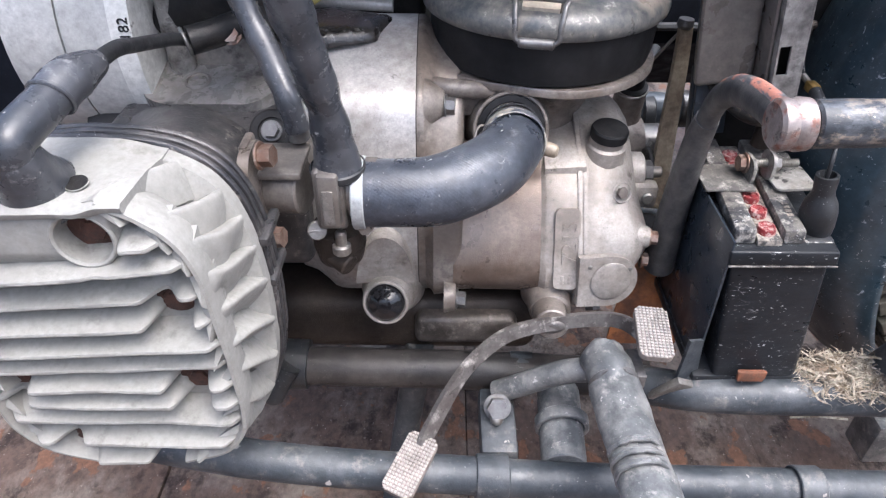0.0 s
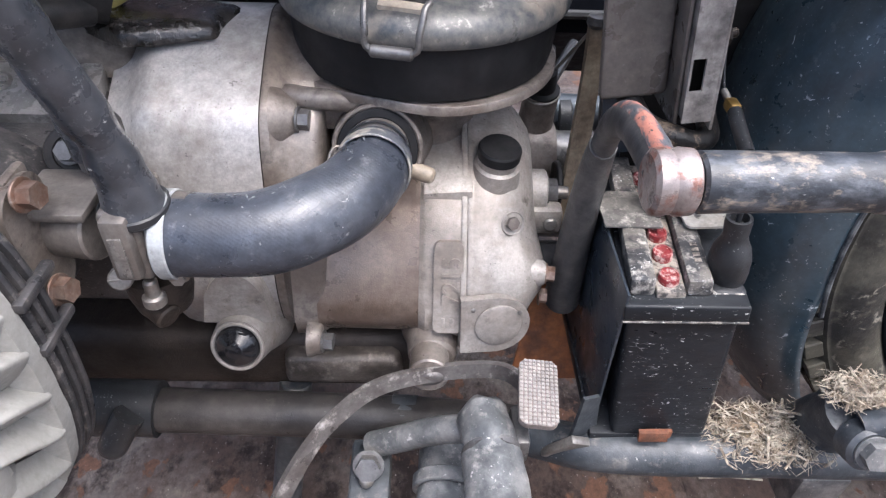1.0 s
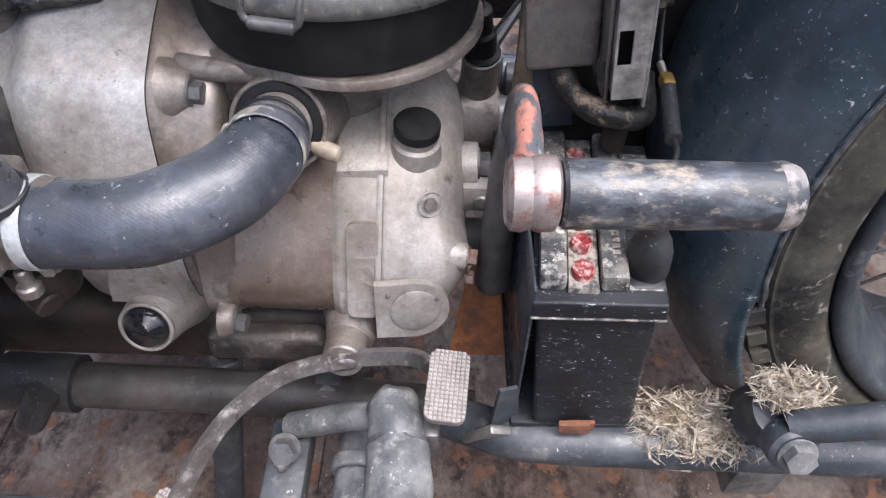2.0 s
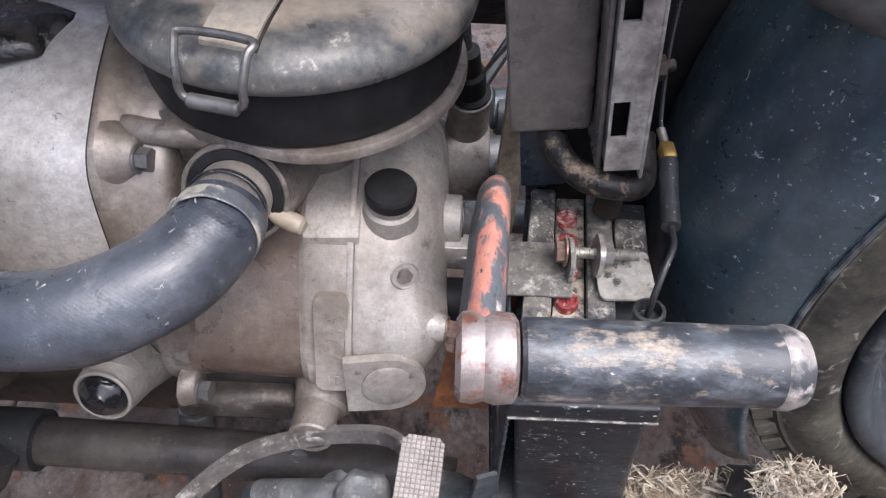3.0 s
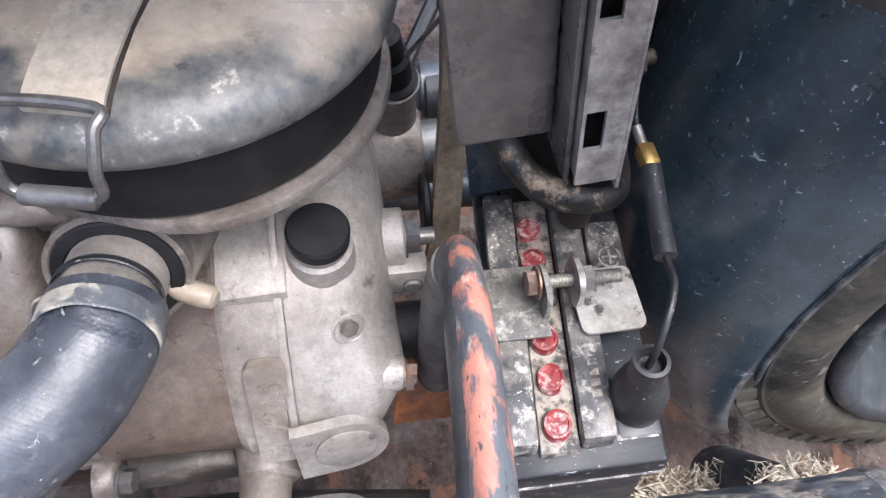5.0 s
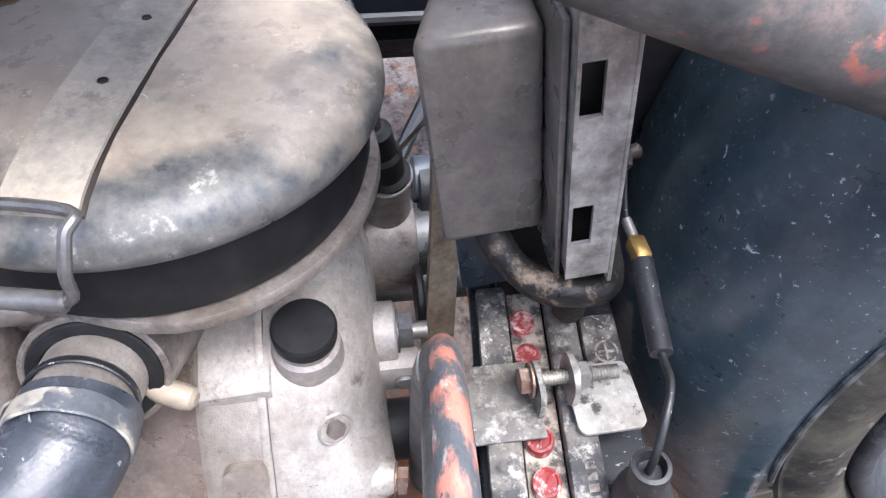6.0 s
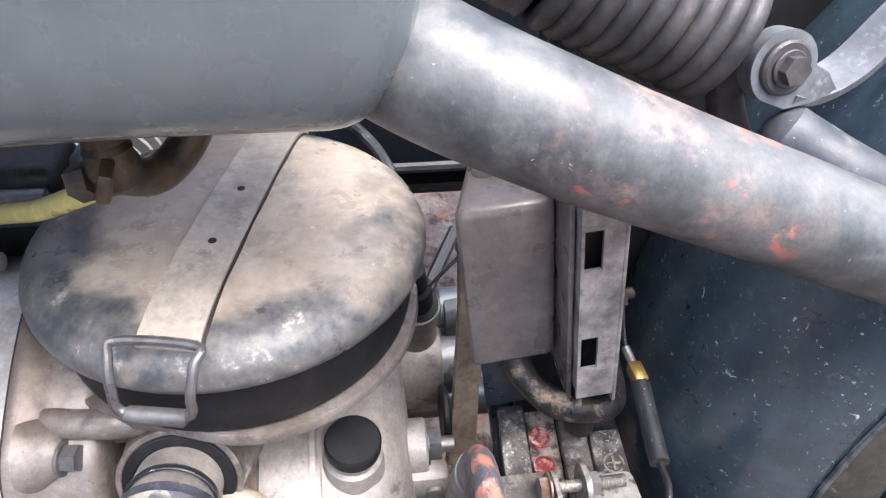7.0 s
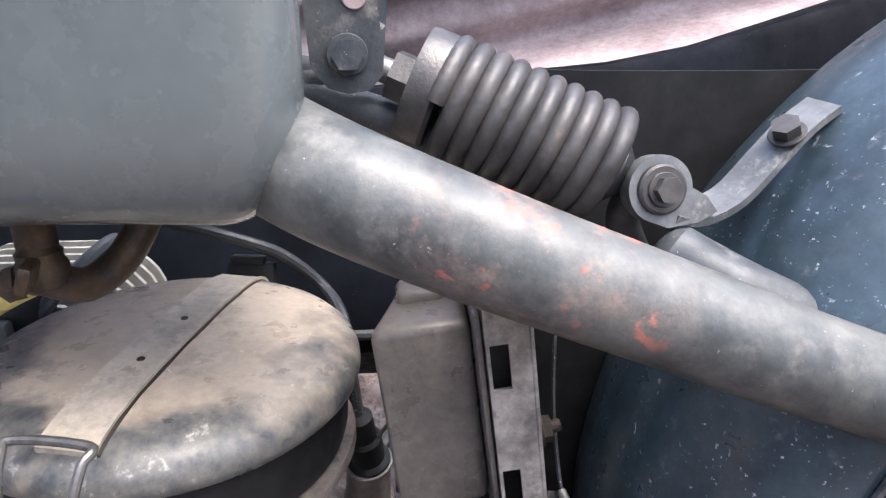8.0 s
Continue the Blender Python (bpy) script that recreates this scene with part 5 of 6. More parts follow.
recess = part("plug_recess", ring((-0.2035, 0.4140, 0.5756), (0, -0.17, 0.98), 0.0058, 0.0063, 0.0008, 28, 0.0003), M_HEAD, cyl)
# no real hollow here: the dark disc paints the shade of one
part("recess_shade", lathe([(0.0060, 0), (0.0060, 0.0005), (0, 0.0005)], (-0.2035, 0.4140, 0.5762), (0, -0.17, 0.98), 24), M_PIT, recess, "flat dark disc for the shade in the recess")
part("lead", sweep(spline([(-0.199, 0.450, 0.6605), (-0.2005, 0.485, 0.657), (-0.2088, 0.53, 0.6427), (-0.2077, 0.585, 0.6266), (-0.2035, 0.607, 0.6185)], 8), 0.0052, 14), M_RUBBER, lead)

# ---- carburettor, its cable sleeve and the intake hose ----
carb = thing("carburettor", (-0.082, 0.496, 0.478), "small grey alloy carburettor with slotted brass screws", "carburettor")
part("inlet_tube", rod((-0.139, 0.506, 0.545), (-0.097, 0.498, 0.547), 0.0205), M_CARB, carb)
part("inlet_shelf", block((-0.137, 0.479, 0.564), (-0.095, 0.526, 0.57), 0.002), M_CARB, carb, "dusty casting shelf")
part("throttle_body", block((-0.087, 0.475, 0.524), (-0.064, 0.521, 0.574), 0.004, 3), M_CARB, carb)
part("slide_chamber", block((-0.083, 0.468, 0.53), (-0.0675, 0.501, 0.574), 0.003, 2), M_CARB, carb, "grey slide chamber")
part("side_window", block((-0.0795, 0.4665, 0.534), (-0.0715, 0.4685, 0.563), 0.0008), M_TAPPET, carb)
part("outlet", rod((-0.065, 0.498, 0.548), (-0.042, 0.498, 0.548), 0.022), M_CARB, carb)
part("float_bowl", lathe([(0.008, 0), (0.018, 0.006), (0.021, 0.02), (0.021, 0.036)], (-0.077, 0.504, 0.473), (0, 0, 1), 28), M_SUMP, carb)
part("banjo", rod((-0.081, 0.493, 0.488), (-0.067, 0.483, 0.484), 0.009), M_SUMP, carb)
part("wide_screw", join(lathe([(0.0075, 0), (0.0075, 0.004), (0.0065, 0.005), (0, 0.005)], (-0.09, 0.486, 0.517), (0.2, -0.9, 0.4), 20), turned(block((-0.007, -0.0008, 0), (0.007, 0.0008, 0.0006), 0.0002), facing((-0.0889, 0.4812, 0.5193), (0.2, -0.9, 0.4)))), M_STEEL, carb)
part("idle_screw", join(rod((-0.072, 0.483, 0.518), (-0.072, 0.482, 0.504), 0.0045), rod((-0.072, 0.482, 0.507), (-0.072, 0.4815, 0.498), 0.0072)), M_STEEL, carb)
sleeve = thing("cable_sleeve", (-0.078, 0.491, 0.558), "thick dusty black rubber cable sleeve above the carburettor", "cable sleeve")
part("sleeve", sweep(spline([(-0.07, 0.491, 0.564), (-0.0705, 0.49, 0.584), (-0.073, 0.485, 0.618), (-0.078, 0.474, 0.656), (-0.083, 0.462, 0.694), (-0.095, 0.441, 0.758), (-0.127, 0.431, 0.848), (-0.197, 0.461, 0.918)], 8), lambda s: 0.0185 - 0.0058 * smooth(0.0, 0.28, s) + 0.0005 * math.sin(s * 60) + 0.0006 * math.sin(s * 37), 24), M_CABLE, sleeve)
part("sleeve_collar", ring((-0.07, 0.491, 0.5655), (-0.03, -0.05, 1), 0.0180, 0.0202, 0.006, 32, 0.001), M_RUBBER, sleeve)
slim = thing("cable_sleeve", (-0.102, 0.521, 0.583), "slimmer black rubber cable sleeve beside the carburettor", "cable sleeve")
part("sleeve", sweep(spline([(-0.102, 0.521, 0.583), (-0.107, 0.523, 0.608), (-0.12, 0.541, 0.631), (-0.14, 0.561, 0.67), (-0.157, 0.571, 0.738), (-0.177, 0.581, 0.848)], 8), lambda s: 0.0095 + 0.0004 * math.sin(s * 45), 18), M_CABLE, slim)
part("ferrule", rod((-0.1015, 0.521, 0.574), (-0.103, 0.5215, 0.588), 0.0080), M_DARKSTEEL, slim)
for ob in (carb, sleeve, slim):
    settle(ob, (0.007, 0.082, 0.811), (0, 0, 0), 1.058)

hose = thing("intake_hose", (-0.03, 0.5, 0.50), "bent dusty black rubber intake hose with a pale clamp", "hose")
HP = spline([(-0.0595, 0.5195, 0.529), (-0.029, 0.519, 0.529), (0.001, 0.523, 0.5295), (0.026, 0.536, 0.531), (0.0462, 0.5525, 0.5334), (0.0584, 0.57, 0.5368), (0.0644, 0.5845, 0.5392), (0.0656, 0.597, 0.5385)], 10)
part("hose_wall", rough_up(sweep(HP, lambda s: 0.0272 + 0.0012 * math.sin(min(1, max(0, (s - 0.12) / 0.62)) * 3.14) - 0.0006 * (s > 0.8), 40), 0.0006, 35), M_HOSE, hose)
for k, ang, half in ((60, 108, 0.0022), (58, 96, 0.0018), (50, 102, 0.0022), (49, 96, 0.0016), (46, 90, 0.0022), (26, 96, 0.0024), (25, 100, 0.0020), (23, 92, 0.0016), (18, 90, 0.0024), (17, 96, 0.0020)):
    along = (HP[k + 1] - HP[k - 1]).normalized()
    side = along.cross(Vector((0, 0, 1))).normalized()
    n = side * math.cos(radians(ang)) + side.cross(along) * math.sin(radians(ang))
    part("hose_mark", rough_up(turned(block((-half, -0.0005, -0.0012), (half, 0.0005, 0.0002), 0.0003, 1), facing(HP[k] + n * 0.0282, n) @ pose(0, 0, 0, 0, 0, 37 * k)), 0.0005, 300, k), M_MARK, hose)
NECK = Vector((0.0, -0.94, 0.34)).normalized()
SEAT = Vector((0.0658, 0.621, 0.5325))
part("hose_lip", ring(SEAT + NECK * 0.020, NECK, 0.0240, 0.0253, 0.005), M_RUBBER, hose)
part("hose_tape", rough_up(ring((0.0652, 0.5885, 0.5400), (-0.05, -0.985, 0.165), 0.0258, 0.0275, 0.012, 40, 0.0006), 0.0004, 90), M_TAPE, hose, "grubby tape round the hose end")
part("inner_sleeve", rod(SEAT - NECK * 0.005, SEAT + NECK * 0.022, 0.0240), M_CASE, hose, "dusty metal sleeve")
part("collar", ring(SEAT - NECK * 0.004, NECK, 0.0240, 0.0308, 0.009), M_SEAL, hose, "black rubber collar")
part("collar_rim", ring(SEAT - NECK * 0.008, NECK, 0.0308, 0.0345, 0.012), M_BELL, hose)
clamp = part("hose_clamp", ring((-0.0645, 0.5195, 0.529), (1, 0, 0), 0.0272, 0.0292, 0.010), M_CLAMP, hose, "pale worm-drive hose clamp")
part("clamp_screw", join(block((-0.0615, 0.507, 0.500), (-0.0505, 0.523, 0.511), 0.0015), bolt((-0.056, 0.508, 0.5055), (0, -1, 0.1), 0.0052, 0.006)), M_STEEL, clamp)
part("wire_tie", sweep(spline([(0.036, 0.575, 0.526), (0.032, 0.59, 0.536), (0.036, 0.598, 0.547), (0.044, 0.6, 0.543), (0.04, 0.592, 0.531)], 5), 0.0012, 6), M_STEEL, hose, "twisted bit of wire")

# ---- air filter ----
FX, FY = 0.0995, 0.7235
filt = thing("air_filter", (FX, FY, 0.571), "round air filter with worn brown-grey lid, strap and wire clip", "air filter")
part("filter_drum", lathe([(0.098, 0), (0.104, 0.002), (0.1060, 0.010), (0.1085, 0.043), (0.106, 0.0455)], (FX, FY, 0.5715), (0, 0, 1), 72), M_SEAL, filt, "black rubber filter drum")
LID = [(0.108, 0.6155), (0.1130, 0.6157), (0.1150, 0.6178), (0.1160, 0.6220), (0.1157, 0.6265), (0.1135, 0.6315), (0.108, 0.6370), (0.0995, 0.6415), (0.087, 0.6448), (0.070, 0.6470), (0.045, 0.6485), (0.02, 0.6490), (0, 0.6491)]
part("lid", lathe([(r, z - 0.6155) for r, z in LID], (FX, FY, 0.6155), (0, 0, 1), 80), M_LID, filt, "worn brown and grey painted lid")


def lid_z(r):
    for (r0, z0), (r1, z1) in zip(LID[3:], LID[4:]):
        if r1 <= r <= r0:
            return z1 + (z0 - z1) * (r - r1) / (r0 - r1)
    return 0.6491


su = Vector((0.200, 0.980, 0))
sv = Vector((0.980, -0.200, 0))
OFF = sv * 0.0050
secs = []
for i in range(41):
    s = -0.1040 + 0.2195 * i / 40
    ring_pts = []
    for v, up in ((-0.0158, 0.0004), (-0.0152, 0.0020), (-0.0125, 0.0016), (0.0115, 0.0016), (0.0140, 0.0024), (0.0150, 0.0024), (0.0146, -0.002), (-0.0146, -0.002)):
        q = su * s + sv * v + OFF
        r = min(q.length, 0.1158)
        ring_pts.append((FX + q.x * 1.012, FY + q.y * 1.012, lid_z(r) + up + 0.0006))
    secs.append(ring_pts)
part("strap", loft(secs), M_STRAP, filt, "flat metal strap across the lid", 25)
# dark strip beside the strap: grime, and the strap's shadow line built in
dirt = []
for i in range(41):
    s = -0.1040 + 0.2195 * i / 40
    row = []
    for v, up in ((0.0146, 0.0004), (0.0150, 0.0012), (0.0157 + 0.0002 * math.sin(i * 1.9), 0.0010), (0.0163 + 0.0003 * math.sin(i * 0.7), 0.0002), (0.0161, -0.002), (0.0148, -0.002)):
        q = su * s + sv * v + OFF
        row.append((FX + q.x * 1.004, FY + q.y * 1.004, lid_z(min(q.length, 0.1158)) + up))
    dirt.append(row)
part("edge_line", loft(dirt), M_SUMP, filt, "dark line of grime and painted shadow along the strap")
for s in (0.0121, -0.038):
    q = su * s + OFF
    part("rivet", lathe([(0.0023, 0), (0.0021, 0.0006), (0.0011, 0.0003), (0, 0.0002)], (FX + q.x, FY + q.y, lid_z(q.length) + 0.0021), (0, 0, 1), 14), M_SUMP, filt)
front = Vector((FX, FY, 0)) - su * 0.117 + OFF
wire = [front + sv * a - su * b + Vector((0, 0, c)) for a, b, c in ((-0.0185, -0.005, 0.6500), (-0.0195, 0.003, 0.6465), (-0.0180, 0.0105, 0.634), (-0.0145, 0.0125, 0.6215), (0.0145, 0.0125, 0.6215), (0.0180, 0.0105, 0.634), (0.0195, 0.003, 0.6465), (0.0185, -0.005, 0.6500))]
clip = part("wire_clip", sweep(spline(wire, 5, True) + wire[:1], 0.0024, 10, caps=True), M_DARKSTEEL, filt, "bent wire clip")
part("clip_bar", rod(front - sv * 0.0145 - su * 0.0125 + Vector((0, 0, 0.6205)), front + sv * 0.0145 - su * 0.0125 + Vector((0, 0, 0.6205)), 0.0042), M_DARKSTEEL, clip)
back = Vector((FX, FY, 0)) + su * 0.118 + OFF
part("back_catch", join(turned(block((-0.019, -0.005, -0.018), (0.019, 0.005, 0.008), 0.003), pose(back.x, back.y, 0.640, -12, 0, -11)), turned(block((-0.015, -0.008, 0.006), (0.012, 0.003, 0.013), 0.002), pose(back.x, back.y, 0.640, -12, 0, -11))), M_SEAL, filt, "black back catch")

# ---- battery in its holder ----
bat = thing("battery", (0.292, 0.605, 0.325), "black plastic battery with red filler caps, dusty and speckled", "battery")
part("case", loft([[(0.291 + (x - 0.291) * k, 0.604 + (y - 0.604) * k, z) for x, y in [(0.291 + u, 0.604 + v) for u, v in rounded(0.093, 0.172, 0.006, 4)]] for k, z in ((0.93, 0.327), (0.945, 0.330), (0.985, 0.455))]), M_BATTERY, bat, "black case with pale specks")
part("lid", bevel(block((0.2415, 0.515, 0.455), (0.3415, 0.693, 0.4685), 0.002), 0.0005), M_BATTERY, bat, "black lid rim with a pale worn edge")
part("lid_edge", rough_up(block((0.2412, 0.5142, 0.4541), (0.3418, 0.5160, 0.4554), 0.0004), 0.0004, 160), M_BATTOP, bat)
for y0, y1 in ((0.526, 0.602), (0.622, 0.690)):
    part("top_block", block((0.246, y0, 0.468), (0.2665, y1, 0.4825), 0.003), M_BATTOP, bat)
part("top_block", block((0.2915, 0.526, 0.468), (0.312, 0.690, 0.4815), 0.003), M_BATTOP, bat)
part("cap_channel", block((0.2675, 0.524, 0.468), (0.2905, 0.690, 0.4735), 0.001), M_DUSTPAD, bat, "dust-caked channel")
for k, y in enumerate((0.5375, 0.5635, 0.5875, 0.6135, 0.640, 0.6645)):
    c = part("filler_cap", join(lathe([(0.0086, 0), (0.0088, 0.003), (0.0080, 0.0052), (0.0066, 0.0055), (0.006, 0.0045), (0, 0.0045)], (0.2785 - 0.02 * (y - 0.5375), y, 0.4733), (0, 0, 1), 24), turned(block((-0.006, -0.0011, 0.0), (0.006, 0.0011, 0.0016), 0.0004), pose(0.2785 - 0.02 * (y - 0.5375), y, 0.4768, 0, 0, 35 * k + 20))), M_REDCAP, bat, "red filler cap")
part("terminal_shelf", block((0.313, 0.528, 0.462), (0.3395, 0.560, 0.4695), 0.002), M_BATTOP, bat)
part("terminal_shelf", block((0.313, 0.610, 0.466), (0.338, 0.662, 0.482), 0.003), M_BATTOP, bat)
part("plus_mark", join(ring((0.327, 0.634, 0.482), (0, 0, 1), 0.0065, 0.0078, 0.0008, 24, 0.0002), block((0.3215, 0.6332, 0.482), (0.3325, 0.6348, 0.4828), 0.0002), block((0.3262, 0.6285, 0.482), (0.3278, 0.6395, 0.4828), 0.0002)), M_DUSTPAD, bat)
for k in range(4):
    part("label_bar", block((0.3005, 0.548 + 0.006 * k, 0.4815), (0.3065, 0.552 + 0.006 * k, 0.482), 0.0001), M_DUSTPAD, bat)
part("case_mark", block((0.270, 0.5115, 0.331), (0.297, 0.5165, 0.342), 0.001), M_RUST, bat, "rusty red mark low on the case")

LEANING = Matrix(((0.9, 0.10, -0.082, 0.0110), (0, 0.97, 0.0986, -0.0370), (0, 0, 1.0107, 0.0065), (0, 0, 0, 1)))
for ob in bat.children:
    ob.data.transform(LEANING)

holder = thing("battery_holder", (0.29, 0.6, 0.31), "black steel battery tray with a bolted hold-down strap", "battery holder")
part("tray", block((0.242, 0.503, 0.3265), (0.345, 0.685, 0.3365), 0.002), M_BATTERY, holder)
part("side_plate", turned(block((-0.0012, -0.085, -0.075), (0.0012, 0.055, 0.083), 0.0008), pose(0.2445, 0.596, 0.4055, 0, -1, 0)), M_PAINT, holder)
part("tray_tab", block((0.2855, 0.498, 0.337), (0.3075, 0.5015, 0.347), 0.001), M_RUST, holder)
part("strap", rough_up(block((0.2385, 0.5775, 0.4938), (0.2830, 0.6235, 0.4962), 0.0009), 0.0003, 60), M_STRAPPLATE, holder, "dusty grey hold-down strap")
part("strap_lug", turned(plate(rounded(0.028, 0.026, 0.010), (0, 0, 0), (1, 0, 0), 0.003, 0.0006), pose(0.280, 0.6013, 0.504)), M_STRAPPLATE, holder)
part("strap", turned(plate(rounded(0.036, 0.040, 0.005), (0.0035, -0.004, -0.001), (0, 0, 1), 0.002, 0.0006), pose(0.3141, 0.5993, 0.498, 0, -3, 0)), M_PALEPLATE, holder, "pale scratched hold-down strap")
part("strap_lug", turned(plate(rounded(0.026, 0.026, 0.010), (0, 0, 0), (1, 0, 0), 0.003, 0.0006), pose(0.2981, 0.6033, 0.5075)), M_BRACKET, holder)
part("strap_bolt", join(rod((0.2740, 0.6043, 0.5085), (0.3261, 0.6043, 0.5085), 0.0036), *[ring((0.2755 + 0.0016 * k, 0.6043, 0.5085), (1, 0, 0), 0.0034, 0.0041, 0.0007, 14, 0.0002) for k in range(32)]), M_ZINC, holder, "zinc threaded bolt")
part("strap_bolt_head", bolt((0.2790, 0.6043, 0.5085), (-1, 0, 0), 0.0075, 0.0055), M_COPPER, holder)
part("strap_nut", bolt((0.3011, 0.6043, 0.5085), (1, 0, 0), 0.0078, 0.006), M_STEEL, holder)

cable = thing("battery_cable", (0.33, 0.55, 0.47), "grey wire with black rubber terminal boot and brass bullet connector", "cable")
part("terminal_boot", lathe([(0.0115, 0), (0.0138, 0.003), (0.0146, 0.010), (0.0146, 0.022), (0.0128, 0.031), (0.0098, 0.037), (0.0086, 0.042), (0.0092, 0.053), (0.0088, 0.0565), (0.0068, 0.0568), (0.0055, 0.050)], (0.3225, 0.540, 0.478), (-0.12, 0.03, 1), 28), M_RUBBER, cable, "black rubber terminal boot")
part("boot_foot", block((0.308, 0.522, 0.475), (0.333, 0.556, 0.482), 0.003), M_RUBBER, cable)
part("wire", sweep(spline([(0.3158, 0.5415, 0.528), (0.3155, 0.543, 0.545), (0.320, 0.553, 0.557), (0.3265, 0.567, 0.560), (0.3285, 0.580, 0.558), (0.3295, 0.592, 0.558)], 10), 0.0019, 12), M_RUBBER, cable)
part("heat_sleeve", sweep(spline([(0.3285, 0.583, 0.558), (0.3315, 0.608, 0.561), (0.3345, 0.632, 0.565)], 5), 0.0055, 14), M_RUBBER, cable)
part("connector", block((0.330, 0.631, 0.5615), (0.339, 0.646, 0.5705), 0.002), M_BRASS, cable, "brass bullet connector")
part("connector_tip", rod((0.3345, 0.644, 0.5665), (0.3325, 0.657, 0.5705), 0.0028), M_STEEL, cable)
part("thin_wire", sweep(spline([(0.3325, 0.655, 0.570), (0.331, 0.664, 0.585), (0.33, 0.68, 0.62), (0.338, 0.72, 0.68)], 6), 0.0014, 6), M_RUBBER, cable)

breather = thing("breather_hose", (0.30, 0.65, 0.53), "bent black rubber hose stained with oil", "hose")
part("hose_wall", sweep(spline([(0.262, 0.70, 0.562), (0.270, 0.665, 0.548), (0.283, 0.648, 0.540), (0.303, 0.640, 0.536), (0.320, 0.641, 0.534), (0.330, 0.655, 0.535), (0.331, 0.68, 0.545)], 7), lambda s: 0.0092 + 0.0008 * math.sin(s * 19), 16), M_OILY, breather)
part("hose_stub", rod((0.312, 0.652, 0.50), (0.312, 0.650, 0.53), 0.0095), M_SUMP, breather)

# ---- regulator box on a slotted strip ----
LEAN = pose(0.258, 0.663, 0.557, 0, -7.3, 0)
reg = thing("regulator_box", (0.262, 0.70, 0.557), "dark grey painted metal regulator box with chipped red undercoat", "regulator box")
cover = block((-0.0205, 0.0, -0.001), (0.0345, 0.056, 0.120), 0.006, 3)
for v in cover.verts:
    if v.co.x < 0.005:
        v.co.x += 0.017 * v.co.y / 0.056
part("box_cover", turned(cover, LEAN), M_BOX, reg)
part("box_step", turned(block((-0.004, 0.030, 0.112), (0.024, 0.054, 0.127), 0.005, 3), LEAN), M_BOX, reg)
part("box_flange", turned(block((0.0350, -0.020, -0.018), (0.0382, 0.050, 0.132), 0.001), LEAN), M_BOX, reg)
strip_bm = bmesh.new()
us = [-0.0066, -0.0048, 0.0048, 0.0155]
vs = [-0.004, 0.022, 0.048, 0.098, 0.124, 0.150]
vg = [[strip_bm.verts.new((u, 0, v)) for v in vs] for u in us]
for i in range(3):
    for j in range(5):
        if not (i == 1 and j in (1, 3)):
            strip_bm.faces.new((vg[i][j], vg[i + 1][j], vg[i + 1][j + 1], vg[i][j + 1]))
ext = bmesh.ops.extrude_face_region(strip_bm, geom=list(strip_bm.faces))
for v in ext["geom"]:
    if isinstance(v, bmesh.types.BMVert):
        v.co.y += 0.0025
turned(strip_bm, LEAN @ Matrix.Translation((0.0455, -0.028, -0.006)))
part("slotted_strip", strip_bm, M_BRACKET, reg, "galvanised slotted strip")
part("strip_side", turned(block((0.0611, -0.028, -0.018), (0.0634, 0.0, 0.147), 0.0006), LEAN), M_BRACKET, reg)
part("strip_return", turned(block((0.0392, -0.026, -0.008), (0.0408, 0.03, 0.150), 0.0006), LEAN), M_BRACKET, reg)
part("box_stud", join(turned(rod((0.062, -0.006, 0.048), (0.078, -0.006, 0.0500), 0.0036), LEAN), turned(bolt((0.0655, -0.006, 0.0484), (1, 0, 0), 0.0075, 0.005), LEAN)), M_SUMP, reg)
# black block added inside the strip so its slots read as shaded
part("strip_backing", turned(block((0.0414, -0.012, -0.005), (0.0622, 0.034, 0.149), 0.001), LEAN), M_PIT, reg, "black fill that paints the shade behind the slots")
part("box_foot", turned(block((-0.008, 0.036, -0.14), (0.012, 0.048, 0.002), 0.002), LEAN), M_PAINT, reg)
part("box_back_plate", turned(block((-0.012, 0.015, -0.06), (0.02, 0.02, 0.0), 0.001), LEAN), M_PAINT, reg)
part("box_top_stay", turned(block((0.042, 0.03, 0.118), (0.058, 0.045, 0.19), 0.002), LEAN), M_PAINT, reg)

# ---- kick starter ----
kick = thing("kick_starter", (0.225, 0.61, 0.40), "kick starter lever with chipped orange-red paint and a scuffed black grip", "kick starter")
part("lower_arm", sweep(spline([(0.230, 0.620, 0.380), (0.229, 0.616, 0.410), (0.2275, 0.609, 0.470), (0.2268, 0.598, 0.530), (0.2265, 0.588, 0.560)], 7), lambda s: 0.0200 - 0.0080 * s, 20, (0.84, 1.05)), M_KICKLOW, kick, "dusty dark lower arm")
ARM = spline([(0.2265, 0.589, 0.556), (0.226, 0.580, 0.576), (0.2245, 0.563, 0.593), (0.2215, 0.530, 0.610), (0.218, 0.488, 0.6205), (0.215, 0.455, 0.6255)], 8)
arm = part("upper_arm", sweep(ARM, lambda s: 0.0110, 20, (0.80, 1.0)), M_KICKLOW, kick, "dark worn upper arm")
part("worn_face", rough_up(sweep([q + Vector((0.0008, 0.0006, 0.0036)) for q in ARM[8:]], 0.0093, 20, (0.80, 1.0)), 0.0005, 120), M_KICKARM, arm, "chipped orange-red paint")
part("hub", lathe([(0.0135, 0), (0.0162, 0.002), (0.0168, 0.006), (0.0155, 0.010), (0.0168, 0.014), (0.0162, 0.0205), (0.014, 0.022)], (0.2065, 0.4487, 0.6254), (1, 0, 0.02), 32), M_HUB, kick, "worn bare metal hub")
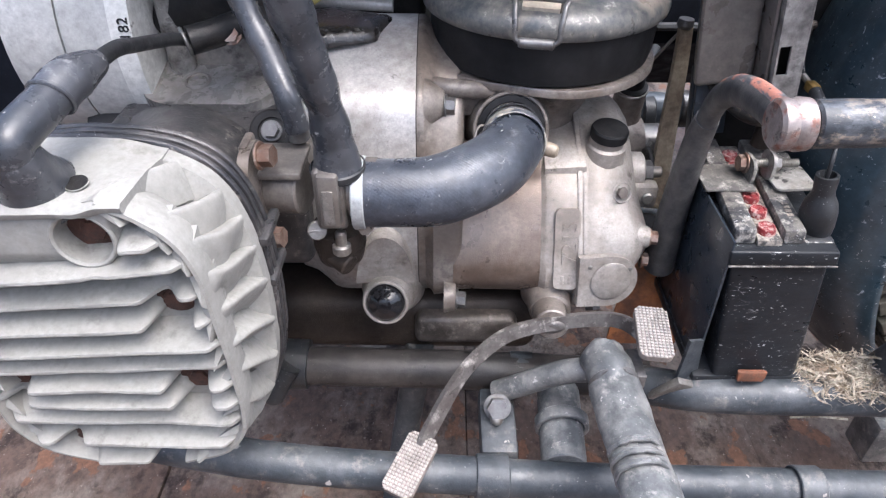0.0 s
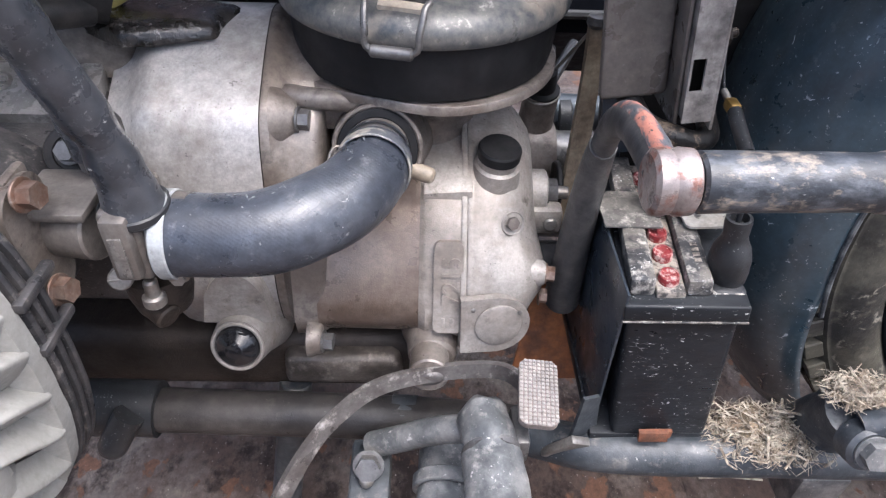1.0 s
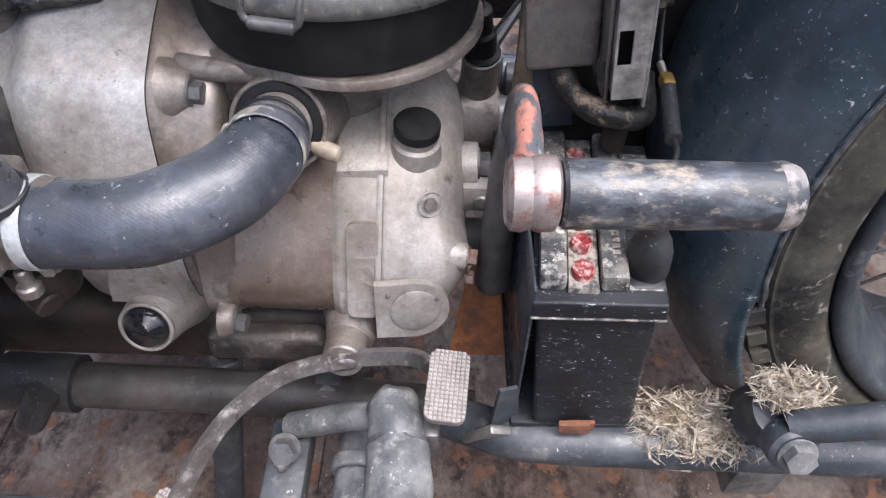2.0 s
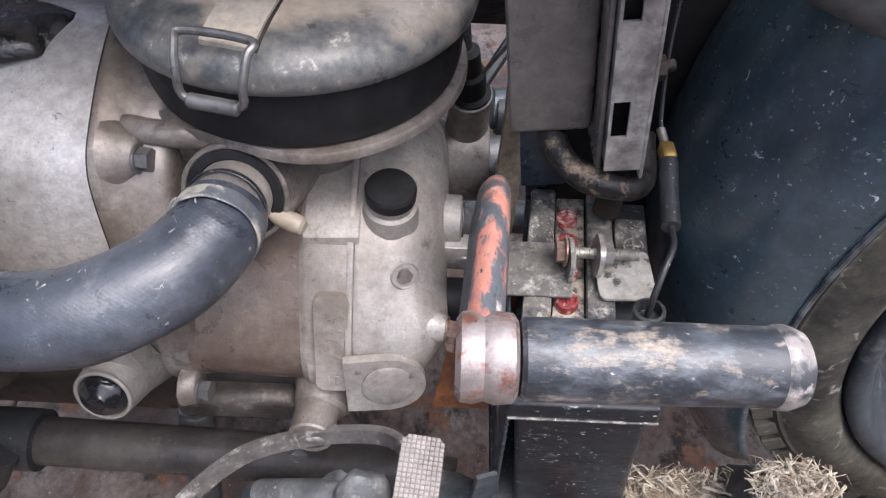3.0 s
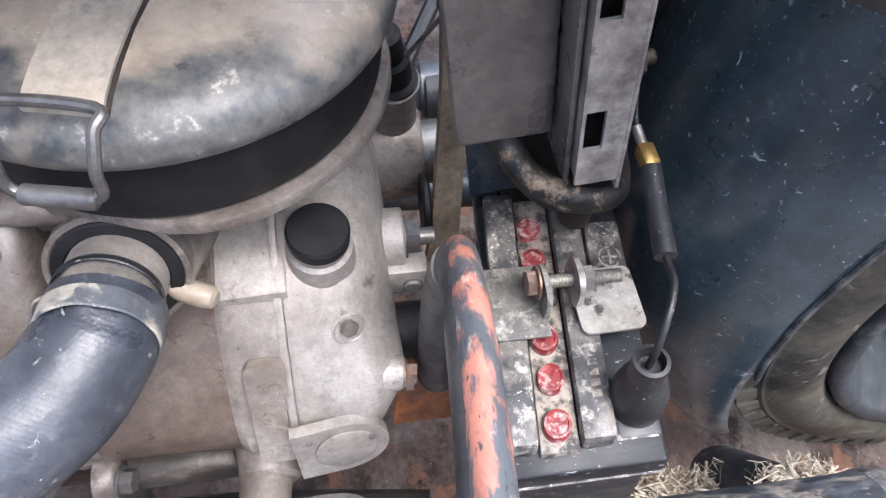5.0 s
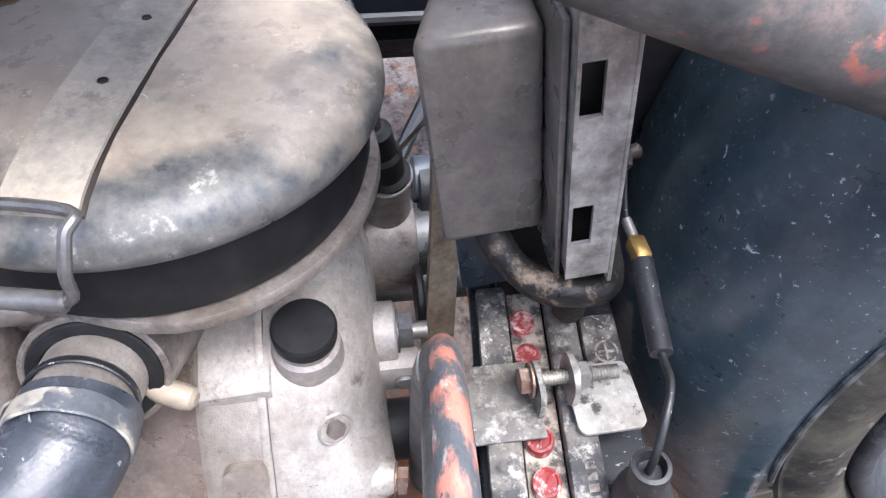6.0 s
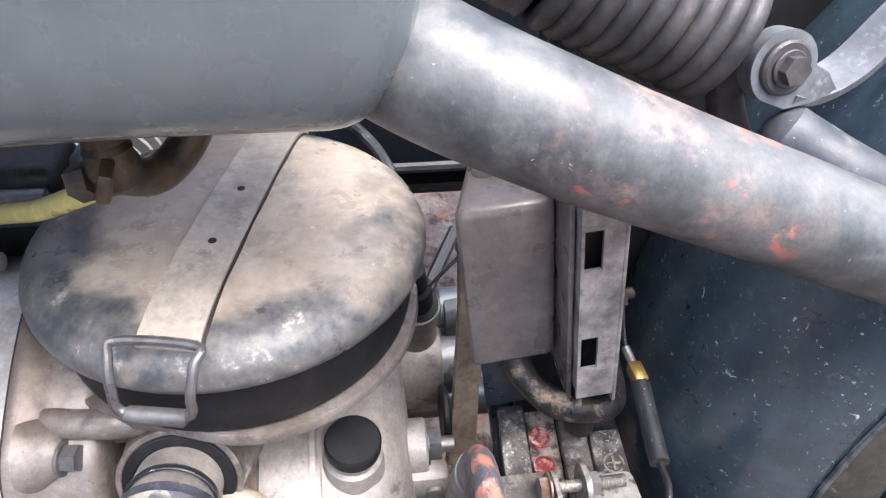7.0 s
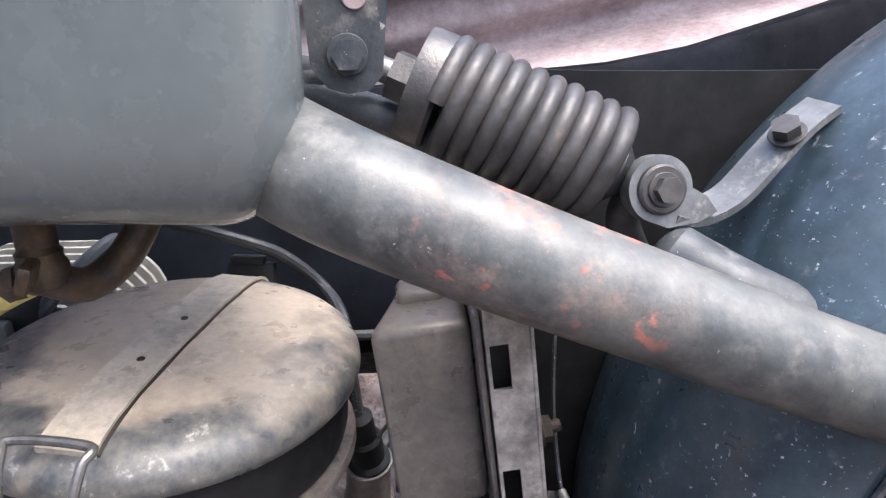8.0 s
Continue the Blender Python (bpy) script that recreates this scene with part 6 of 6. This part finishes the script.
part("grip", rough_up(lathe([(0.0135, 0), (0.0152, 0.0015), (0.0150, 0.02), (0.0147, 0.06), (0.0145, 0.084), (0.0148, 0.092), (0.0130, 0.0975), (0.008, 0.1005), (0, 0.101)], (0.2295, 0.4487, 0.6259), (1, 0, 0.02), 40), 0.0004, 60), M_GRIP, kick, "scuffed black rubber grip")
part("grip_tip", rough_up(lathe([(0.0143, 0.0885), (0.0152, 0.0900), (0.0153, 0.0935), (0.0134, 0.0985), (0.0083, 0.1014), (0, 0.1020)], (0.2295, 0.4487, 0.6259), (1, 0, 0.02), 40), 0.0003, 60), M_TIP, kick, "worn pale grip tip")

# ---- gear pedal ----
pedal = thing("gear_pedal", (0.09, 0.53, 0.36), "heel and toe gear pedal with two dusty ribbed rubber pads", "gear pedal")
part("rocker", bar(spline([(0.188, 0.506, 0.385), (0.1735, 0.526, 0.3835), (0.1521, 0.533, 0.3808), (0.1095, 0.530, 0.3782), (0.0663, 0.517, 0.3759), (0.0344, 0.493, 0.3674), (0.014, 0.470, 0.3533), (-0.0074, 0.447, 0.3208), (-0.012, 0.440, 0.313)], 6), 0.0060, 0.0130, (0, 0.35, 1), 0.0022), M_PEDAL, pedal, "worn steel rocker bar")
part("pivot_lug", rough_up(loft([[(0.108 + r * 1.35 * math.cos(a), y, 0.3745 + r * 0.8 * math.sin(a)) for a in [2 * math.pi * k / 24 for k in range(24)]] for r, y in ((0.0105, 0.536), (0.0100, 0.529), (0.0080, 0.5262), (0.004, 0.5255))]), 0.0006, 90), M_PEDAL, pedal, "", 50)
part("pivot_shaft", rod((0.109, 0.565, 0.368), (0.108, 0.530, 0.375), 0.0165), M_BELL, pedal)


def pad(centre, normal, w, h, rows, cols, spin):
    m = facing(centre, normal) @ pose(0, 0, 0, 0, 0, spin)
    base = part("pad", turned(plate(rounded(w, h, 0.007), (0, 0, -0.003), (0, 0, 1), 0.006, 0.0015), m), M_PADBASE, pedal, "dusty ribbed rubber pad")
    bms = []
    for i in range(cols):
        for j in range(rows):
            u, v = -w / 2 + w * (i + 0.5) / cols, -h / 2 + h * (j + 0.5) / rows
            if abs(u) > w * 0.36 and abs(v) > h * 0.43:
                continue
            bms.append(block((u - w / cols * 0.40, v - h / rows * 0.40, 0.002), (u + w / cols * 0.40, v + h / rows * 0.40, 0.0042), 0.0005, 1))
    part("pad_ribs", turned(join(*bms), m), M_PAD, base)


pad((0.1895, 0.4945, 0.4005), (0.03, -0.14, 0.99), 0.0295, 0.055, 17, 9, -17)
pad((-0.022, 0.422, 0.310), (-0.05, -0.20, 0.98), 0.029, 0.058, 17, 9, -12)

# ---- hand lever, cables and shaft behind the gearbox ----
lever = thing("shift_lever", (0.24, 0.73, 0.40), "flat rust-yellowed steel hand shift lever", "lever")
part("blade", bar(spline([(0.243, 0.706, 0.39), (0.2475, 0.722, 0.43), (0.2505, 0.738, 0.49), (0.2500, 0.742, 0.54), (0.2475, 0.744, 0.585)], 6), lambda s: 0.025 - 0.011 * s, 0.005, (0.25, -1, 0.2)), material("yellowed_steel", (0.46, 0.38, 0.27), 0.5, 0.2, (0.20, 0.15, 0.105), 40, (0.4, 0.65), (0.08, 0.06, 0.045), 80, (0.6, 0.8), bump=0.3, bump_scale=600), lever)
part("lever_tip", lathe([(0.006, 0), (0.0085, 0.004), (0.0075, 0.01), (0, 0.012)], (0.2465, 0.744, 0.582), (0.05, 0, 1), 18), M_DARKSTEEL, lever)
part("lever_disc", rod((0.229, 0.725, 0.43), (0.235, 0.725, 0.43), 0.024), M_BLACKIRON, lever)
part("pull_rod", sweep([(0.217, 0.774, 0.518), (0.2465, 0.752, 0.577)], 0.0016, 8), M_STEEL, lever)
cable2 = thing("speedometer_cable", (0.205, 0.795, 0.49), "black rubber cable with a ribbed boot on the gearbox", "cable")
part("boot", lathe([(0.0165, 0), (0.0168, 0.004), (0.0130, 0.007), (0.0135, 0.028), (0.0105, 0.031), (0.0100, 0.052), (0.006, 0.055)], (0.216, 0.778, 0.502), (-0.12, -0.25, 1), 24), M_SEAL, cable2)
part("boot_ring", ring((0.216, 0.778, 0.501), (-0.12, -0.25, 1), 0.0160, 0.0182, 0.003), M_STEEL, cable2)
part("cable", sweep(spline([(0.2095, 0.7655, 0.552), (0.205, 0.775, 0.585), (0.198, 0.810, 0.612), (0.181, 0.84, 0.625), (0.155, 0.835, 0.652), (0.125, 0.825, 0.67), (0.045, 0.815, 0.7), (-0.105, 0.805, 0.76)], 7), 0.0048, 10), M_RUBBER, cable2)
part("side_cable", sweep(spline([(0.222, 0.79, 0.500), (0.240, 0.822, 0.512), (0.256, 0.850, 0.522)], 5), 0.006, 10), M_RUBBER, cable2)
shaft = thing("drive_shaft", (0.26, 0.80, 0.47), "blue-grey steel drive shaft with a black coupling", "drive shaft")
part("tube", rod((0.236, 0.815, 0.463), (0.36, 0.815, 0.458), 0.0185), M_GREYTUBE, shaft)
part("coupling", rod((0.240, 0.812, 0.455), (0.254, 0.812, 0.455), 0.025), M_RUBBER, shaft)
part("coupling_ring", ring((0.285, 0.815, 0.461), (1, 0, -0.04), 0.0185, 0.022, 0.012), M_DARKSTEEL, shaft)
whole("mud_plate", rough_up(plate([(-0.03, -0.12), (0.05, -0.12), (0.06, 0.0), (0.045, 0.06), (0.036, 0.03), (0.005, 0.022), (-0.015, -0.03)], (0.224, 0.662, 0.370), (0.0, -0.95, 0.3), 0.003), 0.001, 30), M_ORANGE, "rusty orange mud plate below the gearbox", "plate")

# ---- rear wheel and fender ----
WC = Vector((0.777, 0.655, 0.505))
wheel = thing("motorcycle_wheel", WC, "dusty rear motorcycle wheel with a blocky tyre", "wheel")


def hoop(profile_pts, seg=120, closed=True):
    bm = bmesh.new()
    loops = [[bm.verts.new((WC.x + r * math.cos(2 * math.pi * k / seg), y, WC.z + r * math.sin(2 * math.pi * k / seg))) for k in range(seg)] for y, r in profile_pts]
    n = len(loops)
    for i in range(n if closed else n - 1):
        a, b = loops[i], loops[(i + 1) % n]
        for k in range(seg):
            j = (k + 1) % seg
            bm.faces.new((a[k], a[j], b[j], b[k]))
    return bm


half = [(0.602, 0.290), (0.590, 0.2925), (0.5805, 0.2955), (0.5755, 0.2995), (0.5720, 0.306), (0.5700, 0.315), (0.5705, 0.325), (0.5735, 0.334), (0.5762, 0.3385), (0.5770, 0.3405), (0.5764, 0.3425), (0.580, 0.347), (0.590, 0.352), (0.60, 0.3555), (0.655, 0.358)]
tyre = part("tyre", hoop(half + [(2 * 0.655 - y, r) for y, r in reversed(half[:-1])]), M_TYRE, wheel, "dusty tyre with ringed sidewall", 40)
bms = []
for k in range(72):
    a = 2 * math.pi * k / 72
    for row, y in enumerate((0.588, 0.613, 0.640, 0.670, 0.697, 0.722)):
        off = a + (0.5 if row % 2 else 0) * 2 * math.pi / 72
        b = block((-0.0098, y - 0.0105, 0.345), (0.0098, y + 0.0105, 0.3675 - abs(y - 0.655) * 0.09), 0.001, 1)
        bms.append(turned(b, Matrix.Translation((WC.x, 0, WC.z)) @ Matrix.Rotation(off, 4, "Y")))
part("tread", join(*bms), M_TYRE, tyre, "worn tread blocks")["kind"] = "stuff"
RIM_HALF = [(0.600, 0.2915), (0.588, 0.2930), (0.5770, 0.2940), (0.5738, 0.2925), (0.5722, 0.2890), (0.5730, 0.2830), (0.5765, 0.2785), (0.5810, 0.2765), (0.5880, 0.2735), (0.600, 0.266), (0.615, 0.258), (0.655, 0.254)]
rim = part("rim", hoop(RIM_HALF + [(1.31 - y, r) for y, r in reversed(RIM_HALF[:-1])] + [(0.70, 0.285), (0.61, 0.285)]), M_RIM, wheel, "dusty blue-grey painted rim", 50)
part("hub", lathe([(0.03, -0.05), (0.085, -0.045), (0.09, -0.02), (0.055, -0.01), (0.055, 0.02), (0.09, 0.03), (0.03, 0.05)], WC, (0, 1, 0), 40), M_TUBE, wheel)
for k in range(36):
    a = 2 * math.pi * k / 36
    b = a + (0.5 if k % 2 else -0.5)
    y = 0.655 + (0.025 if k % 4 < 2 else -0.025)
    part("spoke", sweep([(WC.x + 0.086 * math.cos(b), y, WC.z + 0.086 * math.sin(b)), (WC.x + 0.256 * math.cos(a), 0.655, WC.z + 0.256 * math.sin(a))], 0.0019, 6), M_DARKSTEEL, rim)
part("axle", rod((WC.x, 0.53, WC.z), (WC.x, 0.78, WC.z), 0.010), M_STEEL, wheel)

fender = thing("rear_fender", (0.5, 0.68, 0.35), "deep blue-black painted rear fender, scratched and speckled with dust", "fender")
bm = bmesh.new()
rows = []
prof_f = [(-0.108, 0.352), (-0.107, 0.358), (-0.102, 0.372), (-0.092, 0.388), (-0.075, 0.402), (-0.052, 0.413), (-0.026, 0.419), (0, 0.421), (0.026, 0.419), (0.052, 0.413), (0.075, 0.402), (0.092, 0.388), (0.102, 0.372), (0.107, 0.358), (0.108, 0.352)]
for i in range(61):
    a = radians(216 - 170 * i / 60)
    line = []
    for dy, r in prof_f:
        low = max(0, (radians(190) < a) * (a - radians(190)) / radians(26))
        rr = r + 0.025 * low * (abs(dy) / 0.108) ** 3
        line.append(bm.verts.new((WC.x + rr * math.cos(a), 0.680 + dy, WC.z + rr * math.sin(a))))
    rows.append(line)
for p, q in zip(rows, rows[1:]):
    for j in range(len(p) - 1):
        bm.faces.new((p[j], p[j + 1], q[j + 1], q[j]))
sheet = part("sheet", rough_up(bm, 0.0008, 8), M_FENDER, fender, angle=60)
sheet.modifiers.new("thick", "SOLIDIFY").thickness = 0.0018
edge = part("rolled_edge", sweep([(WC.x + 0.352 * math.cos(radians(196 - 150 * i / 60)), 0.5715, WC.z + 0.352 * math.sin(radians(196 - 150 * i / 60))) for i in range(61)], 0.0022, 8), material("worn_edge", (0.16, 0.17, 0.17), 0.5, 0.2, (0.03, 0.035, 0.04), 60, (0.4, 0.6)), fender)
part("fender_stay", bar(spline([(0.373, 0.655, 0.741), (0.389, 0.659, 0.738), (0.409, 0.663, 0.746), (0.429, 0.669, 0.765), (0.445, 0.675, 0.779), (0.461, 0.68, 0.789)], 6), 0.020, 0.0042, (-0.45, -0.25, 0.85)), M_STAYPLATE, fender, "grey flat steel stay")
part("stay_bolt", bolt((0.436, 0.667, 0.776), (-0.5, -0.35, 0.8), 0.0072, 0.0065), M_SPRING, fender)

guard = thing("inner_mudguard", (0.38, 0.75, 0.30), "black sheet metal splash guard between the regulator and the rear fender", "mudguard")
part("folded_edge", sweep([(0.292, 0.766, 0.30), (0.291, 0.766, 0.55), (0.292, 0.766, 0.80)], 0.004, 10), M_SEAL, guard)
part("sheet", rough_up(loft([[(x, y, z) for z in (0.30, 0.40, 0.50, 0.60, 0.70, 0.80)] + [(x, y + 0.003, z) for z in (0.80, 0.70, 0.60, 0.50, 0.40, 0.30)] for x, y in ((0.292, 0.765), (0.32, 0.752), (0.36, 0.744), (0.40, 0.742), (0.46, 0.744), (0.52, 0.75))]), 0.0008, 30), M_SEAL, guard)

# ---- saddle spring ----
spring = thing("saddle_spring", (0.30, 0.66, 0.76), "dusty coil spring of the saddle between two bolted eyes", "spring")
A = Vector((0.2208, 0.694, 0.8115))
B = Vector((0.365, 0.664, 0.752))
ax = (B - A).normalized()
s1 = ax.cross(Vector((0, 0, 1))).normalized()
s2 = s1.cross(ax)
c0, c1 = A + ax * 0.047, A + ax * 0.137
coil = []
turns = 9.5
for k in range(int(turns * 28) + 1):
    a = 2 * math.pi * k / 28
    coil.append(c0 + (c1 - c0) * (k / (turns * 28)) + (s1 * math.cos(a) + s2 * math.sin(a)) * 0.0262)
part("coil", sweep(coil, 0.0053, 16), M_SPRING, spring, "", 60)
part("end_cup", lathe([(0.012, 0), (0.029, 0.001), (0.0295, 0.004), (0.0295, 0.014), (0.027, 0.016)], A + ax * 0.031, ax, 32), M_SPRING, spring)
part("end_plug", lathe([(0.017, 0), (0.017, 0.008), (0.010, 0.014)], c1 - ax * 0.004, ax, 20), M_RUBBER, spring)
part("lock_nut", bolt(A + ax * 0.020, ax, 0.013, 0.010, False), M_SPRING, spring)
part("rod", rod(A + ax * 0.006, A + ax * 0.15, 0.0065), M_DARKSTEEL, spring)
part("hanger", plate([(-0.0175, 0.0), (-0.0165, -0.010), (-0.010, -0.017), (0.0, -0.0185), (0.010, -0.016), (0.018, -0.006), (0.022, 0.06), (0.022, 0.20), (-0.022, 0.20), (-0.021, 0.05)], A + Vector((-0.003, -0.012, 0.002)), (0, 1, 0), 0.004), M_TUBE, spring, "grey hanger plate")
part("hanger_bolt", bolt(A + Vector((-0.003, -0.013, 0.002)), (0.05, -1, 0.05), 0.0078, 0.006), M_TUBE, spring)
part("hanger_hole", lathe([(0.006, 0), (0.0055, 0.0006), (0, 0.0006)], A + Vector((0.001, -0.0125, 0.028)), (0, -1, 0), 16), M_CLOTH, spring)
eye = part("eye_bracket", plate([(0.0165 * math.cos(radians(a)), 0.0165 * math.sin(radians(a))) for a in range(0, 245, 12)] + [(0.004, -0.019), (0.020, -0.017), (0.030, -0.012), (0.024, -0.004)], B + Vector((0, -0.006, 0)), (0.1, -0.97, 0.2), 0.010, 0.003), M_STAYPLATE, spring, "grey eye bracket")
part("eye_boss", lathe([(0.0125, 0), (0.0122, 0.0022), (0.0110, 0.0032), (0.0088, 0.0032)], B + Vector((0.001, -0.0155, 0.002)), (0.1, -0.97, 0.2), 36), M_SPRING, eye)
part("eye_bolt", bolt(B + Vector((0.0013, -0.0184, 0.0026)), (0.1, -0.97, 0.2), 0.0066, 0.005), M_SPRING, eye)
part("far_arm", sweep(spline([B + Vector((0.0, 0.010, 0.0)), B + Vector((-0.006, 0.012, -0.022)), B + Vector((0.004, 0.010, -0.045))], 5), 0.009, 16), M_SPRING, eye)

# ---- fuel tank with its tap ----
tank = thing("fuel_tank", (-0.05, 0.72, 0.75), "smooth grey painted fuel tank", "fuel tank")
secs = []
ENDS = [(0.166 + 0.0385 * math.sin(radians(a)), 0.1205 - 0.042 * (1 - math.cos(radians(a))), 0.1195 - 0.042 * (1 - math.cos(radians(a))), 0.005) for a in range(0, 91, 9)] + [(0.2045, 0.04, 0.04, 0.005)]
for x, w, h, dz in [(-0.42, 0.04, 0.05, 0.07), (-0.40, 0.09, 0.10, 0.06), (-0.34, 0.125, 0.13, 0.04), (-0.2, 0.14, 0.145, 0.024), (0.0, 0.133, 0.134, 0.024), (0.10, 0.124, 0.1225, 0.012), (0.135, 0.122, 0.1205, 0.008)] + ENDS:
    pts = []
    for k in range(56):
        a = 2 * math.pi * k / 56
        c, s = math.cos(a), math.sin(a)
        e = 0.36 + 0.06 * min(max((x - 0.10) / 0.10, 0), 1)
        pts.append((x, 0.712 + w * 1.04 * math.copysign(abs(c) ** e, c), 0.858 + dz + h * 1.0 * math.copysign(abs(s) ** e, s)))
    secs.append([(px + 0.004 - 0.16 * (py - 0.595) * min(max((px - 0.06) / 0.12, 0), 1), py, pz) for px, py, pz in pts])
part("shell", loft(secs), M_TANK, tank, angle=70)
tap = part("tap_body", join(rod((0.072, 0.655, 0.765), (0.072, 0.655, 0.728), 0.0090), lathe([(0.008, 0), (0.0112, 0.003), (0.0118, 0.012), (0.0100, 0.016), (0.0104, 0.019), (0.0080, 0.022)], (0.073, 0.653, 0.708), (-0.03, 0.05, 1), 24)), M_TAP, tank, "grubby fuel tap")
part("tap_nut", bolt((0.072, 0.655, 0.745), (0, 0, 1), 0.0145, 0.008), M_TAP, tap)
part("union_nut", bolt((0.066, 0.650, 0.7145), (-1, 0.2, -0.35), 0.0088, 0.010, False), M_TAP, tap)
part("tap_key", turned(block((-0.003, -0.016, -0.007), (0.003, 0.0, 0.007), 0.002), pose(0.074, 0.643, 0.722, 0, 20, 10)), M_TAP, tap)
part("tap_lever", sweep(spline([(0.074, 0.653, 0.714), (0.085, 0.668, 0.704), (0.098, 0.685, 0.712), (0.11, 0.70, 0.735)], 6), 0.0088, 16), M_TAP, tap, "rust-brown outlet elbow")
fuel = whole("fuel_hose", sweep(spline([(0.070, 0.650, 0.712), (0.058, 0.652, 0.706), (0.028, 0.668, 0.688), (-0.005, 0.69, 0.672), (-0.06, 0.71, 0.655), (-0.12, 0.70, 0.62), (-0.16, 0.68, 0.60)], 7), 0.0052, 12), M_YELLOW, "translucent yellow fuel hose under the tank", "hose")

# ---- the far cylinder seen past the filter ----
far = thing("far_cylinder", (-0.2, 0.98, 0.40), "pale finned cylinder on the far side of the engine", "cylinder")
for i in range(9):
    y = 0.87 + 0.02 * i
    part("fin", turned(plate(rounded(0.20, 0.22, 0.05), (0, 0, 0), (0, 1, 0), 0.005), pose(-0.10, y, 0.49)), M_HEAD, far)
part("core", rod((-0.10, 0.84, 0.49), (-0.10, 1.05, 0.49), 0.07), M_BLACKIRON, far)
ignition = thing("coil_housing", (-0.05, 0.80, 0.58), "black coil housing with a clip beyond the engine", "coil")
part("housing", rough_up(block((-0.085, 0.775, 0.575), (-0.015, 0.83, 0.645), 0.01, 3), 0.001, 50), M_BLACKIRON, ignition)
part("clip", block((-0.07, 0.765, 0.61), (-0.02, 0.776, 0.635), 0.003), M_DARKSTEEL, ignition)
part("lead", sweep(spline([(-0.03, 0.79, 0.61), (0.0, 0.82, 0.645), (0.02, 0.86, 0.66), (0.0, 0.90, 0.62)], 6), 0.006, 10), M_TUBE, ignition)
whole("brake_rod", sweep([(-0.130, 0.742, 0.608), (-0.09, 0.740, 0.607), (-0.045, 0.738, 0.605)], 0.006, 14), M_CRANK, "worn metal rod above the crankcase", "rod")

# ---- straw caught on the frame ----
def straw(name, centre, spread, count, seed, label):
    r = random.Random(seed)
    verts, faces = [], []
    for _ in range(count):
        c = Vector(centre) + Vector([max(-1.9, min(1.9, r.gauss(0, 0.9))) * s for s in spread])
        yaw = r.uniform(0, 6.3)
        d = Vector((math.cos(yaw), math.sin(yaw) * 0.7, r.uniform(-0.16, 0.18))).normalized()
        n = 0.003 + 0.027 * r.random() ** 1.7
        w = r.choice((0.00015, 0.0002, 0.0002, 0.0003, 0.0003, 0.0004, 0.0007, 0.0011))
        side = d.cross(Vector((0, 0, 1))).normalized() * w
        up = Vector((0, 0, w * 0.7))
        bend = Vector((r.uniform(-1, 1), r.uniform(-1, 1), r.uniform(-0.6, 1))) * n * 0.34
        k = len(verts)
        for t in (-1, 0, 1):
            p = c + d * n * t * 0.5 + (bend if t == 0 else Vector())
            verts += [p - side, p + up, p + side]
        for s in (0, 3):
            for a in range(3):
                b = (a + 1) % 3
                faces.append((k + s + a, k + s + b, k + s + 3 + b, k + s + 3 + a))
    me = bpy.data.meshes.new("m")
    me.from_pydata([tuple(v) for v in verts], [], faces)
    return tagged(part(name, me, M_STRAW), label, "straw", kind="stuff")


straw("straw", (0.392, 0.508, 0.332), (0.026, 0.014, 0.0050), 2000, 3, "dry straw and grass caught behind the battery")
straw("straw", (0.442, 0.500, 0.399), (0.012, 0.008, 0.0035), 1000, 5, "tuft of dry straw on the frame post")
whole("dirt_clump", rough_up(lathe([(0.001, 0.012), (0.012, 0.009), (0.024, 0.003), (0.028, -0.006), (0.012, -0.010)], (0.385, 0.514, 0.328), (0, 0, 1), 24), 0.006, 60), M_DIRT, "clump of dry dirt under the straw", "dirt", "stuff")
for p, q in (((0.34, 0.487, 0.296), (0.395, 0.486, 0.295)), ((0.415, 0.506, 0.392), (0.488, 0.486, 0.396)), ((0.40, 0.52, 0.346), (0.43, 0.508, 0.350))):
    whole("straw_stalk", sweep([p, ((p[0] + q[0]) / 2, (p[1] + q[1]) / 2, (p[2] + q[2]) / 2 + 0.003), q], 0.0011, 6), M_STRAW, "long dry straw stalk on the frame tube", "straw")
